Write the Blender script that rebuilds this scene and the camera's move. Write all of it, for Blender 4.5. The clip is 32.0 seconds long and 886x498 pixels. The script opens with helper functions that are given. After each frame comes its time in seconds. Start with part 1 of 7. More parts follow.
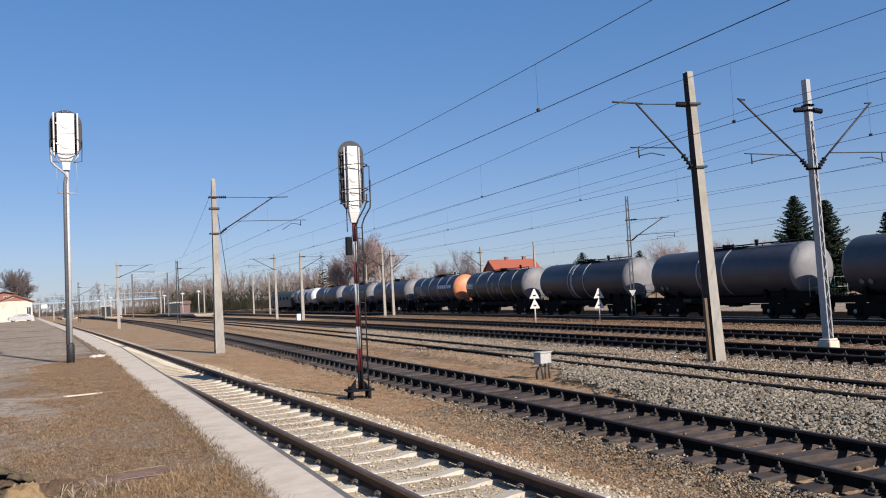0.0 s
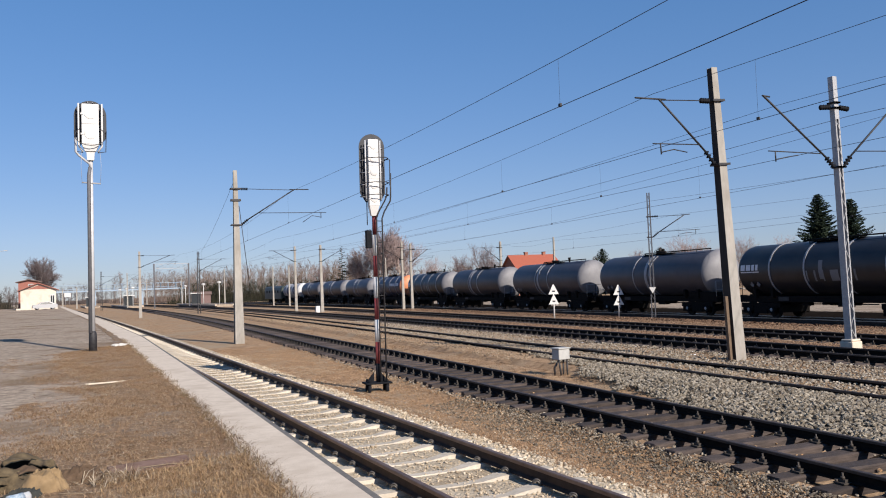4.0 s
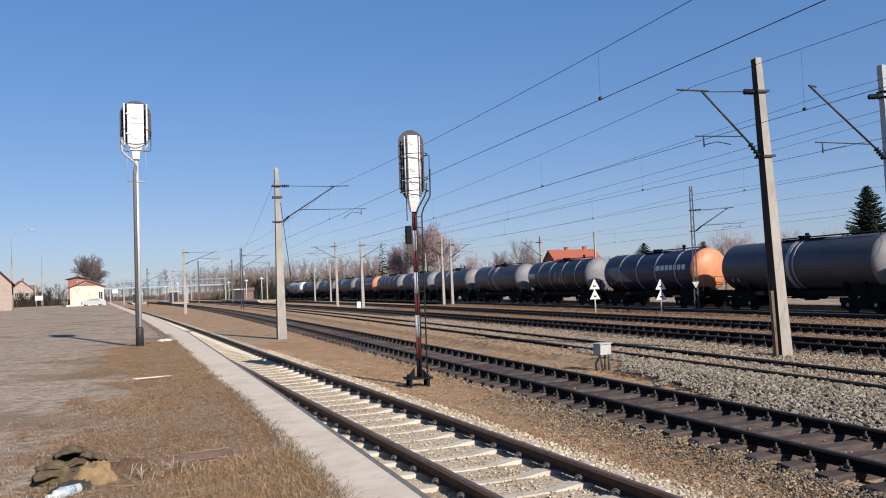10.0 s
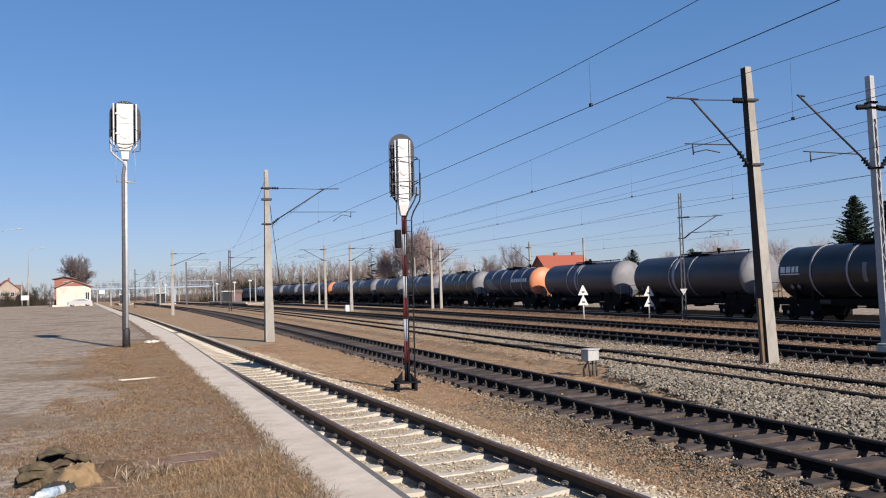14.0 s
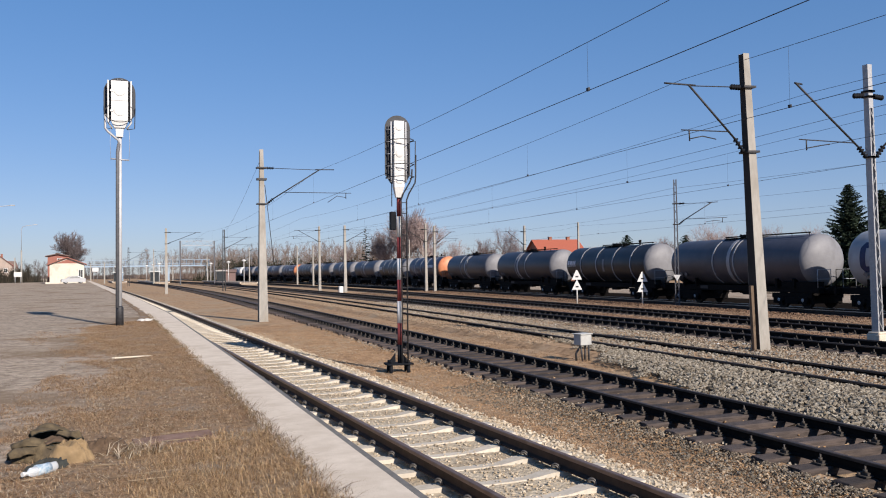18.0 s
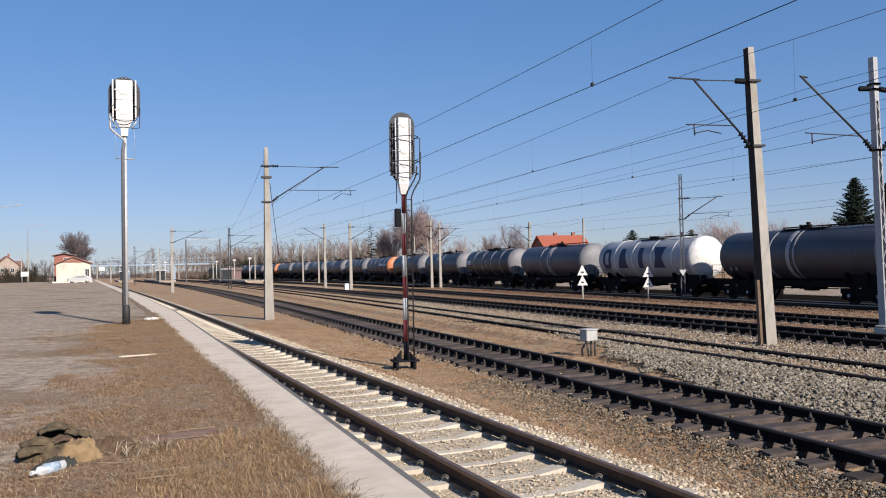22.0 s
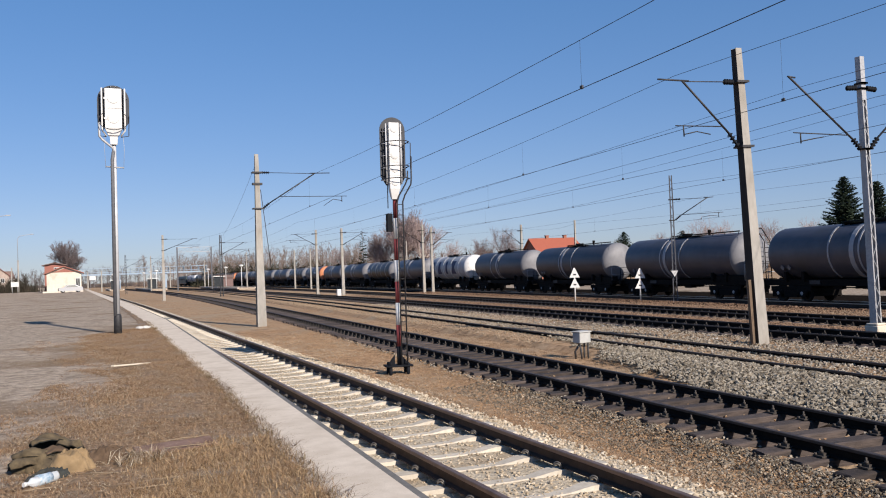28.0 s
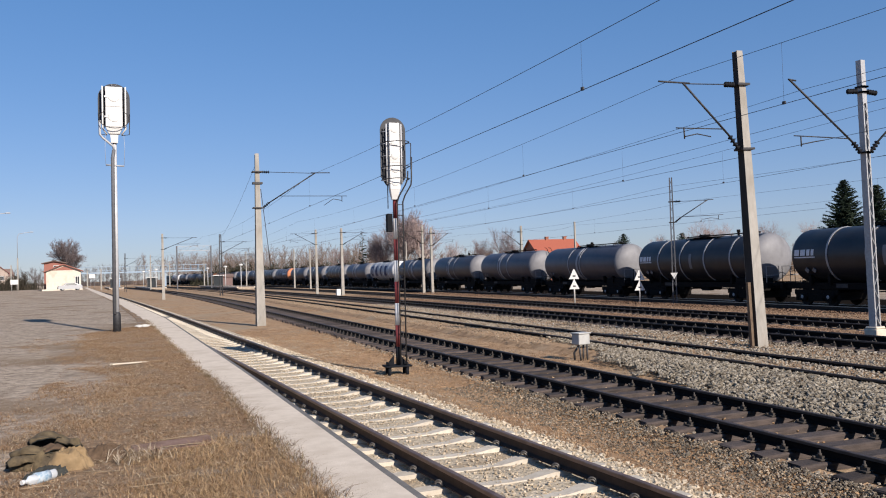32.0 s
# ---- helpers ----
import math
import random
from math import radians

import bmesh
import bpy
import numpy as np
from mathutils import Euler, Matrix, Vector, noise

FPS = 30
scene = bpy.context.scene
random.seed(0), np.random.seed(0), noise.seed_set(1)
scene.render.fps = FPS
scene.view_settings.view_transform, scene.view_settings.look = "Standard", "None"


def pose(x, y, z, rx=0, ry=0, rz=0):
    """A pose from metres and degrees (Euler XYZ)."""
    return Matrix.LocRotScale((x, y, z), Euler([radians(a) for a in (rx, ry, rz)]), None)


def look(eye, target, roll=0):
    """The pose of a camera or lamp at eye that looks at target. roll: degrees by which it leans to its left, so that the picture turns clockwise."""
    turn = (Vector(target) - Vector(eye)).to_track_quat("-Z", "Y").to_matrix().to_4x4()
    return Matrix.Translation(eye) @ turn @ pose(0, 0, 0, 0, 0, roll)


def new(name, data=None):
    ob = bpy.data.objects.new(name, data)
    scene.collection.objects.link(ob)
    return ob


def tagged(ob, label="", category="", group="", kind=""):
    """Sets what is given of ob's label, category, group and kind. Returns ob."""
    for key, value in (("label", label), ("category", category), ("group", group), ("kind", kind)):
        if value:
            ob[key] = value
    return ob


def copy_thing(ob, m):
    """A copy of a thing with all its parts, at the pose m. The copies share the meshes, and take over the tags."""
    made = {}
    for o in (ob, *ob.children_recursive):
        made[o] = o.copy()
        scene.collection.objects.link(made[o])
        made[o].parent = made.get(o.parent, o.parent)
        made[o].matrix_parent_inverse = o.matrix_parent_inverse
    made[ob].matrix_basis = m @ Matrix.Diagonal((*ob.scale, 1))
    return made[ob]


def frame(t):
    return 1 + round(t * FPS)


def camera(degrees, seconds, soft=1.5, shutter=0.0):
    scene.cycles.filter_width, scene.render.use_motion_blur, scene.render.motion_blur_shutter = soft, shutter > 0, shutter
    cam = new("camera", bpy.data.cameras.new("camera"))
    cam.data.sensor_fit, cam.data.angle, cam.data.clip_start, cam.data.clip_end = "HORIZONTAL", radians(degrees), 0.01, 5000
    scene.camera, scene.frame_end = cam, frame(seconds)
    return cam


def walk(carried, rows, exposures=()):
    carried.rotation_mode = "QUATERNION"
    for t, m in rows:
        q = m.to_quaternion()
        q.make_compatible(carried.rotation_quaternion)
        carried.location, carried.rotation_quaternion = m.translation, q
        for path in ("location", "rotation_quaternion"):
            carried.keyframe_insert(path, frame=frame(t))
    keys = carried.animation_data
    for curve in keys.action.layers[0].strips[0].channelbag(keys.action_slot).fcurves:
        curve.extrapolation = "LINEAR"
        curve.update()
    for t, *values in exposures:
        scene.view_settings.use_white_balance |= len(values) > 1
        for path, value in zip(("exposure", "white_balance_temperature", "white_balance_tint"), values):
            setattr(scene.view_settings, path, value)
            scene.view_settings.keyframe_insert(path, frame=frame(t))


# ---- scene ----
cam = camera(56.8, 32.0, soft=1.05)
EYE = Vector((0.0, 0.0, 2.34))


def sight(yaw, pitch, roll):
    """A pose at EYE: degrees to the right of the y axis, upwards, and of lean."""
    a, b = radians(yaw), radians(pitch)
    return look(EYE, EYE + Vector((math.sin(a) * math.cos(b), math.cos(a) * math.cos(b), math.sin(b))), roll)


walk(cam, [
    (0.0, sight(26.57, 2.91, -3.03)),
    (0.5, sight(26.55, 2.76, -2.97)),
    (1.0, sight(26.43, 2.62, -2.83)),
    (1.5, sight(26.21, 2.51, -2.67)),
    (2.0, sight(25.90, 2.47, -2.54)),
    (2.5, sight(25.73, 2.47, -2.41)),
    (3.0, sight(25.61, 2.50, -2.32)),
    (3.5, sight(25.38, 2.55, -2.25)),
    (5.5, sight(24.76, 2.57, -2.20)),
    (6.0, sight(24.54, 2.61, -2.28)),
    (6.5, sight(24.34, 2.64, -2.42)),
    (7.0, sight(24.14, 2.59, -2.47)),
    (7.5, sight(23.88, 2.53, -2.55)),
    (8.0, sight(23.37, 2.45, -2.62)),
    (8.5, sight(22.96, 2.41, -2.70)),
    (9.0, sight(22.66, 2.38, -2.63)),
    (9.5, sight(22.52, 2.34, -2.50)),
    (10.0, sight(22.39, 2.36, -2.41)),
    (10.5, sight(22.21, 2.44, -2.31)),
    (11.0, sight(22.11, 2.57, -2.14)),
    (11.5, sight(22.19, 2.63, -2.07)),
    (12.0, sight(22.19, 2.68, -2.05)),
    (12.5, sight(22.25, 2.70, -1.97)),
    (13.0, sight(22.33, 2.71, -2.00)),
    (13.5, sight(22.40, 2.71, -1.93)),
    (14.0, sight(23.15, 2.63, -1.77)),
    (14.5, sight(23.36, 2.48, -1.54)),
    (16.5, sight(23.47, 1.68, -0.97)),
    (17.0, sight(23.45, 1.56, -0.99)),
    (17.5, sight(23.46, 1.50, -0.96)),
    (18.0, sight(23.50, 1.41, -0.94)),
    (18.5, sight(23.52, 1.44, -0.98)),
    (19.0, sight(23.49, 1.48, -1.00)),
    (19.5, sight(23.47, 1.48, -0.97)),
    (20.0, sight(23.37, 1.46, -0.98)),
    (20.5, sight(23.12, 1.45, -1.04)),
    (21.0, sight(23.01, 1.38, -1.22)),
    (21.5, sight(23.01, 1.25, -1.35)),
    (22.0, sight(23.13, 1.18, -1.36)),
    (22.5, sight(23.33, 1.12, -1.39)),
    (23.0, sight(23.43, 1.12, -1.38)),
    (23.5, sight(23.47, 1.12, -1.41)),
    (24.0, sight(23.36, 1.19, -1.48)),
    (24.5, sight(23.16, 1.25, -1.64)),
    (25.0, sight(22.96, 1.32, -1.88)),
    (25.5, sight(22.91, 1.39, -2.07)),
    (27.5, sight(23.42, 1.46, -2.27)),
    (28.0, sight(23.70, 1.46, -2.18)),
    (28.5, sight(23.78, 1.35, -2.08)),
    (29.0, sight(23.85, 1.25, -1.96)),
    (29.5, sight(23.90, 1.12, -1.84)),
    (30.0, sight(23.79, 1.10, -1.78)),
    (30.5, sight(23.67, 1.23, -1.77)),
    (31.0, sight(23.59, 1.40, -1.67)),
    (31.5, sight(23.64, 1.49, -1.70)),
    (32.0, sight(23.72, 1.50, -1.79)),
])

# ---- light ----
SUN = Vector((0.19, -0.80, 0.47)).normalized()
sky_world = bpy.data.worlds.new("sky")
scene.world = sky_world
sky_world.use_nodes = True
wn = sky_world.node_tree
wn.nodes.clear()
w_out = wn.nodes.new("ShaderNodeOutputWorld")
w_bg = wn.nodes.new("ShaderNodeBackground")
w_sky = wn.nodes.new("ShaderNodeTexSky")
w_sky.sky_type = "NISHITA"
w_sky.sun_disc = False
w_sky.sun_elevation = math.asin(SUN.z)
w_sky.sun_rotation = math.atan2(SUN.x, SUN.y)
w_sky.air_density, w_sky.dust_density, w_sky.ozone_density = 1.0, 0.1, 3.0
w_bg.inputs["Strength"].default_value = 0.112
w_hue = wn.nodes.new("ShaderNodeHueSaturation")
w_hue.inputs["Saturation"].default_value = 1.32
w_gam = wn.nodes.new("ShaderNodeGamma")
w_gam.inputs["Gamma"].default_value = 0.55
w_tint = wn.nodes.new("ShaderNodeMix")
w_tint.data_type, w_tint.blend_type = "RGBA", "MULTIPLY"
w_tint.inputs["Factor"].default_value = 1.0
w_tint.inputs["B"].default_value = (0.895, 1.015, 1.41, 1)
wn.links.new(w_sky.outputs[0], w_hue.inputs["Color"])
wn.links.new(w_hue.outputs[0], w_gam.inputs["Color"])
wn.links.new(w_gam.outputs[0], w_tint.inputs["A"])
wn.links.new(w_tint.outputs["Result"], w_bg.inputs["Color"])
wn.links.new(w_bg.outputs[0], w_out.inputs["Surface"])
sun_data = bpy.data.lights.new("sun", "SUN")
sun_data.energy, sun_data.angle, sun_data.color = 5.0, radians(0.53), (1.0, 0.895, 0.79)
sun = new("sun", sun_data)
sun.matrix_world = look(SUN * 50, (0, 0, 0))
scene.view_settings.exposure = 0.60
# Scales all base colours down; with the raised exposure, shaded sides come out darker.
BASE_SCALE = 0.79


# ---- materials ----
def shade(name, base, second=None, rough=0.8, metal=0.0, scale=6.0, detail=6.0, bump=0.0, bump_scale=40.0,
          dark=None, dark_scale=0.8, dark_at=0.55, spread=0.0, stretch=(1, 1, 1), spec=0.4):
    """A surface: grain between two colours, stains of a third at a larger scale, fine relief, and a change from piece to piece."""
    base = [c * BASE_SCALE for c in base]
    second = second and [c * BASE_SCALE for c in second]
    dark = dark and [c * BASE_SCALE for c in dark]
    m = bpy.data.materials.new(name)
    m.use_nodes = True
    n, k = m.node_tree.nodes, m.node_tree.links
    b = n["Principled BSDF"]
    b.inputs["Roughness"].default_value, b.inputs["Metallic"].default_value = rough, metal
    b.inputs["Specular IOR Level"].default_value = spec
    co = n.new("ShaderNodeTexCoord")
    mp = n.new("ShaderNodeMapping")
    mp.inputs["Scale"].default_value = stretch
    k.new(co.outputs["Object"], mp.inputs["Vector"])
    nz = n.new("ShaderNodeTexNoise")
    nz.inputs["Scale"].default_value, nz.inputs["Detail"].default_value, nz.inputs["Roughness"].default_value = scale, detail, 0.65
    k.new(mp.outputs[0], nz.inputs["Vector"])
    ramp = n.new("ShaderNodeValToRGB")
    ramp.color_ramp.elements[0].position, ramp.color_ramp.elements[1].position = 0.32, 0.68
    ramp.color_ramp.elements[0].color = (*base, 1)
    ramp.color_ramp.elements[1].color = (*(second or [min(1, c * 1.35) for c in base]), 1)
    k.new(nz.outputs["Fac"], ramp.inputs["Fac"])
    col = ramp.outputs["Color"]
    if dark:
        n2 = n.new("ShaderNodeTexNoise")
        n2.inputs["Scale"].default_value, n2.inputs["Detail"].default_value = dark_scale, 5.0
        k.new(mp.outputs[0], n2.inputs["Vector"])
        r2 = n.new("ShaderNodeValToRGB")
        r2.color_ramp.elements[0].position, r2.color_ramp.elements[1].position = dark_at - 0.08, dark_at + 0.1
        k.new(n2.outputs["Fac"], r2.inputs["Fac"])
        mx = n.new("ShaderNodeMix")
        mx.data_type = "RGBA"
        k.new(r2.outputs["Color"], mx.inputs["Factor"])
        k.new(col, mx.inputs["A"])
        mx.inputs["B"].default_value = (*dark, 1)
        col = mx.outputs["Result"]
    if spread:
        oi = n.new("ShaderNodeObjectInfo")
        mr = n.new("ShaderNodeMapRange")
        mr.inputs["To Min"].default_value, mr.inputs["To Max"].default_value = 1 - spread, 1 + spread
        k.new(oi.outputs["Random"], mr.inputs["Value"])
        hs = n.new("ShaderNodeHueSaturation")
        k.new(mr.outputs[0], hs.inputs["Value"])
        k.new(col, hs.inputs["Color"])
        col = hs.outputs[0]
    k.new(col, b.inputs["Base Color"])
    if bump:
        n3 = n.new("ShaderNodeTexNoise")
        n3.inputs["Scale"].default_value, n3.inputs["Detail"].default_value = bump_scale, 4.0
        k.new(mp.outputs[0], n3.inputs["Vector"])
        bp = n.new("ShaderNodeBump")
        bp.inputs["Strength"].default_value, bp.inputs["Distance"].default_value = 1.0, bump
        k.new(n3.outputs["Fac"], bp.inputs["Height"])
        k.new(bp.outputs[0], b.inputs["Normal"])
    return m


def islands(name, colours, rough=0.85):
    """A surface whose separate pieces take their colours from a row of them."""
    m = bpy.data.materials.new(name)
    m.use_nodes = True
    n, k = m.node_tree.nodes, m.node_tree.links
    b = n["Principled BSDF"]
    b.inputs["Roughness"].default_value = rough
    b.inputs["Specular IOR Level"].default_value = 0.1
    g = n.new("ShaderNodeNewGeometry")
    ramp = n.new("ShaderNodeValToRGB")
    e = ramp.color_ramp.elements
    while len(e) < len(colours):
        e.new(0.5)
    for i, c in enumerate(colours):
        e[i].position, e[i].color = i / (len(colours) - 1), (*[q * BASE_SCALE for q in c], 1)
    k.new(g.outputs["Random Per Island"], ramp.inputs["Fac"])
    k.new(ramp.outputs[0], b.inputs["Base Color"])
    return m


M_earth = shade("trackside_earth", (0.22, 0.136, 0.077), (0.55, 0.375, 0.228), 0.95, scale=3.5, detail=12, bump=0.03, bump_scale=14, dark=(0.38, 0.29, 0.195), dark_scale=0.35, dark_at=0.56, spec=0.08)
M_yard = shade("worn_yard_asphalt", (0.21, 0.168, 0.128), (0.58, 0.48, 0.38), 0.93, scale=7.0, detail=15, bump=0.02, bump_scale=60, dark=(0.255, 0.185, 0.125), dark_scale=0.55, dark_at=0.58, stretch=(0.8, 1, 1), spec=0.02)
M_slab = shade("pale_concrete", (0.62, 0.535, 0.435), (0.75, 0.655, 0.545), 0.85, scale=5, detail=12, bump=0.003, bump_scale=60, dark=(0.58, 0.495, 0.40), dark_scale=1.6, dark_at=0.60, spec=0.02)
M_kerb = shade("dark_edge_band", (0.13, 0.12, 0.11), (0.20, 0.19, 0.175), 0.85, scale=9)
M_oily = shade("oil_dark_ballast", (0.022, 0.018, 0.015), (0.075, 0.061, 0.050), 0.9, scale=14, detail=6, bump=0.04, bump_scale=18, dark=(0.10, 0.07, 0.05), dark_scale=0.5, dark_at=0.6, spec=0.0)
# Darker than the wooden sleepers, so that the gaps between them stand out.
M_gapbed = shade("tarry_ballast", (0.010, 0.008, 0.007), (0.042, 0.034, 0.028), 0.9, scale=14, detail=6, bump=0.04, bump_scale=18, dark=(0.06, 0.043, 0.031), dark_scale=0.7, dark_at=0.62, spec=0.0)
# Oily ballast taken down to near black: the train's shade is in the colour.
M_oily_shade = shade("soot_black_ballast", (0.006, 0.005, 0.005), (0.024, 0.020, 0.017), 0.95, scale=14, detail=6, bump=0.04, bump_scale=18, dark=(0.03, 0.023, 0.018), dark_scale=0.7, dark_at=0.64, spec=0.0)
M_pale_ballast = shade("pale_dusty_ballast", (0.40, 0.33, 0.235), (0.66, 0.565, 0.43), 0.95, scale=14, detail=7, bump=0.03, bump_scale=24, dark=(0.34, 0.255, 0.165), dark_scale=0.8, dark_at=0.61, spec=0.08)
# Bed under the loose stones; shade of the gaps is painted as its dark colour.
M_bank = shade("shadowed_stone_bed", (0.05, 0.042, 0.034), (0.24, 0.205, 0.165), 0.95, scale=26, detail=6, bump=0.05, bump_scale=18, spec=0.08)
M_rail = shade("rusty_rail", (0.040, 0.023, 0.015), (0.078, 0.044, 0.029), 0.75, metal=0.15, scale=7)
# Rails of tracks 2 to 5: near-black flanks under a somewhat lighter head.
M_rail_dark = shade("tarry_rail", (0.008, 0.006, 0.0055), (0.020, 0.015, 0.012), 0.8, scale=7, spec=0.08)
M_rail_dark_top = shade("tarry_rail_head", (0.035, 0.027, 0.023), (0.08, 0.06, 0.05), 0.6, metal=0.2, scale=5)
M_rail_top = shade("worn_rail_head", (0.16, 0.10, 0.075), (0.26, 0.18, 0.14), 0.5, metal=0.5, scale=5)
M_rail_bright = shade("polished_rail_head", (0.45, 0.44, 0.43), (0.6, 0.58, 0.56), 0.3, metal=0.9, scale=5)
M_sleeper_c = shade("concrete_sleeper", (0.50, 0.445, 0.365), (0.63, 0.575, 0.49), 0.9, scale=12, bump=0.004, spread=0.1, spec=0.08)
M_sleeper_w = shade("tarred_wood_sleeper", (0.032, 0.026, 0.024), (0.108, 0.084, 0.075), 0.85, scale=5, stretch=(0.6, 6, 6), bump=0.006, spread=0.4, spec=0.3)
M_clip = shade("grey_rail_clip", (0.13, 0.12, 0.11), (0.22, 0.20, 0.18), 0.6, metal=0.5, scale=30)
M_plate = shade("dark_base_plate", (0.040, 0.034, 0.030), (0.085, 0.072, 0.062), 0.7, metal=0.2, scale=30)
M_conc = shade("weathered_pole_concrete", (0.285, 0.27, 0.243), (0.415, 0.392, 0.358), 0.9, scale=4, detail=9, bump=0.006, dark=(0.26, 0.235, 0.20), dark_scale=1.4, dark_at=0.6, stretch=(1, 1, 0.35))
M_galv = shade("galvanised_steel", (0.34, 0.35, 0.37), (0.48, 0.49, 0.51), 0.55, metal=0.2, scale=14)
M_steel_dark = shade("dull_dark_steel", (0.032, 0.032, 0.036), (0.065, 0.064, 0.068), 0.6, metal=0.4, scale=12)
M_wire = shade("copper_wire_tarnished", (0.035, 0.035, 0.04), None, 0.6, metal=0.3)
M_white = shade("white_enamel", (0.66, 0.66, 0.65), (0.76, 0.76, 0.75), 0.4, scale=7, dark=(0.52, 0.52, 0.50), dark_scale=3, dark_at=0.63)
M_black = shade("black_enamel", (0.006, 0.007, 0.010), (0.013, 0.015, 0.020), 0.75, scale=8, spec=0.12)
M_red = shade("faded_red_paint", (0.17, 0.028, 0.03), (0.25, 0.045, 0.045), 0.6, scale=9)
M_mastwhite = shade("grubby_white_paint", (0.62, 0.62, 0.62), (0.74, 0.74, 0.74), 0.6, scale=9)
M_under = shade("black_running_gear", (0.006, 0.0055, 0.0055), (0.014, 0.012, 0.011), 0.85, scale=6, spec=0.1)
M_wheel = shade("dark_wheel_steel", (0.014, 0.012, 0.011), (0.03, 0.025, 0.022), 0.7, metal=0.2, scale=8)
M_cabinet = shade("pale_grey_cabinet_paint", (0.42, 0.42, 0.41), (0.52, 0.52, 0.50), 0.6, scale=8)


# ---- mesh helpers ----
def part(name, bm, material, parent, label=""):
    me = bpy.data.meshes.new(name)
    bm.to_mesh(me)
    bm.free()
    return mesh_part(name, me, material, parent, label)


def mesh_part(name, me, material, parent=None, label=""):
    if material and not me.materials:
        for mat in (material if isinstance(material, (list, tuple)) else [material]):
            me.materials.append(mat)
    ob = new(name, me)
    if parent:
        ob.parent = parent
    if label:
        ob["label"] = label
    return ob


def box(bm, x0, x1, y0, y1, z0, z1, m=None, mat=0):
    vs = [bm.verts.new(Vector(c)) for c in ((x0, y0, z0), (x1, y0, z0), (x1, y1, z0), (x0, y1, z0), (x0, y0, z1), (x1, y0, z1), (x1, y1, z1), (x0, y1, z1))]
    if m is not None:
        for v in vs:
            v.co = m @ v.co
    for f in ((3, 2, 1, 0), (4, 5, 6, 7), (0, 1, 5, 4), (1, 2, 6, 5), (2, 3, 7, 6), (3, 0, 4, 7)):
        bm.faces.new([vs[i] for i in f]).material_index = mat
    return vs


def rod(bm, a, b, r, seg=8, r2=None, mat=0, caps=True, smooth=True):
    """A round bar from a to b, tapering to r2."""
    a, b = Vector(a), Vector(b)
    d = (b - a).normalized()
    u = d.orthogonal().normalized()
    w = d.cross(u)
    r2 = r if r2 is None else r2
    ra, rb = [], []
    for i in range(seg):
        t = 2 * math.pi * i / seg
        o = u * math.cos(t) + w * math.sin(t)
        ra.append(bm.verts.new(a + o * r))
        rb.append(bm.verts.new(b + o * r2))
    for i in range(seg):
        j = (i + 1) % seg
        f = bm.faces.new((ra[i], ra[j], rb[j], rb[i]))
        f.material_index, f.smooth = mat, smooth
    if caps:
        bm.faces.new(ra[::-1]).material_index = mat
        bm.faces.new(rb).material_index = mat


def tube(bm, pts, r, seg=6, mat=0):
    """A round bar along a line of points, in one skin."""
    pts = [Vector(p) for p in pts]
    prev, u = None, None
    for i, p in enumerate(pts):
        d = (pts[min(i + 1, len(pts) - 1)] - pts[max(i - 1, 0)]).normalized()
        u = d.orthogonal().normalized() if u is None else (u - d * u.dot(d)).normalized()
        w = d.cross(u)
        ring = [bm.verts.new(p + (u * math.cos(2 * math.pi * j / seg) + w * math.sin(2 * math.pi * j / seg)) * r) for j in range(seg)]
        if prev:
            for j in range(seg):
                q = (j + 1) % seg
                f = bm.faces.new((prev[j], prev[q], ring[q], ring[j]))
                f.material_index, f.smooth = mat, True
        else:
            bm.faces.new(ring[::-1]).material_index = mat
        prev = ring
    bm.faces.new(prev).material_index = mat


def lathe(bm, prof, seg=24, m=None, mat=0, smooth=True):
    """Rings (radius, height) round the z axis, closed at both ends."""
    m = m or Matrix()
    rings = []
    for r, z in prof:
        if r < 1e-5:
            rings.append([bm.verts.new(m @ Vector((0, 0, z)))])
        else:
            rings.append([bm.verts.new(m @ Vector((r * math.cos(2 * math.pi * i / seg), r * math.sin(2 * math.pi * i / seg), z))) for i in range(seg)])
    for a, b in zip(rings, rings[1:]):
        for i in range(seg):
            j = (i + 1) % seg
            q = [a[i % len(a)], a[j % len(a)], b[j % len(b)], b[i % len(b)]]
            q = list(dict.fromkeys(q))
            if len(q) > 2:
                f = bm.faces.new(q)
                f.material_index, f.smooth = mat, smooth
    for ring, flip in ((rings[0], True), (rings[-1], False)):
        if len(ring) > 2:
            bm.faces.new(ring[::-1] if flip else ring).material_index = mat


def thing(name, label, category, at=None, group="", kind=""):
    ob = new(name)
    ob.empty_display_size = 0.2
    if at is not None:
        ob.matrix_basis = at
    return tagged(ob, label, category, group, kind)


# ---- plan of the tracks: x of the centre line at y ----
TRACKS = {1: (4.42, 0.0, 0.00016), 2: (8.40, 0.060, 0.00045), 3: (13.25, 0.070, 0.00045),
          4: (18.95, 0.060, 0.00045), 5: (23.6, 0.085, 0.00045), 6: (33.0, 0.095, 0.00045)}
RAIL_TOP = {1: 0.13, 2: 0.13, 3: 0.10, 4: 0.10, 5: 0.05, 6: -0.10}


def centre(i, y):
    a, b, k = TRACKS[i]
    u = min(max(y - 30, 0), 190)
    x = a + b * y - k * u * u / 2
    if y > 220:
        x -= k * 190 * (y - 220)
    if i == 6 and y > 120:
        v = min(y - 120, 200)
        x -= 0.0005 * (v * v / 2 + 200 * max(0, y - 320))
    return x


def slope(i, y):
    bend = 0.0005 * min(max(y - 120, 0), 200) if i == 6 else 0.0
    return TRACKS[i][1] - TRACKS[i][2] * min(max(y - 30, 0), 190) - bend


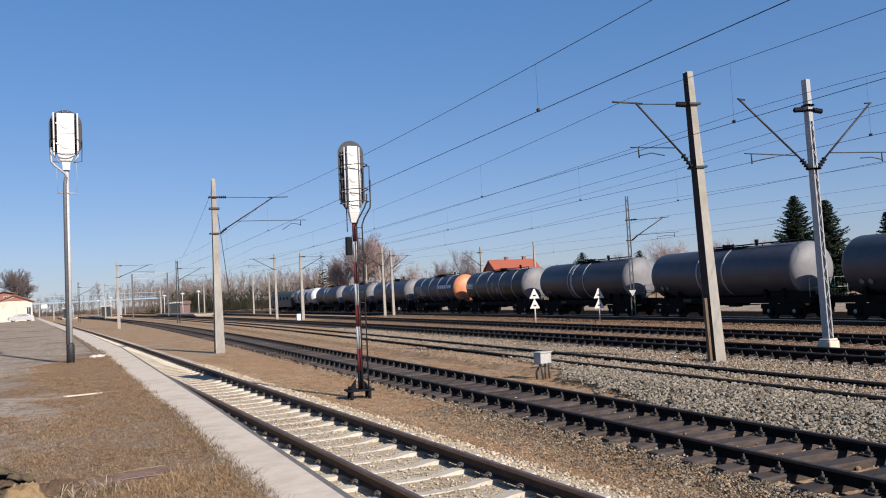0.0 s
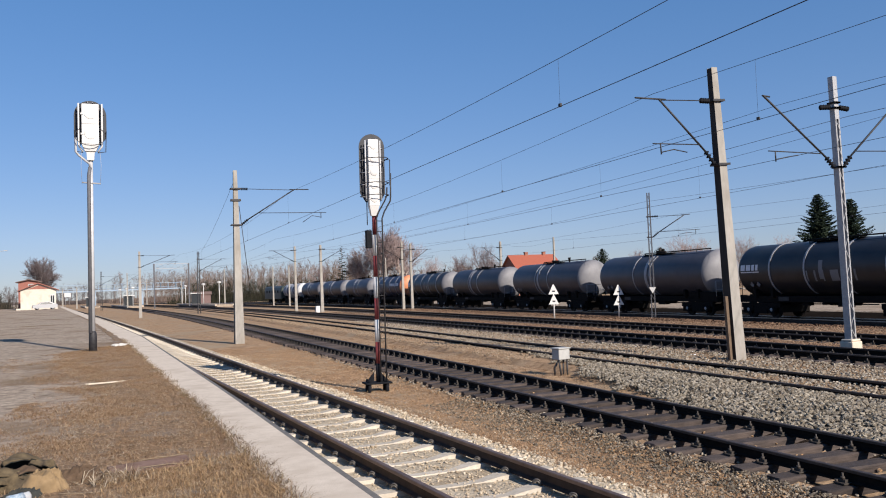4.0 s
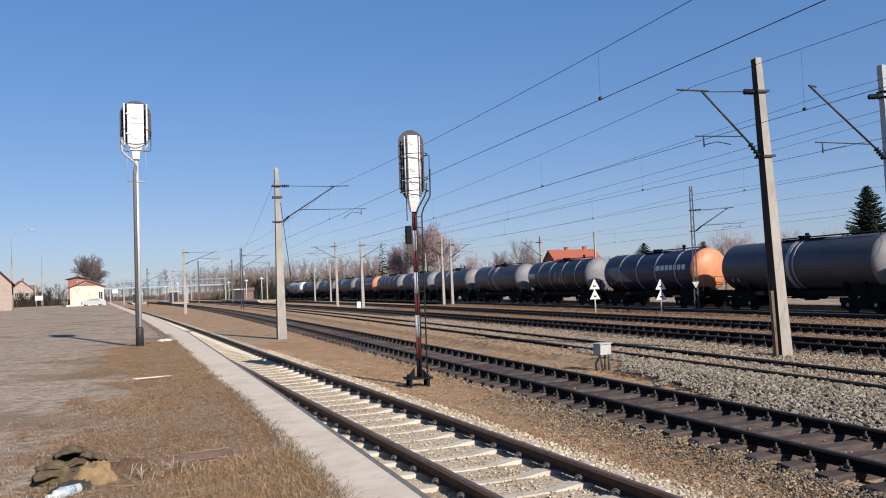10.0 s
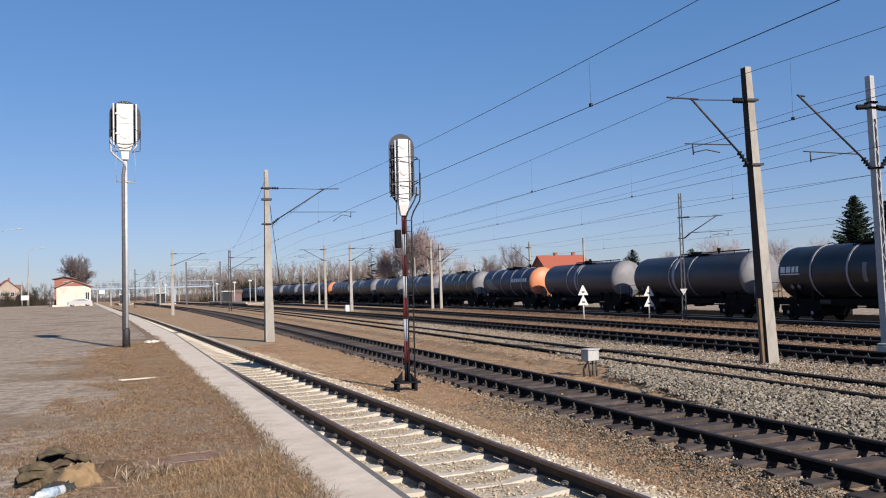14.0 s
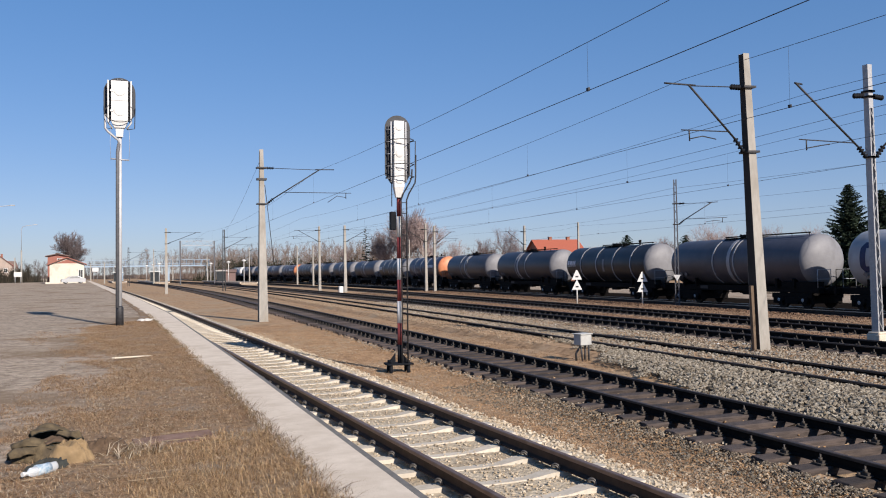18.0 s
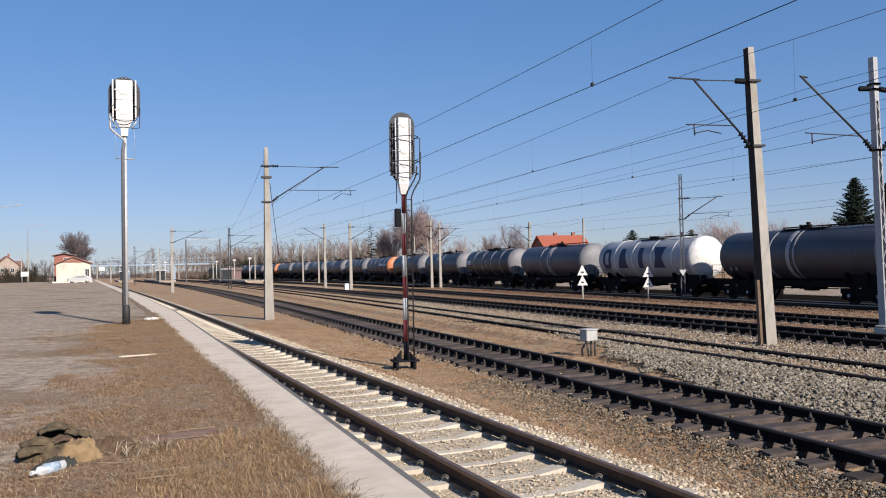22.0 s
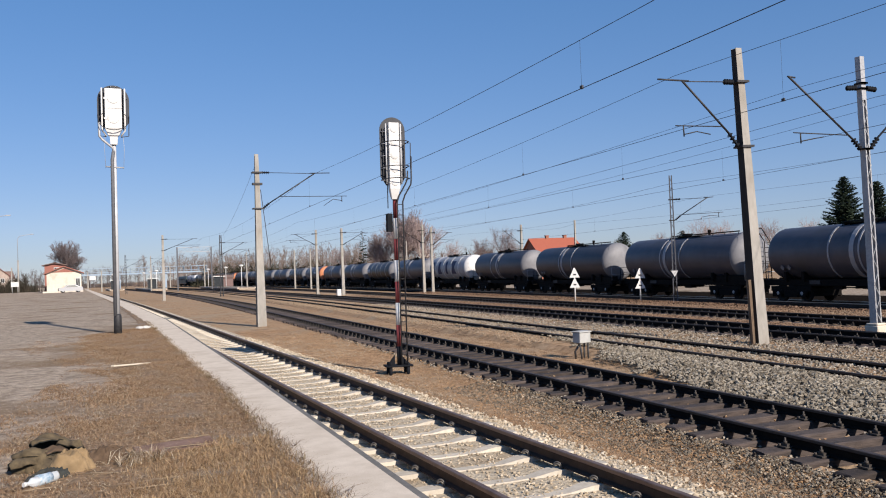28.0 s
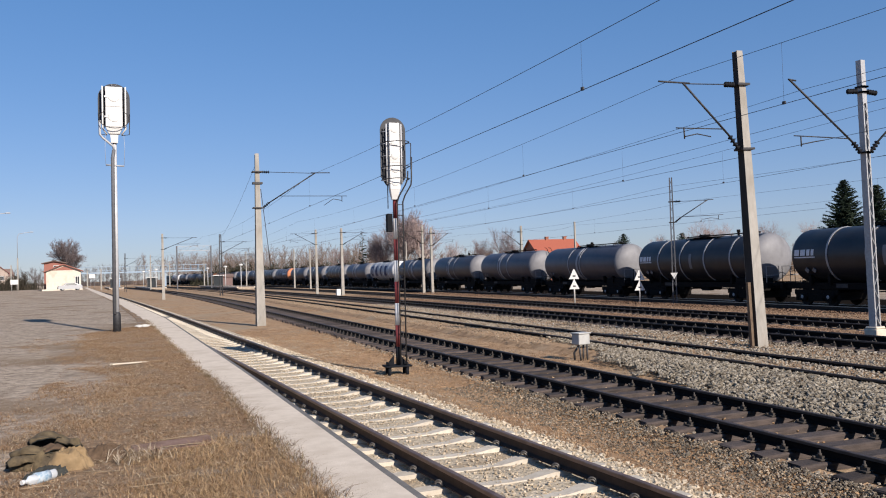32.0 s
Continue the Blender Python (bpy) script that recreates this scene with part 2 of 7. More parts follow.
def along(i, y, dx=0.0, z=0.0):
    """A pose on track i at y, x across the track and y along it."""
    s = slope(i, y)
    a = math.atan(s)
    return pose(centre(i, y) + dx * math.cos(a), y - dx * math.sin(a), z, 0, 0, -math.degrees(a))


RAMP_Z = 0.8
LOW_Z = -0.16


def ramp_edge(y):
    return 2.02 + 0.0275 * y - 0.009 * max(0, 13 - y) if y < 34 else 2.955 - 0.012 * max(0, y - 60)
# ---- ground ----
def low_ground_z(x):
    if x < 31:
        return LOW_Z
    if x < 34:
        return LOW_Z - 0.2 * (x - 31) / 3
    return LOW_Z - 0.2


def build_ground():
    ys = [-150, -60, -20, -5, 0, 5, 10, 15, 20, 26, 34, 45, 60, 80, 100, 130, 170, 220, 300, 450, 700, 1100, 1800, 3000]
    bm = bmesh.new()
    offs = [0.0, 2, 5, 9, 14, 20, 27, 29, 31, 34, 40, 60, 100, 180, 320, 700, 1500, 3000]
    prev = None
    for y in ys:
        e = ramp_edge(y)
        row = [bm.verts.new((-3000, y, RAMP_Z)), bm.verts.new((-60, y, RAMP_Z)), bm.verts.new((-8, y, RAMP_Z)), bm.verts.new((e - 0.02, y, RAMP_Z)), bm.verts.new((e, y, LOW_Z))]
        row += [bm.verts.new((e + o, y, low_ground_z(e + o))) for o in offs[1:]]
        if prev:
            for i in range(len(row) - 1):
                f = bm.faces.new((prev[i], prev[i + 1], row[i + 1], row[i]))
                f.material_index = 0 if i < 3 else (2 if i == 3 else 1)
        prev = row
    ob = part("ground", bm, [M_yard, M_earth, M_slab], None)
    tagged(ob, "worn asphalt yard beside bare brown trackside earth", "ground", kind="structure")


build_ground()


def strip(name, left, right, z, ys, material, label, category, thick=0.0):
    bm = bmesh.new()
    prev = None
    for y in ys:
        row = [bm.verts.new((left(y), y, z - thick)), bm.verts.new((left(y), y, z)), bm.verts.new((right(y), y, z)), bm.verts.new((right(y), y, z - thick))]
        if prev:
            for i in range(3):
                bm.faces.new((prev[i], prev[i + 1], row[i + 1], row[i]))
        prev = row
    ob = part(name, bm, material, None)
    return tagged(ob, label, category, kind="structure")


bm = bmesh.new()
prev = None
for y in [-40 + 10 * j for j in range(25)]:
    c = TRACKS[6][0] + TRACKS[6][1] * y - TRACKS[6][2] * min(max(y - 30, 0), 190) ** 2 / 2
    row = [bm.verts.new((c + o, y, z)) for o, z in ((9.4, LOW_Z - 0.3), (9.8, LOW_Z - 0.12), (34.0, LOW_Z - 0.1), (34.5, LOW_Z - 0.3))]
    if prev:
        for i in range(3):
            bm.faces.new((prev[i], prev[i + 1], row[i + 1], row[i]))
    prev = row
tagged(part("road", bm, M_yard, None), "worn grey service road beyond the train", "road", kind="structure")

YS = [-12 + 2 * i for i in range(60)] + [110 + 15 * i for i in range(9)]
strip("pavement", lambda y: ramp_edge(y) - 0.62 - 0.008 * max(0, min(y, 34)), lambda y: ramp_edge(y) - 0.055, RAMP_Z + 0.012, YS, M_slab, "pale concrete slab strip along the loading ramp edge", "pavement", 0.05)
strip("kerb", lambda y: ramp_edge(y) - 0.055, lambda y: ramp_edge(y) + 0.006, RAMP_Z + 0.008, YS, M_kerb, "dark edge band of the loading ramp", "kerb", 0.10)


# ---- tracks ----
RAIL_PROF = [(-0.068, 0.0), (0.068, 0.0), (0.068, 0.012), (0.012, 0.032), (0.009, 0.115), (0.035, 0.130), (0.035, 0.165), (0.027, 0.172), (-0.027, 0.172), (-0.035, 0.165), (-0.035, 0.130), (-0.009, 0.115), (-0.012, 0.032), (-0.068, 0.012)]


def rail_mesh(i, side, ys, top_mat):
    bm = bmesh.new()
    prev = None
    for y in ys:
        m = along(i, y, side * 0.7525, RAIL_TOP[i] - 0.172)
        row = [bm.verts.new(m @ Vector((px, 0, pz * (0.85 if i == 2 else 1.0)))) for px, pz in RAIL_PROF]
        if prev:
            n = len(row)
            for a in range(n):
                b = (a + 1) % n
                f = bm.faces.new((prev[a], prev[b], row[b], row[a]))
                f.material_index = 1 if 5 <= a <= 9 else 0
        else:
            bm.faces.new(row)
        prev = row
    bm.faces.new(prev[::-1])
    bmesh.ops.recalc_face_normals(bm, faces=bm.faces)
    me = bpy.data.meshes.new("rail")
    bm.to_mesh(me)
    bm.free()
    me.materials.append(M_rail if i in (1, 6) else M_rail_dark)
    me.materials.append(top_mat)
    return me


def concrete_sleeper_mesh():
    bm = bmesh.new()
    prof = [(-1.30, 0.0, 0.13), (-0.95, 0.0, 0.145), (-0.55, 0.0, 0.145), (-0.28, -0.045, 0.105), (0.28, -0.045, 0.105), (0.55, 0.0, 0.145), (0.95, 0.0, 0.145), (1.30, 0.0, 0.13)]
    prev = None
    for x, z, w in prof:
        row = [bm.verts.new((x, -w, z - 0.17)), bm.verts.new((x, -w * 0.72, z)), bm.verts.new((x, w * 0.72, z)), bm.verts.new((x, w, z - 0.17))]
        if prev:
            for a in range(3):
                bm.faces.new((prev[a], row[a], row[a + 1], prev[a + 1]))
        else:
            bm.faces.new(row)
        prev = row
    bm.faces.new(prev[::-1])
    bmesh.ops.recalc_face_normals(bm, faces=bm.faces)
    me = bpy.data.meshes.new("sleeper")
    bm.to_mesh(me)
    bm.free()
    me.materials.append(M_sleeper_c)
    return me


def wood_sleeper_mesh(seed):
    r = random.Random(seed)
    bm = bmesh.new()
    vs = box(bm, -1.3 + r.uniform(-0.05, 0.05), 1.3 + r.uniform(-0.05, 0.05), -0.125, 0.125, -0.15, 0.0)
    bmesh.ops.bevel(bm, geom=[e for e in bm.edges], offset=0.018, segments=1, affect="EDGES")
    for v in bm.verts:
        v.co += Vector((r.uniform(-0.02, 0.02), r.uniform(-0.012, 0.012), r.uniform(-0.006, 0.006)))
    me = bpy.data.meshes.new("sleeper")
    bm.to_mesh(me)
    bm.free()
    me.materials.append(M_sleeper_w)
    return me


def clip_mesh():
    """An elastic clip on each side of one rail foot."""
    bm = bmesh.new()
    for s in (-1, 1):
        pts = []
        for j in range(9):
            t = math.pi * (0.05 + 1.35 * j / 8)
            pts.append((s * (0.105 + 0.028 * math.cos(t * 1.0)), 0.045 * math.cos(t), 0.012 + 0.05 * math.sin(t)))
        tube(bm, pts, 0.011, 5)
        tube(bm, [(p[0] + s * 0.012, p[1] * 0.5 - 0.01, p[2] * 0.7) for p in pts], 0.010, 5)
    me = bpy.data.meshes.new("rail_clip")
    bm.to_mesh(me)
    bm.free()
    me.materials.append(M_clip)
    return me


def plate_mesh():
    """A ribbed base plate with upright bolts beside the rail foot."""
    bm = bmesh.new()
    box(bm, -0.17, 0.17, -0.075, 0.075, -0.002, 0.014)
    for s in (-1, 1):
        box(bm, s * 0.105 - 0.024, s * 0.105 + 0.024, -0.055, 0.055, 0.014, 0.045)
        rod(bm, (s * 0.105, 0.0, 0.03), (s * 0.105, 0.0, 0.115), 0.013, 6)
        rod(bm, (s * 0.105, 0.0, 0.045), (s * 0.105, 0.0, 0.075), 0.026, 6)
        rod(bm, (s * 0.15, 0.05, 0.01), (s * 0.15, 0.05, 0.04), 0.02, 6)
    me = bpy.data.meshes.new("base_plate")
    bm.to_mesh(me)
    bm.free()
    me.materials.append(M_plate)
    return me


def join_copies(name, me, mats, material):
    """Many copies of one small mesh as one mesh."""
    co = np.empty(len(me.vertices) * 3)
    me.vertices.foreach_get("co", co)
    co = np.c_[co.reshape(-1, 3), np.ones(len(me.vertices))]
    faces = [tuple(p.vertices) for p in me.polygons]
    verts, allf = [], []
    for i, m in enumerate(mats):
        verts.append(co @ np.array(m).T[:, :3])
        o = i * len(co)
        allf += [tuple(v + o for v in f) for f in faces]
    out = bpy.data.meshes.new(name)
    out.from_pydata(np.concatenate(verts).tolist(), [], allf)
    out.materials.append(material)
    return out


def build_track(i, spacing, y0, near, far, kind, label, head, phase=0.0):
    tr = thing("railway_track", label, "railway track", kind="structure")
    ys = [y0 + 4 * j for j in range(int((far - y0) / 4) + 1)]
    ys = [y for y in ys if y < 120 or (y - y0) % 12 == 0]
    for side in (-1, 1):
        mesh_part("rail", rail_mesh(i, side, ys, head), None, tr)
    if kind == "buried":
        return tr
    top = RAIL_TOP[i] - 0.172 - 0.012
    r = random.Random(i)
    forms = [concrete_sleeper_mesh()] if kind == "concrete" else [wood_sleeper_mesh(10 * i + j) for j in range(5)]
    fix = clip_mesh() if kind == "concrete" else plate_mesh()
    rest, fix_rest = [], []
    n = int((far - y0) / spacing)
    for j in range(n):
        jit = 0 if kind == "concrete" else r.uniform(-0.04, 0.04)
        y = y0 + phase + j * spacing + jit
        m = along(i, y, 0, top) @ pose(0, 0, 0, 0, 0, 0 if kind == "concrete" else r.uniform(-1.2, 1.2))
        if y < near:
            ob = mesh_part("sleeper", forms[j % len(forms)], None, tr)
            ob.matrix_basis = m
        else:
            rest.append(m)
        for side in (-1, 1):
            q = along(i, y, side * 0.7525, top + 0.012)
            if y < near * 0.75:
                ob = mesh_part(fix.name.split(".")[0], fix, None, tr)
                ob.matrix_basis = q
            elif y < near * 2.2:
                fix_rest.append(q)
    if rest:
        tagged(mesh_part("sleepers", join_copies("sleepers", forms[0], rest, forms[0].materials[0]), None, tr), kind="stuff")
    if fix_rest:
        tagged(mesh_part("fastenings", join_copies("fastenings", fix, fix_rest, fix.materials[0]), None, tr), kind="stuff")
    return tr


def ballast(i, half, lift, ys, material, label, beyond=0.0, rim=None):
    """The bed of one track, with sloping shoulders."""
    z = RAIL_TOP[i] - 0.172 - 0.012
    low = LOW_Z - 0.05 if i < 6 else LOW_Z - 0.25
    bm = bmesh.new()
    prev = None
    for y in ys:
        m = along(i, y)
        row = [bm.verts.new(m @ Vector((x, 0, zz))) for x, zz in ((-half - 0.5, low), (-half, z + (lift if rim is None else rim)), (-0.75, z + lift - 0.01), (0, z + lift - 0.02), (0.75, z + lift - 0.01), (half + beyond, z + (lift if rim is None else rim)), (half + beyond + 0.5, low))]
        if prev:
            for a in range(6):
                bm.faces.new((prev[a], prev[a + 1], row[a + 1], row[a])).material_index = int(rim is not None and a in (0, 5))
        prev = row
    ob = part("ballast", bm, [material, M_earth], None)
    tagged(ob, label, "ballast", kind="structure")


YT = [-6 + 3 * j for j in range(50)] + [150 + 15 * j for j in range(30)]
ballast(1, 1.45, -0.042, YT, M_pale_ballast, "pale dusty ballast between concrete sleepers")
ballast(2, 1.0, -0.10, YT, M_gapbed, "very dark ballast under wooden sleepers", rim=-0.06)
ballast(3, 1.9, 0.075, YT, M_earth, "sandy earth and stone heaped over a siding")
ballast(4, 1.3, -0.06, YT, M_oily, "dark oily ballast under wooden sleepers")
ballast(5, 1.3, -0.06, YT, M_oily, "dark oily ballast under wooden sleepers")
ballast(6, 2.9, -0.02, YT, M_oily_shade, "oil-dark ballast under the train, shade included in its colour", 6.0)

build_track(1, 0.7605, 3.0, 60, 260, "concrete", "siding with rusty rails on pale concrete sleepers", M_rail_top, 0.10)
build_track(2, 0.6248, 2.0, 60, 300, "wood", "track with near-black rails on dark tarred wooden sleepers", M_rail_dark_top, 0.12)
build_track(3, 0.63, 4.0, 60, 300, "buried", "siding whose rails lie almost buried in grey ballast", M_rail_dark_top)
build_track(4, 0.62, 6.0, 60, 300, "wood", "main track on dark wooden sleepers", M_rail_dark_top)
build_track(5, 0.62, 8.0, 60, 300, "wood", "main track on dark wooden sleepers", M_rail_dark_top)
build_track(6, 0.62, 10.0, 12, 420, "wood", "main track on which the tank train runs", M_rail_bright)
# ---- train ----
PITCH = 15.1
GREY, NAVY, BLACK, SILVER = 0, 1, 2, 3
# Grey body darker than its sunward end: part of the side's shade is coloured in.
M_tank = [shade("grey_tank_paint", (0.046, 0.046, 0.060), (0.068, 0.067, 0.084), 0.47, scale=1.2, detail=8, dark=(0.046, 0.045, 0.050), dark_scale=0.5, dark_at=0.6, spread=0.25, spec=0.5),
          shade("navy_tank_paint", (0.016, 0.022, 0.055), (0.03, 0.038, 0.08), 0.45, scale=1.0, dark=(0.02, 0.02, 0.03), dark_scale=0.7),
          shade("black_tank_paint", (0.014, 0.014, 0.018), (0.03, 0.03, 0.036), 0.42, scale=1.0, dark=(0.04, 0.036, 0.034), dark_scale=0.7, dark_at=0.62),
          shade("light_grey_tank_paint", (0.36, 0.365, 0.385), (0.45, 0.455, 0.475), 0.5, scale=1.0, dark=(0.30, 0.30, 0.31), dark_scale=0.6, dark_at=0.6)]
# Sunward end of grey tanks, lightened in colour for its sunlight; also pale marks.
M_endgrey = shade("light_grey_tank_end", (0.17, 0.17, 0.185), (0.235, 0.235, 0.25), 0.6, scale=1.5, dark=(0.15, 0.15, 0.155), dark_scale=0.9, dark_at=0.63)
M_orange = shade("orange_tank_end", (0.58, 0.21, 0.095), (0.68, 0.28, 0.14), 0.5, scale=2)
M_band = shade("pale_tank_ring", (0.30, 0.305, 0.33), (0.40, 0.405, 0.43), 0.5, metal=0.1, scale=4)
M_markwhite = shade("white_marking", (0.62, 0.63, 0.66), None, 0.6)
M_markblue = shade("blue_marking", (0.02, 0.026, 0.08), None, 0.6)

TANK_R, TANK_Z, TANK_HALF = 1.425, 2.60, 6.43


def tank_bm(R=TANK_R, half=TANK_HALF):
    bm = bmesh.new()
    dome = 0.62
    prof = []
    for j in range(9):
        t = math.pi / 2 * j / 8
        prof.append((R * math.sin(t) ** 0.9 if j else 0.0, -half + dome * (1 - math.cos(t))))
    prof += [(R, -half / 3), (R, half / 3)]
    for j in range(9):
        t = math.pi / 2 * (1 - j / 8)
        prof.append((R * math.sin(t) ** 0.9 if j < 8 else 0.0, half - dome * (1 - math.cos(t))))
    lathe(bm, prof, 40, pose(0, 0, TANK_Z, -90))
    for f in bm.faces:
        if f.calc_center_median().y < -half + dome * 0.97:
            f.material_index = 1
    return bm


def ring_bm(y, w, R=TANK_R, a0=-40, a1=245):
    """A flat hoop round the upper part of the tank."""
    bm = bmesh.new()
    prev = None
    n = 26
    for j in range(n + 1):
        a = radians(a0 + (a1 - a0) * j / n)
        row = []
        for rr, yy in ((R + 0.002, y - w), (R + 0.03, y - w), (R + 0.03, y + w), (R + 0.002, y + w)):
            row.append(bm.verts.new((rr * math.cos(a), yy, TANK_Z + rr * math.sin(a))))
        if prev:
            for q in range(3):
                bm.faces.new((prev[q], prev[q + 1], row[q + 1], row[q]))
        prev = row
    return bm


def wheelset_bm():
    bm = bmesh.new()
    for s in (-1, 1):
        prof = [(0.10, 0.0), (0.12, 0.05), (0.36, 0.045), (0.37, 0.0), (0.46, 0.0), (0.485, 0.025), (0.46, 0.04), (0.455, 0.13), (0.37, 0.135), (0.36, 0.09), (0.12, 0.10), (0.10, 0.14)]
        m = Matrix.Translation((s * 0.70, 0, 0)) @ pose(0, 0, 0, 0, 90 * s)
        lathe(bm, prof, 20, m)
        for j in range(4):
            a = math.pi / 2 * j
            box(bm, -0.03, 0.03, 0.13, 0.35, 0.135, 0.15, m @ Matrix.Rotation(a, 4, "Z"))
    rod(bm, (-0.98, 0, 0), (0.98, 0, 0), 0.085, 10)
    return bm


wheel_me = bpy.data.meshes.new("wheelset")
b_ = wheelset_bm()
b_.to_mesh(wheel_me)
b_.free()
wheel_me.materials.append(M_wheel)


def bogie(parent, y):
    bm = bmesh.new()
    for s in (-1, 1):
        box(bm, s * 1.0 - 0.05, s * 1.0 + 0.05, -1.5, 1.5, 0.56, 0.84)
        box(bm, s * 1.0 - 0.07, s * 1.0 + 0.07, -0.52, 0.52, 0.24, 0.60)
        for e in (-1, 1):
            box(bm, s * 1.04 - 0.08, s * 1.04 + 0.08, e * 0.9 - 0.24, e * 0.9 + 0.24, 0.26, 0.62)
            box(bm, s * 0.92 - 0.05, s * 0.92 + 0.05, e * 1.42 - 0.10, e * 1.42 + 0.10, 0.25, 0.75)
            for q in (-1, 1):
                rod(bm, (s * 1.04, e * 0.9 + q * 0.30, 0.36), (s * 1.04, e * 0.9 + q * 0.30, 0.66), 0.08, 8)
    box(bm, -1.0, 1.0, -0.22, 0.22, 0.45, 0.86)
    for e in (-1, 1):
        box(bm, -0.95, 0.95, e * 1.46 - 0.05, e * 1.46 + 0.05, 0.30, 0.72)
    bmesh.ops.bevel(bm, geom=[e for e in bm.edges if e.calc_length() > 0.3], offset=0.015, segments=1, affect="EDGES")
    b = part("bogie", bm, M_under, parent)
    b.location = (0, y, 0)
    for e in (-1, 1):
        w = mesh_part("wheelset", wheel_me, None, b)
        w.location = (0, e * 0.9, 0.46)
        w["turns"] = e
        for s in (-1, 1):
            c = bmesh.new()
            lathe(c, [(0.0, 0.0), (0.10, 0.01), (0.12, 0.04), (0.12, 0.10)], 12, Matrix.Translation((s * 1.13, e * 0.9, 0.46)) @ pose(0, 0, 0, 0, -90 * s))
            part("axle_box_cover", c, M_steel_dark if s > 0 else M_galv, b, "pale round axle box cover")
    return b


RINGS = {"fore": ((1.45, 0.05), (0.95, 0.14), (-0.75, 0.05)), "mid": ((1.55, 0.05), (0.05, 0.14), (-0.40, 0.05)), "four": ((3.5, 0.055), (1.0, 0.055), (-1.5, 0.055), (-4.0, 0.055))}


def make_wagon(label, body, end, rings, ring_mat, marks=None, ladder=False):
    w = thing("tank_wagon", label, "tank wagon", group="tank wagons of the train")
    t = part("tank", tank_bm(), [M_tank[body], end], w)
    for y, wd in RINGS[rings]:
        part("ring", ring_bm(y, wd), ring_mat, t)
    # manhole, valve stub, walkway and rail along the top
    bm = bmesh.new()
    rod(bm, (0, 0.2, TANK_Z + 1.38), (0, 0.2, TANK_Z + 1.58), 0.30, 16)
    rod(bm, (0, 0.2, TANK_Z + 1.57), (0, 0.2, TANK_Z + 1.62), 0.34, 16)
    for j in range(6):
        a = 1.047 * j
        rod(bm, (0.31 * math.cos(a), 0.2 + 0.31 * math.sin(a), TANK_Z + 1.5), (0.31 * math.cos(a), 0.2 + 0.31 * math.sin(a), TANK_Z + 1.66), 0.025, 5)
    part("manhole", bm, M_under, t, "dark bolted manhole cover")
    bm = bmesh.new()
    y = {"fore": -2.0, "mid": 0.1, "four": -3.0}[rings]
    rod(bm, (0.1, y, TANK_Z + 1.36), (0.1, y, TANK_Z + 1.66), 0.07, 8)
    rod(bm, (0.1, y, TANK_Z + 1.60), (0.1, y, TANK_Z + 1.78), 0.11, 8)
    part("vent_valve", bm, M_under, t, "short black vent valve")
    bm = bmesh.new()
    for x in (-0.55, 0.05):
        box(bm, x, x + 0.5, -1.9, 1.5, TANK_Z + 1.41, TANK_Z + 1.44)
    for y in (-1.8, -0.8, 0.2, 0.9, 1.4):
        rod(bm, (-0.55, y, TANK_Z + 1.25), (-0.55, y, TANK_Z + 1.42), 0.02, 5)
    part("walkway", bm, M_under, t, "dark grating walkway")
    bm = bmesh.new()
    rod(bm, (-0.5, 1.4, TANK_Z + 1.5), (-0.5, -5.7, TANK_Z + 1.5), 0.04, 5)
    for y in (-5.6, -4.3, -3.1, -1.6, 0, 1.3):
        rod(bm, (-0.5, y, TANK_Z + 1.3), (-0.5, y, TANK_Z + 1.5), 0.018, 5)
    part("handrail", bm, M_under, t)
    # frame, saddles, end platforms
    bm = bmesh.new()
    for s in (-1, 1):
        box(bm, s * 0.95 - 0.05, s * 0.95 + 0.05, -6.95, 6.95, 0.86, 1.20)
        box(bm, s * 0.80 - 0.25, s * 0.80 + 0.25, s * 5.3 - 1.3, s * 5.3 + 1.3, 0.86, 1.45)
        box(bm, -1.32, 1.32, s * 6.95 - 0.10, s * 6.95 + 0.10, 0.86, 1.16)
        for y in (s * 5.0, s * 3.7):
            box(bm, -1.15, 1.15, y - 0.09, y + 0.09, 1.10, 1.62)
    box(bm, -0.30, 0.30, -6.95, 6.95, 0.88, 1.12)
    bmesh.ops.bevel(bm, geom=[e for e in bm.edges if e.calc_length() > 0.2], offset=0.012, segments=1, affect="EDGES")
    part("underframe", bm, M_under, w)
    for s in (-1, 1):
        for x in (-0.875, 0.875):
            bm = bmesh.new()
            rod(bm, (x, s * 7.03, 1.04), (x, s * 7.47, 1.04), 0.09, 10)
            lathe(bm, [(0.0, 0.05), (0.15, 0.04), (0.225, 0.0), (0.225, -0.03), (0.08, -0.04)], 16, Matrix.Translation((x, s * 7.47, 1.04)) @ pose(0, 0, 0, -90 * s))
            part("buffer", bm, M_under, w)
        bm = bmesh.new()
        rod(bm, (0, s * 7.0, 0.95), (0, s * 7.54, 0.92), 0.05, 6)
        part("coupling", bm, M_under, w)
        for q in (-1, 1):
            bm = bmesh.new()
            tube(bm, [(q * 1.25, s * 6.92, 1.1), (q * 1.25, s * 6.92, 2.1), (q * 0.4, s * 6.92, 2.1), (q * 0.4, s * 6.92, 1.1)], 0.022, 5)
            rod(bm, (q * 1.25, s * 6.92, 1.6), (q * 0.4, s * 6.92, 1.6), 0.018, 5)
            part("end_rail", bm, M_galv if s < 0 else M_under, w, "grey tubular platform rail")
        bogie(w, s * 4.75)
    bm = bmesh.new()
    rod(bm, (0.2, -0.9, 0.84), (0.2, 1.0, 0.84), 0.17, 12)
    box(bm, -0.95, -0.55, -1.3, -0.6, 0.66, 0.9)
    box(bm, -0.9, -0.6, 1.3, 1.8, 0.70, 0.9)
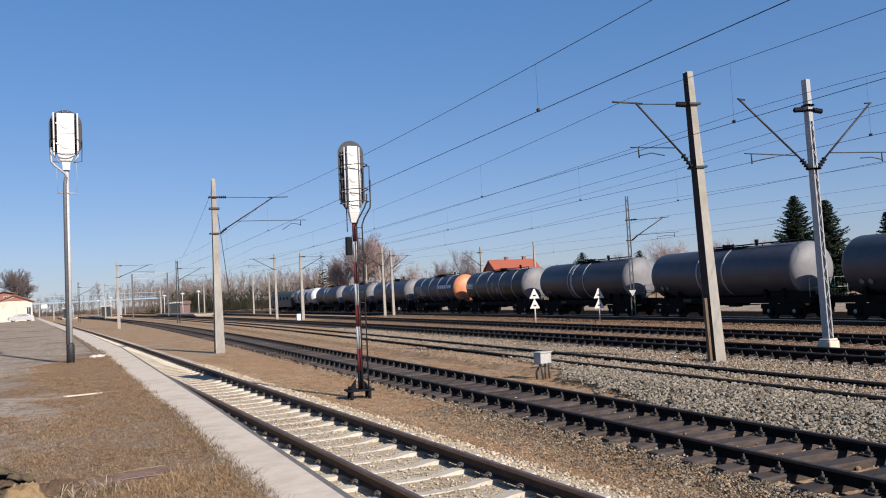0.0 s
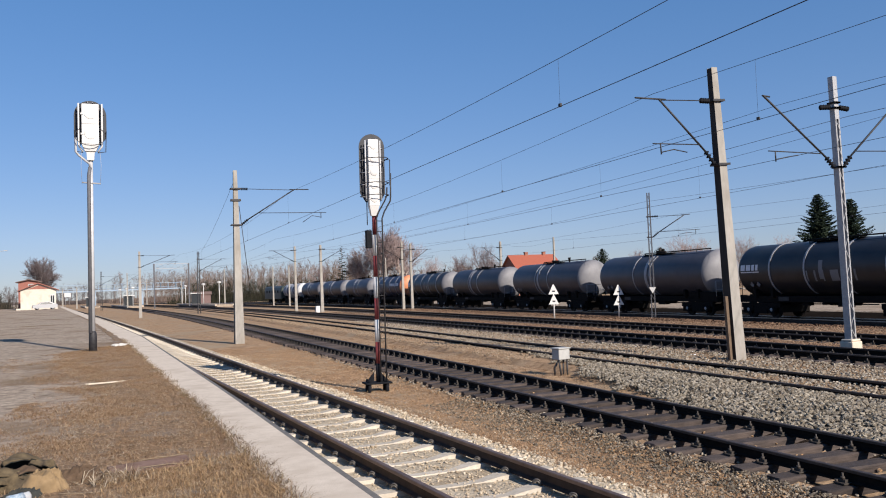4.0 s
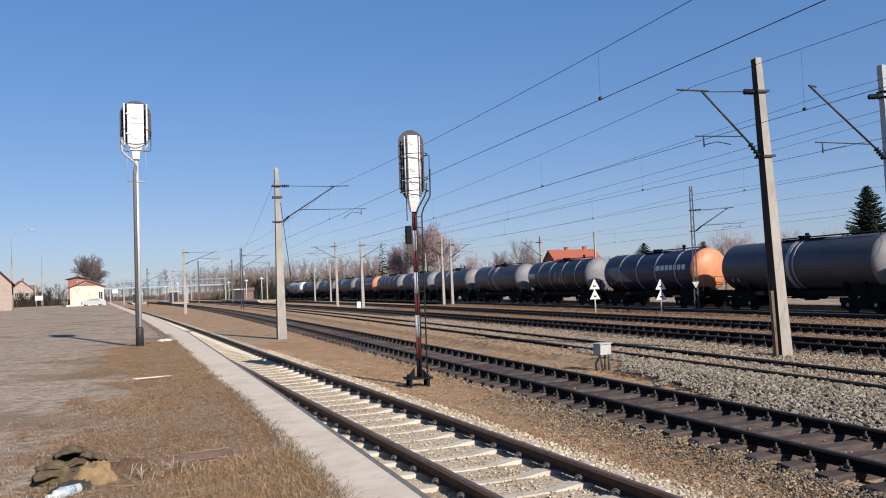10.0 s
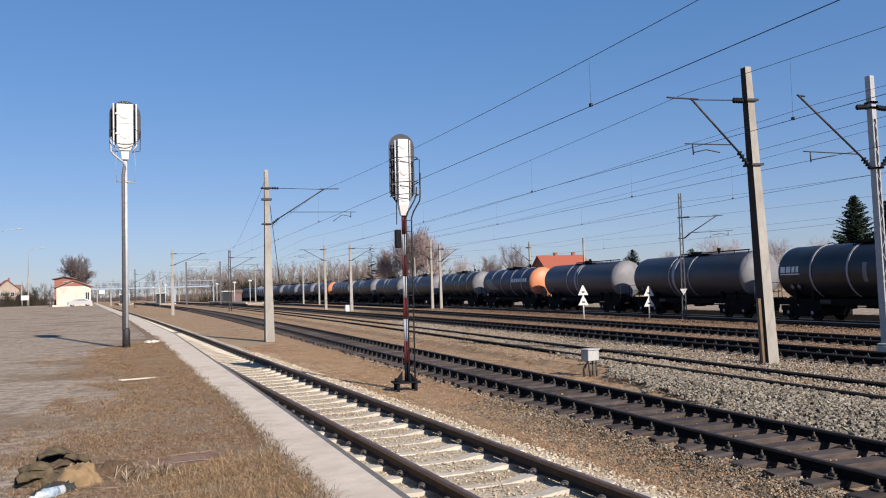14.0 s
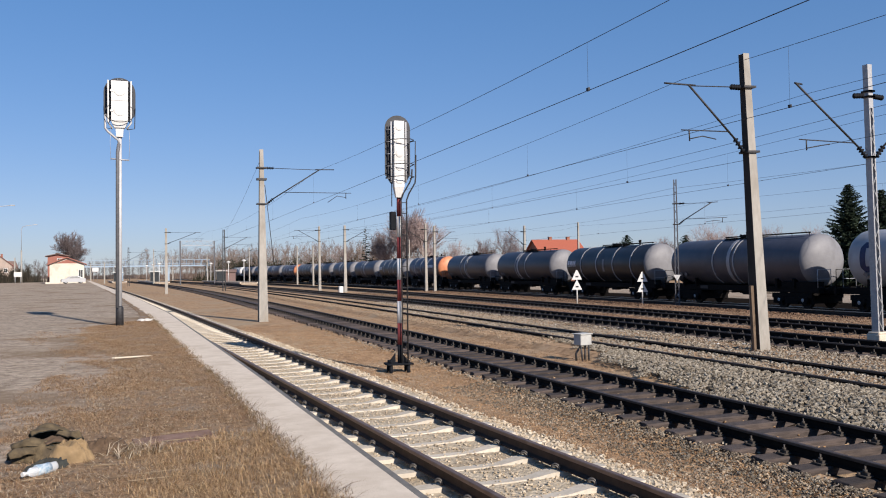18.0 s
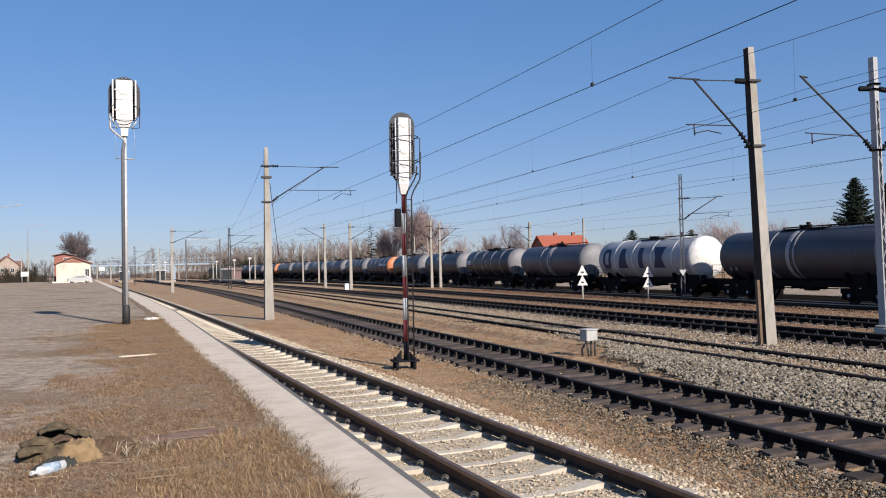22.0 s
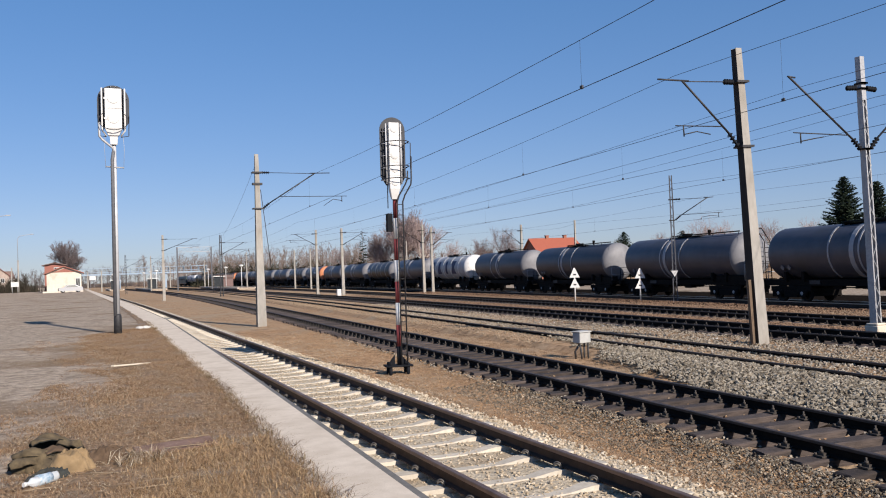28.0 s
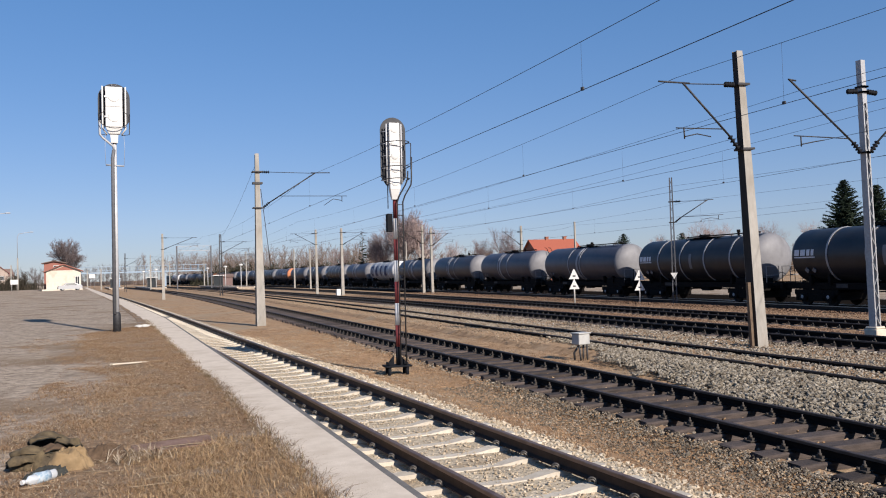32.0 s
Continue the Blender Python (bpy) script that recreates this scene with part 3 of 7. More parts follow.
    rod(bm, (-0.7, -2.8, 0.78), (-0.7, 2.8, 0.78), 0.03, 6)
    rod(bm, (-1.0, 0.3, 0.80), (1.0, 0.3, 0.80), 0.06, 8)
    part("brake_gear", bm, M_under, w)
    if ladder:
        bm = bmesh.new()
        for x in (0.35, 0.75):
            tube(bm, [(x, -6.80, 1.1), (x, -6.78, 3.4), (x, -6.1, 4.2), (x, -5.7, 4.25)], 0.028, 5)
        for j in range(8):
            rod(bm, (0.35, -6.79, 1.35 + 0.28 * j), (0.75, -6.79, 1.35 + 0.28 * j), 0.018, 5)
        part("ladder", bm, M_under, w, "dark ladder up the tank end")
    # data panel and hazard plates on the side
    bm = bmesh.new()
    box(bm, -1.03, -1.0, 2.6, 3.35, 0.95, 1.15)
    part("data_panel", bm, M_steel_dark, w)
    for y in (5.0, 4.5):
        bm = bmesh.new()
        q = Matrix.Translation((-1.30, y, 1.85)) @ Matrix.Rotation(radians(-20), 4, "Y") @ Matrix.Rotation(radians(45), 4, "X")
        box(bm, -0.01, 0.01, -0.11, 0.11, -0.11, 0.11, q)
        part("hazard_plate", bm, M_endgrey, w, "small pale diamond plate")
    if marks:
        marks(t)
    return w


def side_patch(parent, name, y0, y1, z0, z1, material, label=""):
    """A thin plate that follows the near side of the tank."""
    bm = bmesh.new()
    prev = None
    n = 14
    for j in range(n + 1):
        z = z0 + (z1 - z0) * j / n
        x = -math.sqrt(TANK_R ** 2 - (z - TANK_Z) ** 2) - 0.006
        row = [bm.verts.new((x, y0, z)), bm.verts.new((x, y1, z))]
        if prev:
            bm.faces.new((prev[0], prev[1], row[1], row[0]))
        prev = row
    part(name, bm, material, parent, label)


def bars_word(parent, y_start, widths, gap, z0, z1, material, label):
    y = y_start
    for wd in widths:
        side_patch(parent, "marking_bar", y, y - wd, z0, z1, material, label)
        y -= wd + gap


def side_shape(parent, name, outline, material, label, lift=0.008):
    """A painted shape on the near side of the tank: rows of (z, y from, y to)."""
    bm = bmesh.new()
    prev = None
    for z, a, b in outline:
        x = -math.sqrt(TANK_R ** 2 - (z - TANK_Z) ** 2) - lift
        row = [bm.verts.new((x, a, z)), bm.verts.new((x, b, z))]
        if prev:
            bm.faces.new((prev[0], prev[1], row[1], row[0]))
        prev = row
    part(name, bm, material, parent, label)


def marks_orange(t):
    bars_word(t, -1.6, [0.52, 0.40, 0.36, 0.36, 0.36, 0.36, 0.40], 0.14, 2.66, 3.0, M_markwhite, "white bar of a painted name")
    rows = []
    for j in range(13):
        u = j / 12
        rows.append((1.95 + 1.1 * u, 4.2 + 1.5 * min(u, 0.75) - 0.9 * max(0, u - 0.75), 1.9 + 1.9 * u))
    side_shape(t, "marking_panel", rows, M_endgrey, "pale grey slanted panel on the tank side")


def marks_big(t):
    lab = "large blue block of a painted name"
    zs = [1.95 + 1.45 * j / 14 for j in range(15)]
    # a hollow block, a wedge, a pillar and a waisted block
    cy = 4.65
    side_shape(t, "marking_block", [(z, cy + 0.58 * min(1.0, 0.62 + 1.6 * min(z - 1.95, 3.4 - z)), cy + 0.24) for z in zs], M_markblue, lab)
    for z0, z1 in ((1.95, 2.24), (3.11, 3.4)):
        side_patch(t, "marking_block", cy + 0.24, cy - 0.24, z0, z1, M_markblue, lab)
    side_shape(t, "marking_block", [(z, cy - 0.24, cy - 0.58 * min(1.0, 0.62 + 1.6 * min(z - 1.95, 3.4 - z))) for z in zs], M_markblue, lab)
    cy = 2.35
    side_shape(t, "marking_block", [(z, cy + 0.66 - 0.40 * (z - 1.95) / 1.45, cy - 0.66 + 0.40 * (z - 1.95) / 1.45) for z in zs], M_markblue, lab)
    cy = -0.1
    side_patch(t, "marking_block", cy + 0.30, cy - 0.30, 1.95, 3.4, M_markblue, lab)
    cy = -2.45
    side_shape(t, "marking_block", [(z, cy + 0.36 + 0.36 * abs(z - 2.67) / 0.73, cy - 0.36 - 0.36 * abs(z - 2.67) / 0.73) for z in zs], M_markblue, lab)


def marks_small(t):
    bars_word(t, 5.75, [0.34, 0.34, 0.22, 0.2], 0.09, 2.62, 2.94, M_markwhite, "white bar of a small painted mark")
    side_patch(t, "marking_bar", 5.75, 4.3, 2.50, 2.56, M_markwhite, "white underline of a small painted mark")
    side_patch(t, "level_strip", 0.05, -0.22, 2.05, 3.0, M_endgrey, "pale grey upright strip")


def marks_scrawl(t):
    marks_small(t)
    bars_word(t, 0.9, [0.10, 0.12, 0.10, 0.5, 0.10, 0.12], 0.42, 1.95, 2.5, M_endgrey, "faded grey stroke of a scrawled mark")


proto = {
    "fore": make_wagon("dark grey tank wagon with light grey end and pale rings", GREY, M_endgrey, "fore", M_band),
    "laddered": make_wagon("dark grey tank wagon with a ladder up its light grey end", GREY, M_endgrey, "fore", M_band, ladder=True),
    "mid": make_wagon("dark grey tank wagon with light grey end and broad middle ring", GREY, M_endgrey, "mid", M_band),
    "scrawl": make_wagon("dark tank wagon with narrow rings and faded scrawls", BLACK, M_endgrey, "four", M_band, marks_scrawl),
    "orange": make_wagon("dark navy tank wagon with an orange end and white name bars", NAVY, M_orange, "four", M_band, marks_orange),
    "shiny": make_wagon("glossy black tank wagon with narrow pale rings", BLACK, M_endgrey, "four", M_band, marks_small),
    "big": make_wagon("light grey tank wagon with white end and large blue name blocks", SILVER, M_white, "four", M_white, marks_big),
}
ORDER = {-6: "big", -5: "fore", -4: "mid", -3: "fore", -2: "orange", -1: "scrawl", 0: "fore", 1: "fore", 2: "mid", 3: "scrawl", 4: "orange", 5: "mid", 6: "fore",
         7: "shiny", 8: "mid", 9: "big", 10: "mid", 11: "fore", 12: "laddered", 13: "mid", 14: "shiny", 15: "shiny", 16: "fore", 17: "mid"}
train = {}
used = set()
for k, sort in ORDER.items():
    if sort in used:
        train[k] = copy_thing(proto[sort], pose(0, 0, 0))
    else:
        train[k] = proto[sort]
        used.add(sort)
M_loco = shade("dark_green_loco_paint", (0.03, 0.045, 0.04), (0.05, 0.065, 0.06), 0.5, scale=2)


def make_loco():
    w = thing("locomotive", "dark electric locomotive at the head of the tank train", "locomotive")
    bm = bmesh.new()
    sec = [(-1.45, 1.0), (-1.48, 2.6), (-1.35, 3.4), (-0.9, 3.75), (0.9, 3.75), (1.35, 3.4), (1.48, 2.6), (1.45, 1.0)]
    prev = None
    for y, k in ((-7.6, 0.93), (-7.3, 1.0), (7.3, 1.0), (7.7, 0.9)):
        row = [bm.verts.new((x * k, y, z if z < 2 else 1.0 + (z - 1.0) * k)) for x, z in sec]
        if prev:
            for a in range(len(row)):
                b = (a + 1) % len(row)
                bm.faces.new((prev[a], prev[b], row[b], row[a]))
        else:
            bm.faces.new(row)
        prev = row
    bm.faces.new(prev[::-1])
    bmesh.ops.recalc_face_normals(bm, faces=bm.faces)
    body = part("body", bm, M_loco, w)
    for e in (-1, 1):
        for x in (-0.65, 0.65):
            bm = bmesh.new()
            box(bm, x - 0.5, x + 0.5, e * 7.5 - 0.03, e * 7.5 + 0.03, 2.45, 3.15)
            part("windscreen", bm, M_black, body)
        bogie(w, e * 4.3)
    for y in (-5, -2.5, 0, 2.5, 5):
        bm = bmesh.new()
        box(bm, -1.50, -1.46, y - 0.5, y + 0.5, 2.3, 2.85)
        part("side_window", bm, M_black, body)
    bm = bmesh.new()
    tube(bm, [(0, -4.6, 3.75), (0, -3.4, 4.5), (0, -4.7, 5.3)], 0.04, 5)
    rod(bm, (-0.8, -4.7, 5.32), (0.8, -4.7, 5.32), 0.04, 5)
    part("pantograph", bm, M_steel_dark, w)
    return w


loco = make_loco()


# ---- overhead line ----
def concrete_pole(label, x, y, z0, top, w0, w1, lean=(0, 0), group="concrete line poles", turn=0.0):
    """A tapered concrete pole of H section, hollowed on two sides."""
    p = thing("line_pole", label, "line pole", pose(x, y, z0, lean[0], lean[1], turn), group)
    h = top - z0
    bm = bmesh.new()
    prev = None
    for z, k in ((-0.3, 1.0), (0.0, 1.0), (h * 0.3, 1 - 0.3 * (1 - w1 / w0)), (h * 0.6, 1 - 0.6 * (1 - w1 / w0)), (h, w1 / w0)):
        a, d = w0 * k / 2, w0 * k * 0.44
        c, e = d * 0.80, a * 0.45
        sec = [(-a, -d), (a, -d), (a, -c), (e, -c), (e, c), (a, c), (a, d), (-a, d), (-a, c), (-e, c), (-e, -c), (-a, -c)]
        row = [bm.verts.new((sx, sy, z)) for sx, sy in sec]
        if prev:
            for i in range(12):
                j = (i + 1) % 12
                bm.faces.new((prev[i], prev[j], row[j], row[i]))
        else:
            bm.faces.new(row[::-1])
        prev = row
    bm.faces.new(prev)
    part("shaft", bm, M_conc, p)
    return p


def lattice_pole(label, x, y, z0, top, w0, w1, material, panels, turn=0.0, footing=0.0, group="lattice line masts", head=0.0):
    """Four corner angles with zigzag bracing."""
    p = thing("lattice_mast", label, "lattice mast", pose(x, y, z0, 0, 0, turn), group)
    h = top - z0
    b0 = footing
    hl = h - head

    def corner(i, z):
        w = (w0 + (w1 - w0) * (z - b0) / (h - b0)) / 2
        sx, sy = ((-1, -1), (1, -1), (1, 1), (-1, 1))[i]
        return Vector((sx * w, sy * w, z))
    for i in range(4):
        bm = bmesh.new()
        a, b = corner(i, b0), corner(i, h)
        sx, sy = ((-1, -1), (1, -1), (1, 1), (-1, 1))[i]
        t = 0.07 if w0 >= 0.3 else 0.045
        for q in ((t, 0.008), (0.008, t)):
            prev = None
            for c in (a, b):
                row = [bm.verts.new(c), bm.verts.new(c - Vector((sx * q[0], 0, 0))), bm.verts.new(c - Vector((sx * q[0], sy * q[1], 0))), bm.verts.new(c - Vector((0, sy * q[1], 0)))]
                if prev:
                    for m in range(4):
                        n = (m + 1) % 4
                        bm.faces.new((prev[m], prev[n], row[n], row[m]))
                    bm.faces.new(row)
                prev = row
        bmesh.ops.recalc_face_normals(bm, faces=bm.faces)
        part("corner_angle", bm, material, p)
    for f in (1, 3):
        bm = bmesh.new()
        i, j = f, (f + 1) % 4
        lo = [corner(i, b0), corner(j, b0), corner(j, h), corner(i, h)]
        sx = 1 if f == 1 else -1
        outer = [bm.verts.new(c + Vector((sx * 0.003, 0, 0))) for c in lo]
        inner = [bm.verts.new(c - Vector((sx * 0.006, 0, 0))) for c in lo]
        bm.faces.new(outer)
        bm.faces.new(inner[::-1])
        for a in range(4):
            bm.faces.new((outer[a], inner[a], inner[(a + 1) % 4], outer[(a + 1) % 4]))
        bmesh.ops.recalc_face_normals(bm, faces=bm.faces)
        part("channel_web", bm, material, p)
    for f in (0, 2):
        for k in range(panels):
            bm = bmesh.new()
            z, z2 = b0 + (hl - b0) * k / panels, b0 + (hl - b0) * (k + 1) / panels
            i, j = (f, (f + 1) % 4) if k % 2 else ((f + 1) % 4, f)
            rod(bm, corner(i, z), corner(j, z2), 0.013, 4, smooth=False)
            part("brace", bm, material, p)
    if head:
        bm = bmesh.new()
        w = w1 / 2 + 0.004
        box(bm, -w, w, -w, w, hl, h)
        part("head_casing", bm, material, p)
    if footing:
        bm = bmesh.new()
        box(bm, -0.22, 0.22, -0.22, 0.22, -0.2, footing - 0.05)
        box(bm, -w0 / 2 - 0.08, w0 / 2 + 0.08, -w0 / 2 - 0.08, w0 / 2 + 0.08, footing - 0.05, footing + 0.02)
        bmesh.ops.bevel(bm, geom=list(bm.edges), offset=0.02, segments=1, affect="EDGES")
        part("footing", bm, M_slab, p, "pale concrete footing block")
    return p


def insulator(parent, a, b):
    """A ribbed insulator from a to b."""
    a, b = Vector(a), Vector(b)
    d = b - a
    L = d.length
    bm = bmesh.new()
    m = Matrix.Translation(a) @ d.to_track_quat("Z", "Y").to_matrix().to_4x4()
    prof = [(0.03, 0)]
    n = 4
    for i in range(n):
        z = L * (i + 0.5) / n
        prof += [(0.035, z - L * 0.08), (0.085, z), (0.035, z + L * 0.08)]
    prof.append((0.03, L))
    lathe(bm, prof, 10, m)
    part("insulator", bm, M_black, parent, "dark ribbed insulator")


def cantilever(p, side, zt, zs, reach, zreg, zc, material=M_steel_dark, half=0.2, tip=0.5, turn=0.0, tie=True, reg=None):
    """The bracket of one pole: tie, strut, registration tube and steady arm. Heights above the pole's foot."""
    s = side
    q = Matrix.Rotation(turn, 4, "Z")

    def P(x, z, y=0.0):
        return q @ Vector((s * x, y, z))
    if tie:
        for z in (zt, zs):
            bm = bmesh.new()
            box(bm, -half - 0.05, half + 0.05, -half * 0.8 - 0.05, half * 0.8 + 0.05, z - 0.03, z + 0.03)
            part("clamp", bm, material, p)
        insulator(p, P(half + 0.05, zt), P(half + 0.42, zt))
        bm = bmesh.new()
        rod(bm, P(half + 0.42, zt), P(reach, zt - 0.03), 0.015, 6)
        part("tie_rod", bm, material, p)
    insulator(p, P(half + 0.05, zs), P(half + 0.38, zs + 0.42 * (zt - zs) / max(reach - half, 0.1)))
    bm = bmesh.new()
    rod(bm, P(half + 0.36, zs + 0.40 * (zt - zs) / max(reach - half, 0.1)), P(reach, zt), 0.030, 8)
    rod(bm, P(reach - 0.25, zt - 0.01), P(reach + tip, zt + 0.01), 0.024, 6)
    part("strut", bm, material, p)
    f = (zreg - zs) / (zt - zs)
    xr = half + f * (reach - half)
    bm = bmesh.new()
    e = reg or reach + tip + 0.35
    rod(bm, P(xr, zreg), P(e, zreg + 0.02), 0.016, 6)
    rod(bm, P(e - 0.28, zreg + 0.02), P(e - 0.28, zreg - 0.28), 0.02, 5)
    part("registration_tube", bm, material, p)
    bm = bmesh.new()
    tube(bm, [P(e - 0.28, zreg - 0.22), P(e - 0.75, zreg - 0.14), P(e - 1.25, zc)], 0.016, 5)
    part("steady_arm", bm, material, p)


def overhead(i, supports, zc, zm, sag, label, dx=0.0, ends=(-60, 400), r=0.008, stagger=0.2):
    """Contact and messenger wire over one track."""
    t = thing("overhead_line", label, "overhead line", group="overhead lines")
    ys = sorted(set([ends[0]] + list(supports) + [ends[1]]))
    dx += {1: 0.04, 2: 0.13, 3: 0.70}.get(i, 0.0)

    def point(y, k):
        for n, (a, b) in enumerate(zip(ys, ys[1:])):
            if a <= y <= b:
                u = (y - a) / (b - a)
                st = stagger * ((1 if n % 2 else -1) * (1 - u) + (-1 if n % 2 else 1) * u)
                z = zc if k == 0 else zm - 4 * sag * u * (1 - u)
                return Vector((centre(i, y) + dx + st, y, z))
        return Vector((centre(i, y) + dx, y, zc))
    steps = [ends[0] + 3 * n for n in range(int((min(ends[1], 130) - ends[0]) / 3) + 1)] + [150 + 20 * n for n in range(int((ends[1] - 150) / 20) + 1)]
    for k, nm in ((0, "contact_wire"), (1, "messenger_wire")):
        bm = bmesh.new()
        tube(bm, [point(y, k) for y in steps], r if k == 0 else r * 0.85, 4)
        part(nm, bm, M_wire, t)
    for n in range(int((110 - ends[0]) / 14)):
        y = ends[0] + 4 + 14 * n
        if y < 3:
            continue
        bm = bmesh.new()
        rod(bm, point(y, 0), point(y, 1), 0.003, 3)
        a = point(y, 0)
        box(bm, a.x - 0.02, a.x + 0.02, y - 0.04, y + 0.04, a.z - 0.01, a.z + 0.06)
        part("dropper", bm, M_wire, t)
    return t


# pole with a bracket over the second track
p1 = concrete_pole("tall weathered concrete line pole with guy rod on bare earth", 8.13, 41.6, LOW_Z, 8.55, 0.46, 0.18)
cantilever(p1, 1, 7.78, 5.95, 3.0, 6.56, 6.08, half=0.2, tip=0.75, turn=-0.04, reg=4.65)
bm = bmesh.new()
rod(bm, (0.14, -0.12, 6.9), (0.50, -0.35, 3.0), 0.016, 6)
part("guy_rod", bm, M_steel_dark, p1)
bm = bmesh.new()
box(bm, -0.24, 0.24, -0.16, 0.16, 7.15, 7.25)
part("clamp", bm, M_steel_dark, p1)

# leaning pole between the third and fourth track
p2 = concrete_pole("leaning concrete line pole in grey ballast", 17.63, 17.90, LOW_Z, 8.36, 0.385, 0.215, lean=(0, -2.5), turn=0)
cantilever(p2, -1, 7.55, 5.70, 2.15, 6.28, 6.06, half=0.17, tip=0.85, turn=0.05, reg=2.5)
# added dark strip that paints the shade of the pole's recessed left side
bm = bmesh.new()
prev = None
for z, k in ((-0.1, 1.0), (8.5, 0.56)):
    row = [bm.verts.new((x * k, y * k, z)) for x, y in ((-0.197, -0.160), (-0.197, 0.160), (-0.090, 0.133), (-0.090, -0.133))]
    if prev:
        for a in range(4):
            bm.faces.new((prev[a], prev[(a + 1) % 4], row[(a + 1) % 4], row[a]))
    prev = row
bmesh.ops.recalc_face_normals(bm, faces=bm.faces)
part("channel_lining", bm, shade("sooty_steel_channel", (0.016, 0.014, 0.014), (0.038, 0.032, 0.030), 0.8, scale=5, stretch=(1, 1, 0.3)), p2, "dark strip standing for shade in the pole's recess")
bm = bmesh.new()
box(bm, -0.30, -0.19, -0.06, 0.02, 0.0, 1.9)
part("cable_guard", bm, shade("rusty_guard", (0.11, 0.075, 0.05), (0.17, 0.12, 0.08), 0.8, scale=6), p2, "rusty brown cable guard strip")

# galvanised mast between the fourth and fifth track
mast = lattice_pole("galvanised lattice mast on a pale concrete footing", 21.5, 17.2, LOW_Z, 8.22, 0.225, 0.17, M_galv, 17, footing=0.42, head=1.3)
mast.matrix_basis = pose(21.5, 17.2, LOW_Z, 0, -1.0, 0)
cantilever(mast, -1, 7.62, 5.62, 3.05, 6.02, 5.95, M_steel_dark, half=0.15, tip=0.05, turn=0.05, tie=False, reg=3.0)
cantilever(mast, 1, 7.72, 5.62, 2.7, 6.12, 5.95, M_steel_dark, half=0.15, tip=0.05, turn=-0.06, tie=False, reg=3.3)
for s in (-1, 1):
    insulator(mast, (s * 0.2, 0, 7.45), (s * 0.62, 0, 7.42))
    bm = bmesh.new()
    for z in (5.62, 7.42, 7.58):
        box(bm, -0.135, 0.135, -0.135, 0.135, z - 0.025, z + 0.025)
    part("clamp", bm, M_steel_dark, mast)

M_midsteel = shade("grey_painted_steel", (0.065, 0.068, 0.080), (0.12, 0.123, 0.14), 0.6, metal=0.1, scale=10)
# grey lattice mast beside the running track
p3 = lattice_pole("slim grey lattice mast with white triangle plate beside the train", 34.38, 41.85, LOW_Z - 0.2, 7.8, 0.30, 0.20, M_midsteel, 14, turn=-39, group="lattice line masts")
cantilever(p3, 1, 6.62, 5.30, 2.2, 5.62, 5.4, half=0.14, tip=0.35, turn=-0.09, reg=3.1)
bm = bmesh.new()
for a, b in (((-0.2, 1.95), (0.2, 1.95)),):
    vs = [bm.verts.new((-0.22, -0.26, 2.1)), bm.verts.new((0.0, -0.26, 1.7)), bm.verts.new((0.22, -0.26, 2.1)), bm.verts.new((-0.22, -0.24, 2.1)), bm.verts.new((0.0, -0.24, 1.7)), bm.verts.new((0.22, -0.24, 2.1))]
    for f in ((0, 1, 2), (5, 4, 3), (0, 3, 4, 1), (1, 4, 5, 2), (2, 5, 3, 0)):
        bm.faces.new([vs[i] for i in f])
part("triangle_plate", bm, M_white, p3, "small white triangle plate")

# poles further down the line: x, y, top, arm side, reach
for x, y, top, arm, reach, wd in ((27.4, 91.5, 7.6, 1, 2.7, 0.36), (26.9, 101.0, 8.0, -1, 2.7, 0.34), (8.9, 105.5, 7.9, 1, 3.6, 0.36), (36.2, 88.3, 7.7, -1, 2.4, 0.32), (37.0, 87.6, 7.4, 1, 2.2, 0.32),
                                  (36.3, 202.0, 8.4, 1, 2.4, 0.30), (14.5, 205.0, 8.2, 1, 2.6, 0.32)):
    q = concrete_pole("concrete line pole with bracket beside the tracks", x, y, LOW_Z - (0.2 if x > 34 else 0), top, wd, wd * 0.6)
    cantilever(q, arm, top - 0.35, top - 1.75, reach, top - 1.15, top - 1.5, half=0.14, tip=0.5)
for x, y, top, wd in ((37.4, 157.0, 7.3, 0.30), (37.7, 146.0, 7.0, 0.30), (50.0, 77.3, 7.3, 0.24), (58.0, 150.0, 8.2, 0.28), (33.5, 175.0, 6.6, 0.26), (47.5, 124.0, 6.8, 0.26), (30.0, 230.0, 7.5, 0.3), (24.0, 262.0, 7.8, 0.3)):
    concrete_pole("plain concrete pole beside the railway", x, y, LOW_Z - 0.2, top, wd, wd * 0.65, group="plain concrete poles")
q = concrete_pole("concrete line pole with bracket beyond the train", 50.0, 89.5, LOW_Z - 0.2, 7.6, 0.3, 0.22)
cantilever(q, -1, 7.2, 5.6, 2.4, 6.3, 5.9, half=0.14, tip=0.4)
for x, y, top, arm, reach in ((17.3, 115.5, 8.3, 1, 3.2), (8.0, 184.0, 8.0, 1, 3.2)):
    q = lattice_pole("dark lattice mast with bracket among the tracks", x, y, LOW_Z, top, 0.42, 0.26, M_steel_dark, 13)
    cantilever(q, arm, top - 0.9, top - 2.5, reach, top - 1.9, top - 2.2, half=0.15, tip=0.5)

overhead(2, (-19, 41.6, 105.5, 170, 230), 5.92, 7.52, 0.62, "twin-wire overhead line above the wooden sleeper track", stagger=0.1)
overhead(3, (-42, 17.95, 78, 138, 200), 5.93, 7.47, 0.5, "twin-wire overhead line above the buried siding", stagger=0.1)
overhead(4, (-42, 17.05, 101, 165, 230), 5.80, 7.47, 0.5, "twin-wire overhead line above a main track", stagger=0.1)
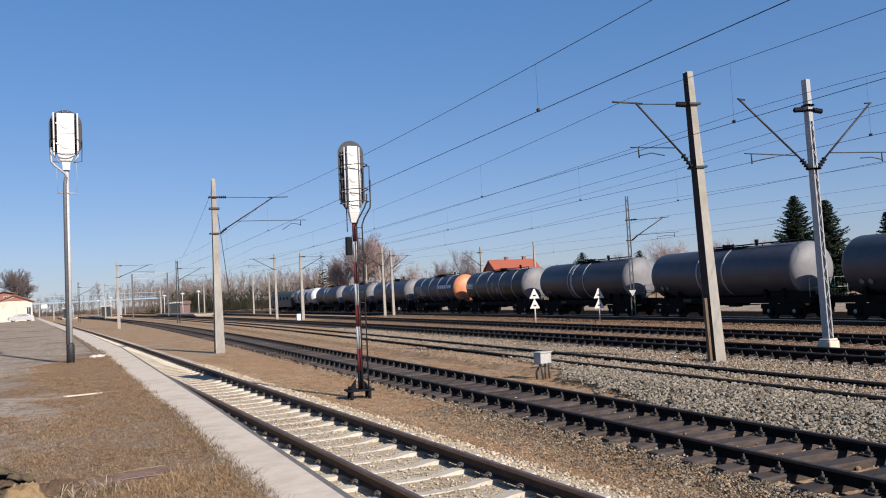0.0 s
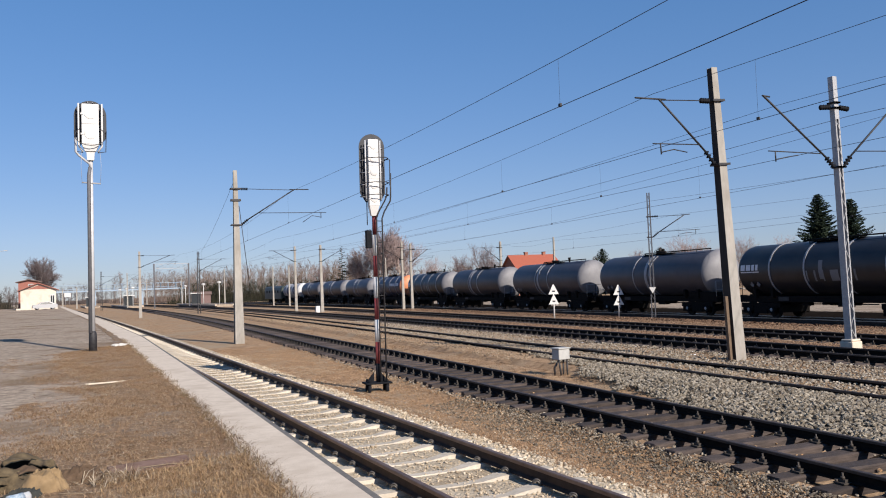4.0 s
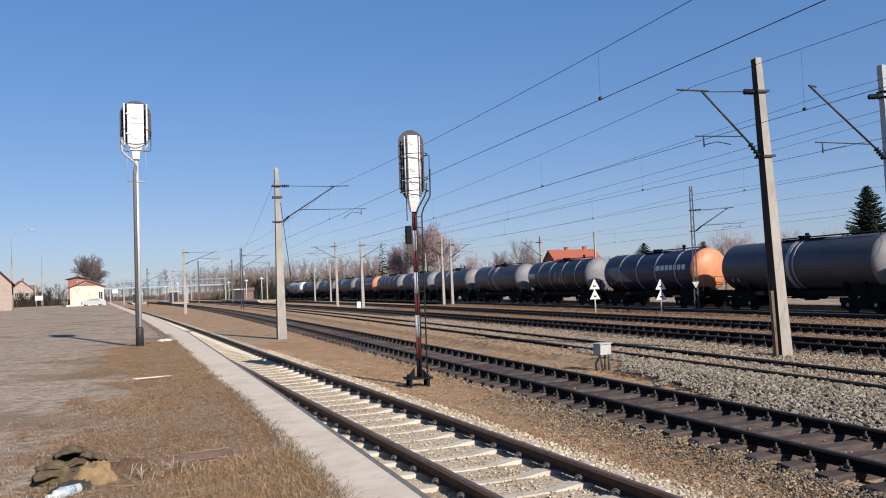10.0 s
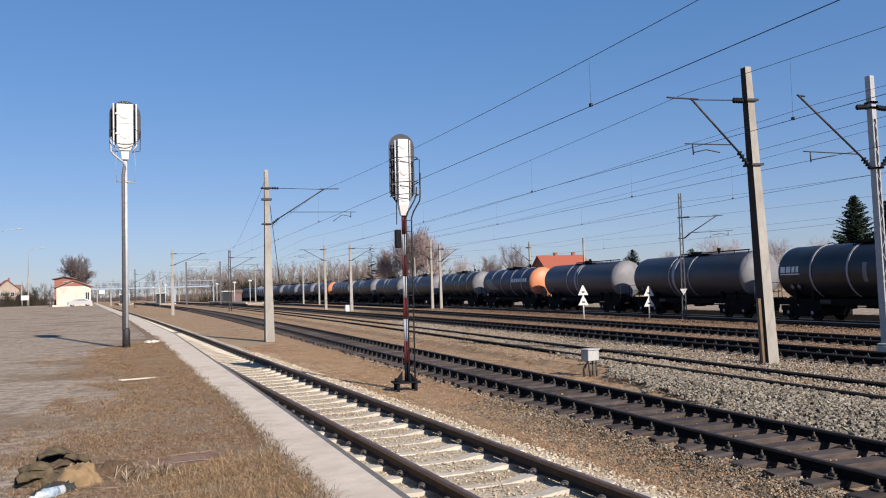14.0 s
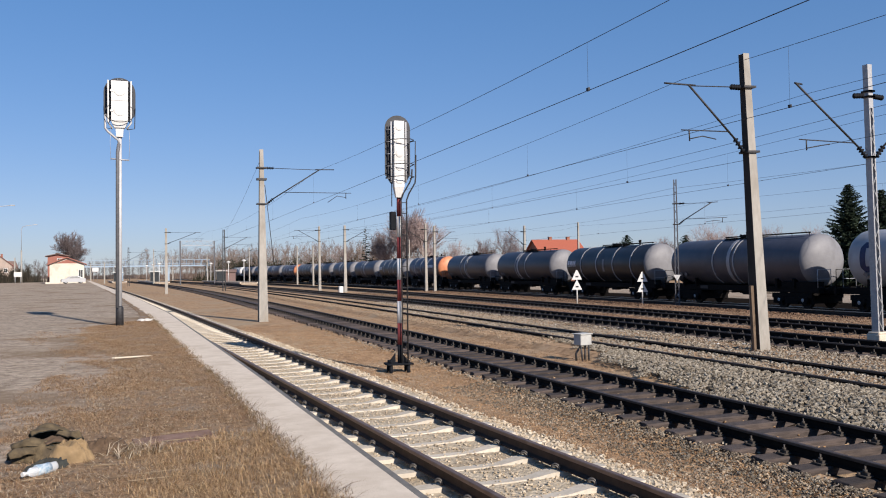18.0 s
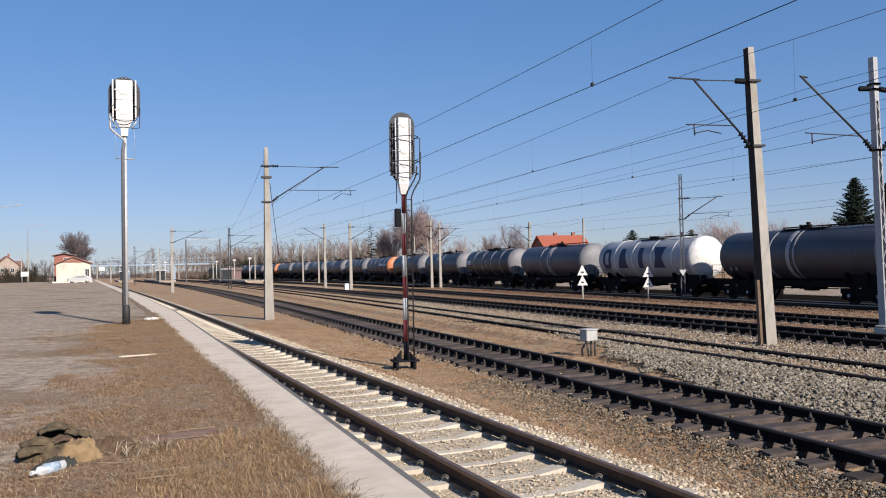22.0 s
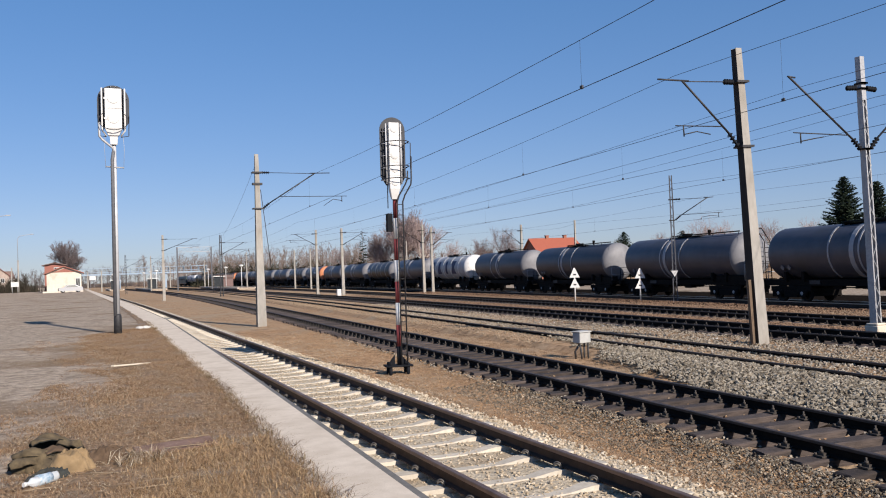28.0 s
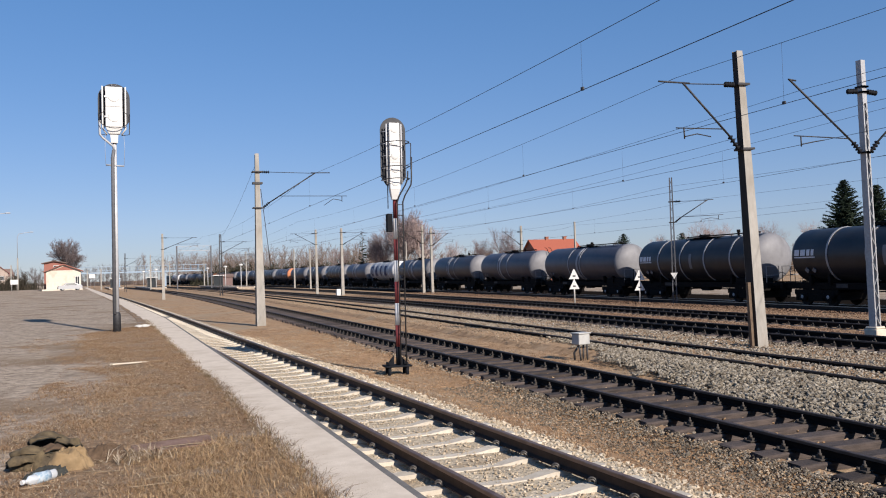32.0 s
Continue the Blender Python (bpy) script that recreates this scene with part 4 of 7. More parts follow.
overhead(5, (-42, 17.05, 91.5, 150, 215), 5.80, 7.47, 0.5, "twin-wire overhead line above a main track", stagger=0.1)
overhead(6, (-19, 41.8, 87.6, 146, 202), 5.0, 6.45, 0.4, "twin-wire overhead line above the train", stagger=0.1)

# feeder wires between masts
for a, b in (((21.75, 17.05, 7.0), (26.9, 101.0, 7.2)), ((21.75, 17.05, 7.0), (16.0, -50.0, 7.0)), ((33.95, 41.8, 7.2), (36.2, 88.3, 7.2)), ((33.95, 41.8, 7.2), (29.0, -20, 7.2)), ((50.0, 77.3, 6.9), (50.0, 89.5, 7.3)), ((50, 77.3, 6.9), (47, 10, 6.9)), ((17.3, 115.5, 7.8), (8.15, 41.6, 8.2))):
    bm = bmesh.new()
    a, b = Vector(a), Vector(b)
    pts = [a.lerp(b, j / 10) - Vector((0, 0, 4 * 0.5 * (j / 10) * (1 - j / 10))) for j in range(11)]
    tube(bm, pts, 0.008, 4)
    tagged(part("feeder_wire", bm, M_wire, None), "thin dark feeder wire between line masts", "wire", "feeder wires")


# ---- signals seen from behind ----
M_mastgrey = shade("pale_grey_post_paint", (0.46, 0.47, 0.49), (0.58, 0.59, 0.61), 0.45, scale=8)
M_board = shade("slate_black_board", (0.016, 0.019, 0.027), (0.032, 0.036, 0.047), 0.55, scale=6, spec=0.35)


def oval_board(w, h, y, z0, thick=0.02, cut=0.0, shift=0.0):
    """An upright board with rounded ends, its lower end cut to a taper."""
    bm = bmesh.new()
    pts = []
    n = 14
    r = w / 2
    for i in range(n + 1):
        a = math.pi * i / n
        pts.append((r * math.cos(a), z0 + h - r + r * math.sin(a)))
    if cut:
        pts += [(-r, z0 + cut), (-r * 0.55, z0), (r * 0.55, z0), (r, z0 + cut)]
    else:
        for i in range(n + 1):
            a = math.pi + math.pi * i / n
            pts.append((r * math.cos(a), z0 + r + r * math.sin(a)))
    f0 = [bm.verts.new((px + shift, y - thick / 2, pz)) for px, pz in pts]
    f1 = [bm.verts.new((px + shift, y + thick / 2, pz)) for px, pz in pts]
    bm.faces.new(f0)
    bm.faces.new(f1[::-1])
    for i in range(len(pts)):
        j = (i + 1) % len(pts)
        bm.faces.new((f0[j], f0[i], f1[i], f1[j]))
    bmesh.ops.recalc_face_normals(bm, faces=bm.faces)
    return bm


def lamp_case(z, w, h, depth):
    """The white back of one lamp unit with its round cover."""
    bm = bmesh.new()
    box(bm, -w / 2, w / 2, -depth, 0, z, z + h)
    bmesh.ops.bevel(bm, geom=list(bm.edges), offset=0.008, segments=1, affect="EDGES")
    m = Matrix.Translation((0, -depth, z + h * 0.52)) @ pose(0, 0, 0, 90)
    lathe(bm, [(w * 0.36, -0.005), (w * 0.36, 0.006), (w * 0.33, 0.011), (0.0, 0.012)], 20, m)
    box(bm, -w * 0.56, -w * 0.38, -depth - 0.02, -depth + 0.01, z + h * 0.45, z + h * 0.53)
    return bm


def neck(z0, z1, w0, w1, d0, d1):
    bm = bmesh.new()
    prev = None
    for z, w, d in ((z0, w0, d0), (z1, w1, d1)):
        row = [bm.verts.new((-w / 2, -d, z)), bm.verts.new((w / 2, -d, z)), bm.verts.new((w / 2, 0, z)), bm.verts.new((-w / 2, 0, z))]
        if prev:
            for i in range(4):
                j = (i + 1) % 4
                bm.faces.new((prev[i], prev[j], row[j], row[i]))
            bm.faces.new(row)
        else:
            bm.faces.new(row[::-1])
        prev = row
    return bm


def tall_signal():
    g = thing("railway_signal", "red and white banded signal post with black oval head", "railway signal", pose(6.965, 18.85, LOW_Z, 0, 0.5, -6), "railway signals")
    # foot
    for x, y in ((-0.22, -0.12), (0.22, -0.12), (-0.22, 0.14), (0.22, 0.14)):
        bm = bmesh.new()
        rod(bm, (x, y, -0.1), (x, y, 0.22), 0.045, 8)
        rod(bm, (x, y, 0.20), (x, y, 0.30), 0.03, 8)
        part("foot_bolt", bm, M_black, g)
    bm = bmesh.new()
    box(bm, -0.33, 0.33, -0.2, 0.22, 0.19, 0.235)
    bmesh.ops.bevel(bm, geom=list(bm.edges), offset=0.01, segments=1, affect="EDGES")
    part("foot_plate", bm, M_black, g)
    for s in (-1, 1):
        bm = bmesh.new()
        vs = [bm.verts.new(c) for c in ((s * 0.08, -0.012, 0.23), (s * 0.28, -0.012, 0.23), (s * 0.08, -0.012, 0.48), (s * 0.08, 0.012, 0.23), (s * 0.28, 0.012, 0.23), (s * 0.08, 0.012, 0.48))]
        for f in ((0, 1, 2), (5, 4, 3), (0, 3, 4, 1), (1, 4, 5, 2), (2, 5, 3, 0)):
            bm.faces.new([vs[i] for i in f])
        part("gusset", bm, M_black, g)
    z = 0.2
    for h, mat, nm in ((0.48, M_black, ""), (0.52, M_red, ""), (0.54, M_mastwhite, ""), (0.52, M_red, ""), (0.52, M_mastwhite, ""), (0.52, M_red, ""), (0.51, M_mastwhite, ""), (0.62, M_red, "")):
        bm = bmesh.new()
        rod(bm, (0.04, 0, z), (0.04, 0, z + h), 0.066, 16)
        part("post_band", bm, mat, g)
        z += h
    # head
    hb = 4.62
    part("backboard", oval_board(0.64, 1.69, 0.06, hb, cut=0.22, shift=0.02), M_board, g, "black oval backboard with rounded top")
    for k in range(5):
        part("lamp_unit", lamp_case(hb - 0.11 + k * 0.325, 0.255, 0.327, 0.20), M_white, g, "white enamelled back of a lamp unit")
    part("head_neck", neck(4.27, hb - 0.09, 0.13, 0.25, 0.12, 0.2), M_white, g)
    for s in (-1, 1):
        bm = bmesh.new()
        rod(bm, (s * 0.185, -0.12, hb + 0.02), (s * 0.185, -0.12, hb + 1.5), 0.019, 6)
        for k in range(5):
            rod(bm, (s * 0.185, -0.12, hb + 0.12 + 0.3 * k), (s * 0.28, 0.05, hb + 0.12 + 0.3 * k), 0.01, 5)
        part("head_frame_bar", bm, M_mastgrey, g)
    # ladder with cage hoops
    for s in (0.0, 0.14):
        bm = bmesh.new()
        pts = [(s + 0.06, -0.14, 0.25), (s + 0.05, -0.14, 4.2), (s + 0.10, -0.17, 4.36), (s + 0.24, -0.24, 4.62), (s * 0.7 + 0.29, -0.26, 4.75), (s * 0.7 + 0.30, -0.26, 5.3 if s else 4.95)]
        tube(bm, pts, 0.018, 6)
        part("ladder_rail", bm, M_steel_dark, g)
    for j in range(15):
        bm = bmesh.new()
        zz = 0.5 + 0.26 * j
        rod(bm, (0.055, -0.14, zz), (0.195, -0.14, zz), 0.010, 5)
        part("ladder_rung", bm, M_steel_dark, g)
    for k, zz in enumerate((4.75, 5.05, 5.65)):
        bm = bmesh.new()
        pts = [(-0.3, 0.0, zz), (-0.26, -0.22, zz + 0.01), (0.0, -0.36, zz + 0.02), (0.24, -0.38, zz + 0.02), (0.36, -0.22, zz + 0.02), (0.32, 0.0, zz)]
        tube(bm, pts, 0.012, 5)
        part("guard_hoop", bm, M_steel_dark, g)
    bm = bmesh.new()
    tube(bm, [(0.31, -0.05, 5.66), (0.40, -0.22, 5.64), (0.38, -0.25, 5.0)], 0.012, 5)
    part("cage_bar", bm, M_steel_dark, g)
    bm = bmesh.new()
    box(bm, -0.20, -0.06, -0.10, 0.06, 3.48, 3.92)
    bmesh.ops.bevel(bm, geom=list(bm.edges), offset=0.012, segments=1, affect="EDGES")
    part("route_indicator", bm, M_black, g, "small black indicator box")
    bm = bmesh.new()
    rod(bm, (-0.16, -0.05, 4.05), (-0.16, -0.05, 4.7), 0.012, 5)
    part("cable", bm, M_steel_dark, g)


tall_signal()


M_conduit = shade("slate_grey_conduit", (0.10, 0.105, 0.12), (0.15, 0.155, 0.17), 0.6, scale=8)


def yard_signal():
    g = thing("railway_signal", "slim grey signal post with two-lamp oval head, seen from behind", "railway signal", pose(0.885, 26.35, RAMP_Z, 0, 0.35, -2), "railway signals")
    bm = bmesh.new()
    lathe(bm, [(0.115, -0.1), (0.11, 0.52), (0.10, 0.55), (0.075, 0.60)], 16)
    part("foot_sleeve", bm, M_steel_dark, g, "dark grey foot sleeve")
    bm = bmesh.new()
    rod(bm, (0, 0, 0.55), (0, 0, 5.70), 0.070, 16, 0.060)
    part("post", bm, M_mastgrey, g)
    hb = 6.02
    part("backboard", oval_board(0.90, 1.40, 0.10, hb + 0.06), M_board, g, "black oval backboard")
    for k in range(2):
        part("lamp_unit", lamp_case(hb + 0.10 + k * 0.60, 0.47, 0.594, 0.26), M_white, g, "white enamelled back of a lamp unit")
    part("head_neck", neck(hb - 0.10, hb + 0.10, 0.30, 0.47, 0.2, 0.25), M_white, g)
    part("head_socket", neck(hb - 0.36, hb - 0.10, 0.19, 0.23, 0.12, 0.16), M_white, g)
    for s in (-0.275, 0.275):
        bm = bmesh.new()
        rod(bm, (s, -0.2, hb + 0.05), (s, -0.2, hb + 1.3), 0.012, 5)
        part("edge_rod", bm, M_black, g)
    for s in (-1, 1):
        bm = bmesh.new()
        tube(bm, [(s * 0.32, -0.16, hb + 1.32), (s * 0.32, -0.16, hb + 0.05), (s * 0.2, -0.12, hb - 0.12)], 0.025, 6)
        part("head_frame_bar", bm, M_white, g)
        bm = bmesh.new()
        tube(bm, [(s * 0.44, 0.05, hb + 0.55), (s * 0.42, -0.1, hb - 0.10), (s * 0.2, -0.12, hb - 0.14)], 0.013, 6)
        part("head_stay", bm, M_steel_dark, g)
    bm = bmesh.new()
    pts = []
    for i in range(21):
        a = 2 * math.pi * i / 20
        pts.append((0.42 * math.cos(a), -0.18 - 0.18 * max(0, -math.sin(a)), hb + 0.34 + 0.30 * math.sin(a)))
    tube(bm, pts, 0.012, 5)
    part("guard_hoop", bm, M_steel_dark, g)
    bm = bmesh.new()
    tube(bm, [(0.0, -0.03, hb - 0.60), (-0.03, -0.05, hb - 0.46), (-0.32, -0.10, hb - 0.22), (-0.40, -0.10, hb - 0.12), (-0.40, -0.08, hb + 0.3)], 0.035, 8)
    part("bracket_pipe", bm, M_galv, g)
    bm = bmesh.new()
    tube(bm, [(-0.02, -0.05, 5.45), (-0.055, -0.075, 5.2), (-0.062, -0.080, 0.55)], 0.052, 10)
    part("conduit", bm, M_conduit, g, "slate grey cable conduit beside the post")
    bm = bmesh.new()
    rod(bm, (-0.25, -0.05, 5.0), (0.27, -0.05, 4.97), 0.022, 6)
    part("cross_step", bm, M_galv, g)
    for s in (-0.24, 0.26):
        bm = bmesh.new()
        tube(bm, [(s, -0.05, 4.95), (s * 1.1, -0.08, 5.5), (s * 1.0, -0.12, hb - 0.1)], 0.007, 4)
        part("stay_wire", bm, M_galv, g)
    for a in range(8):
        t = math.pi * a / 7
        bm = bmesh.new()
        rod(bm, (0.38 * math.cos(t), 0.08, hb + 1.06 + 0.38 * math.sin(t)), (0.28 * math.cos(t), -0.1, hb + 1.06 + 0.32 * math.sin(t)), 0.012, 4)
        part("head_brace", bm, M_galv, g)


yard_signal()


# ---- trackside things ----
def triangle_board(parent, z, w, h):
    bm = bmesh.new()
    vs = [bm.verts.new(c) for c in ((-w / 2, -0.05, z), (w / 2, -0.05, z), (0.04, -0.05, z + h), (-0.04, -0.05, z + h), (-w / 2, -0.035, z), (w / 2, -0.035, z), (0.04, -0.035, z + h), (-0.04, -0.035, z + h))]
    for f in ((0, 1, 2, 3), (7, 6, 5, 4), (0, 4, 5, 1), (1, 5, 6, 2), (2, 6, 7, 3), (3, 7, 4, 0)):
        bm.faces.new([vs[i] for i in f])
    b = part("triangle_board", bm, M_white, parent)
    bm = bmesh.new()
    box(bm, -0.09, 0.10, -0.056, -0.052, z + 0.16, z + 0.25)
    part("symbol", bm, M_black, b, "black symbol on the board")


for x, y, z in ((30.4, 47.3, LOW_Z - 0.02), (33.6, 44.4, LOW_Z - 0.2)):
    g = thing("track_sign", "white post with two white triangle boards beside the track", "track sign", pose(x, y, z, 0, 0, -22), "triangle track signs")
    bm = bmesh.new()
    rod(bm, (0, 0, -0.1), (0, 0, 2.3), 0.05, 10)
    part("post", bm, M_white, g)
    triangle_board(g, 0.98, 0.70, 0.62)
    triangle_board(g, 1.66, 0.70, 0.66)

g = thing("trackside_cabinet", "small pale grey cabinet on thin dark legs in ballast", "cabinet", pose(12.1, 18.6, LOW_Z, 0, 0, 8))
bm = bmesh.new()
box(bm, -0.19, 0.19, -0.15, 0.15, 0.42, 0.70)
bmesh.ops.bevel(bm, geom=list(bm.edges), offset=0.015, segments=1, affect="EDGES")
part("case", bm, M_cabinet, g)
bm = bmesh.new()
box(bm, -0.215, 0.215, -0.175, 0.175, 0.70, 0.735)
bmesh.ops.bevel(bm, geom=list(bm.edges), offset=0.01, segments=1, affect="EDGES")
part("lid", bm, M_cabinet, g)
for x, y in ((-0.16, -0.1), (0.1, -0.12), (0.17, 0.1)):
    bm = bmesh.new()
    rod(bm, (x, y, 0.44), (x * 0.7 + 0.03, y, -0.12), 0.026, 6)
    part("leg", bm, M_steel_dark, g)
bm = bmesh.new()
tube(bm, [(-0.05, 0.0, 0.43), (-0.2, 0.05, 0.2), (-0.13, 0.1, -0.1)], 0.03, 6)
part("cable_duct", bm, M_steel_dark, g)

g = thing("marker_block", "white painted concrete marker block on the earth strip", "marker block", pose(26.6, 90.6, LOW_Z))
bm = bmesh.new()
vs = box(bm, -0.24, 0.24, -0.2, 0.2, -0.1, 0.75)
bmesh.ops.bevel(bm, geom=list(bm.edges), offset=0.03, segments=1, affect="EDGES")
part("block", bm, M_white, g)


# ---- trees ----
M_bark = shade("grey_brown_bark", (0.12, 0.095, 0.075), (0.20, 0.165, 0.14), 0.9, scale=5)
M_birch = shade("pale_birch_bark", (0.34, 0.29, 0.25), (0.48, 0.42, 0.37), 0.8, scale=3, dark=(0.10, 0.08, 0.07), dark_scale=4, dark_at=0.6)
M_twig = islands("bare_twigs", [(0.22, 0.165, 0.155), (0.31, 0.24, 0.23), (0.40, 0.32, 0.31)], 0.95)
M_darktwig = islands("dark_bare_twigs", [(0.11, 0.09, 0.09), (0.16, 0.13, 0.13), (0.21, 0.175, 0.175)], 0.95)
M_stalk = islands("dry_stalks", [(0.24, 0.18, 0.12), (0.36, 0.28, 0.19), (0.46, 0.37, 0.26)], 0.9)
M_needle = islands("spruce_needles", [(0.014, 0.024, 0.018), (0.030, 0.046, 0.030), (0.050, 0.066, 0.042)], 0.8)


def prism(out, a, b, r0, r1):
    """Adds a three-sided bar to the lists of corners and faces."""
    v, f = out
    d = (b - a)
    if d.length < 1e-4:
        return
    d.normalize()
    u = d.orthogonal().normalized()
    w = d.cross(u)
    o = len(v)
    for c, r in ((a, r0), (b, r1)):
        for k in range(3):
            t = 2.094 * k
            v.append(c + u * (r * math.cos(t)) + w * (r * math.sin(t)))
    for k in range(3):
        n = (k + 1) % 3
        f.append((o + k, o + n, o + 3 + n, o + 3 + k))


def lists_mesh(name, out, material):
    me = bpy.data.meshes.new(name)
    me.from_pydata([tuple(c) for c in out[0]], [], out[1])
    me.materials.append(material)
    return me


def bare_tree(label, x, y, z, h, spread, seed, bark=None, levels=4, stems=1, twig_r=0.012, twig=None):
    """A leafless tree: trunk, limbs that fork, and a crown of fine twigs."""
    r = random.Random(seed)
    t = thing("bare_tree", label, "tree", pose(x, y, z, 0, 0, r.uniform(0, 360)), "bare trees")
    wood, twigs = ([], []), ([], [])

    def grow(a, d, length, rad, level):
        n = 3
        p = a
        for k in range(n):
            d = (d + Vector((r.uniform(-1, 1), r.uniform(-1, 1), r.uniform(-0.3, 0.6))) * 0.13).normalized()
            q = p + d * (length / n)
            prism(wood if level < 2 else twigs, p, q, rad * (1 - 0.22 * k), rad * (1 - 0.22 * (k + 1)))
            p = q
            if level < levels and (k > 0 or level > 0):
                for _ in range(3 if level < 1 else 2):
                    side = d.orthogonal().normalized()
                    side.rotate(Matrix.Rotation(r.uniform(0, 6.28), 3, d))
                    e = (d * r.uniform(0.5, 1.0) + side * r.uniform(0.5, 1.0) * spread + Vector((0, 0, 0.15))).normalized()
                    grow(p, e, length * r.uniform(0.48, 0.72), max(rad * 0.45, twig_r), level + 1)
        if level < levels:
            grow(p, d, length * 0.62, max(rad * 0.34, twig_r), level + 1)
    for s in range(stems):
        a = Vector((r.uniform(-1, 1) * 0.35 * (stems - 1), r.uniform(-1, 1) * 0.35 * (stems - 1), -0.1))
        grow(a, Vector((r.uniform(-0.12, 0.12) * stems, r.uniform(-0.12, 0.12) * stems, 1)).normalized(), h * 0.46, h * 0.016 + 0.02, 0)
    mesh_part("trunk", lists_mesh("trunk", wood, bark or M_bark), None, t)
    mesh_part("crown", lists_mesh("crown", twigs, twig or M_twig), None, t, "crown of bare brown twigs")
    return t


def conifer(label, x, y, z, h, w, seed, whorls=26):
    """A spruce: straight trunk and drooping whorls of needled boughs."""
    r = random.Random(seed)
    t = thing("spruce_tree", label, "tree", pose(x, y, z), "spruce trees")
    bm = bmesh.new()
    rod(bm, (0, 0, -0.1), (0, 0, h * 0.97), h * 0.018, 7, 0.01)
    part("trunk", bm, M_bark, t)
    v, f = [], []

    def sprig(p, q, wd):
        d = (q - p).normalized()
        s = d.cross(Vector((r.uniform(-1, 1), r.uniform(-1, 1), r.uniform(-1, 1)))).normalized() * wd
        o = len(v)
        v.extend([p + s, p - s, q])
        f.append((o, o + 1, o + 2))
    boughs = whorls * 9
    for k in range(boughs):
        u = (k + r.random()) / boughs
        zc = h * (0.05 + 0.94 * u)
        a = k * 2.4 + r.uniform(-0.4, 0.4)
        l = (w * (1 - u) ** 0.75 * r.uniform(0.55, 1.15) + 0.15) * (1 + 0.15 * math.sin(a * 1.0 + seed))
        d = Vector((math.cos(a), math.sin(a), 0))
        s = Vector((-d.y, d.x, 0))
        base = Vector((0, 0, zc))
        sag = r.uniform(0.15, 0.42) * (1 - 0.6 * u)
        m = 5 + int(l * 4)
        for c in range(m):
            q = (c + 0.5) / m
            pos = base + d * (l * q) + Vector((0, 0, l * (-sag * q + 0.30 * q * q)))
            for sg in (-1, 1):
                ln = (0.20 + 0.30 * l * (1 - q)) * r.uniform(0.5, 1.1)
                sprig(pos, pos + (s * sg * r.uniform(0.5, 1.0) + d * r.uniform(0.3, 0.9) + Vector((0, 0, r.uniform(-0.5, 0.15)))).normalized() * ln, 0.05 + 0.09 * (1 - u))
            sprig(pos, pos + Vector((r.uniform(-0.12, 0.12), r.uniform(-0.12, 0.12), -r.uniform(0.15, 0.4) * (1.1 - u))), 0.07)
        sprig(base + d * l * 0.7, base + d * l * 1.05 + Vector((0, 0, l * (0.36 - sag))), 0.06)
    mesh_part("crown", lists_mesh("crown", (v, f), M_needle), None, t, "dense dark green uneven boughs")
    return t


def far_woods(name, label, x0, y0, x1, y1, deep, count, h0, h1, colours, seed, dark_share=0.0):
    """A belt of distant woods, seen as trunks and brush of twigs."""
    r = random.Random(seed)
    v, f = [], []
    a, b = Vector((x0, y0, 0)), Vector((x1, y1, 0))
    n = (b - a).normalized().orthogonal()
    n = Vector((-(b - a).y, (b - a).x, 0)).normalized()
    for _ in range(count):
        c = a.lerp(b, r.random()) + n * r.uniform(0, deep)
        h = r.uniform(h0, h1)
        out = (v, f)
        prism(out, c + Vector((0, 0, -0.5)), c + Vector((r.uniform(-0.4, 0.4), 0, h * 0.9)), 0.13, 0.04)
        for k in range(15):
            z = h * r.uniform(0.25, 0.95)
            w = h * 0.17 * (1.15 - z / h) + 0.5
            g = r.uniform(0, 6.28)
            e = Vector((math.cos(g) * w, math.sin(g) * w, h * 0.12 + r.uniform(0, 0.6)))
            s = c + Vector((0, 0, z))
            prism(out, s, s + e, 0.05, 0.02)
            for q in range(4):
                p = s + e * r.uniform(0.4, 1)
                prism(out, p, p + Vector((r.uniform(-1, 1), r.uniform(-1, 1), r.uniform(0.2, 1.2))) * 0.9, 0.03, 0.012)
        # low brush
        for q in range(4):
            p = c + Vector((r.uniform(-3, 3), r.uniform(-2, 2), 0))
            hh = r.uniform(1.2, 3.6)
            for _ in range(9):
                e = p + Vector((r.uniform(-1.3, 1.3), r.uniform(-0.8, 0.8), 0))
                prism(out, e, e + Vector((r.uniform(-0.7, 0.7), r.uniform(-0.7, 0.7), hh * r.uniform(0.5, 1.0))), 0.10, 0.03)
    ob = mesh_part(name, lists_mesh(name, (v, f), islands(name + "_bark", colours, 0.95)), None)
    return tagged(ob, label, "woods", kind="stuff")


# behind the train
bare_tree("large bare birch clump with reddish twigs beyond the train", 61.5, 161.0, -0.3, 14.6, 0.62, 5, M_birch, 4, stems=3, twig_r=0.026)
bare_tree("large bare birch with reddish twigs beyond the train", 66.0, 160.0, -0.3, 13.4, 0.6, 6, M_birch, 4, stems=2, twig_r=0.026)
bare_tree("bare tree with brown twigs beyond the train", 57.0, 163.0, -0.3, 10.5, 0.75, 7, M_birch, 4, stems=2, twig_r=0.024)
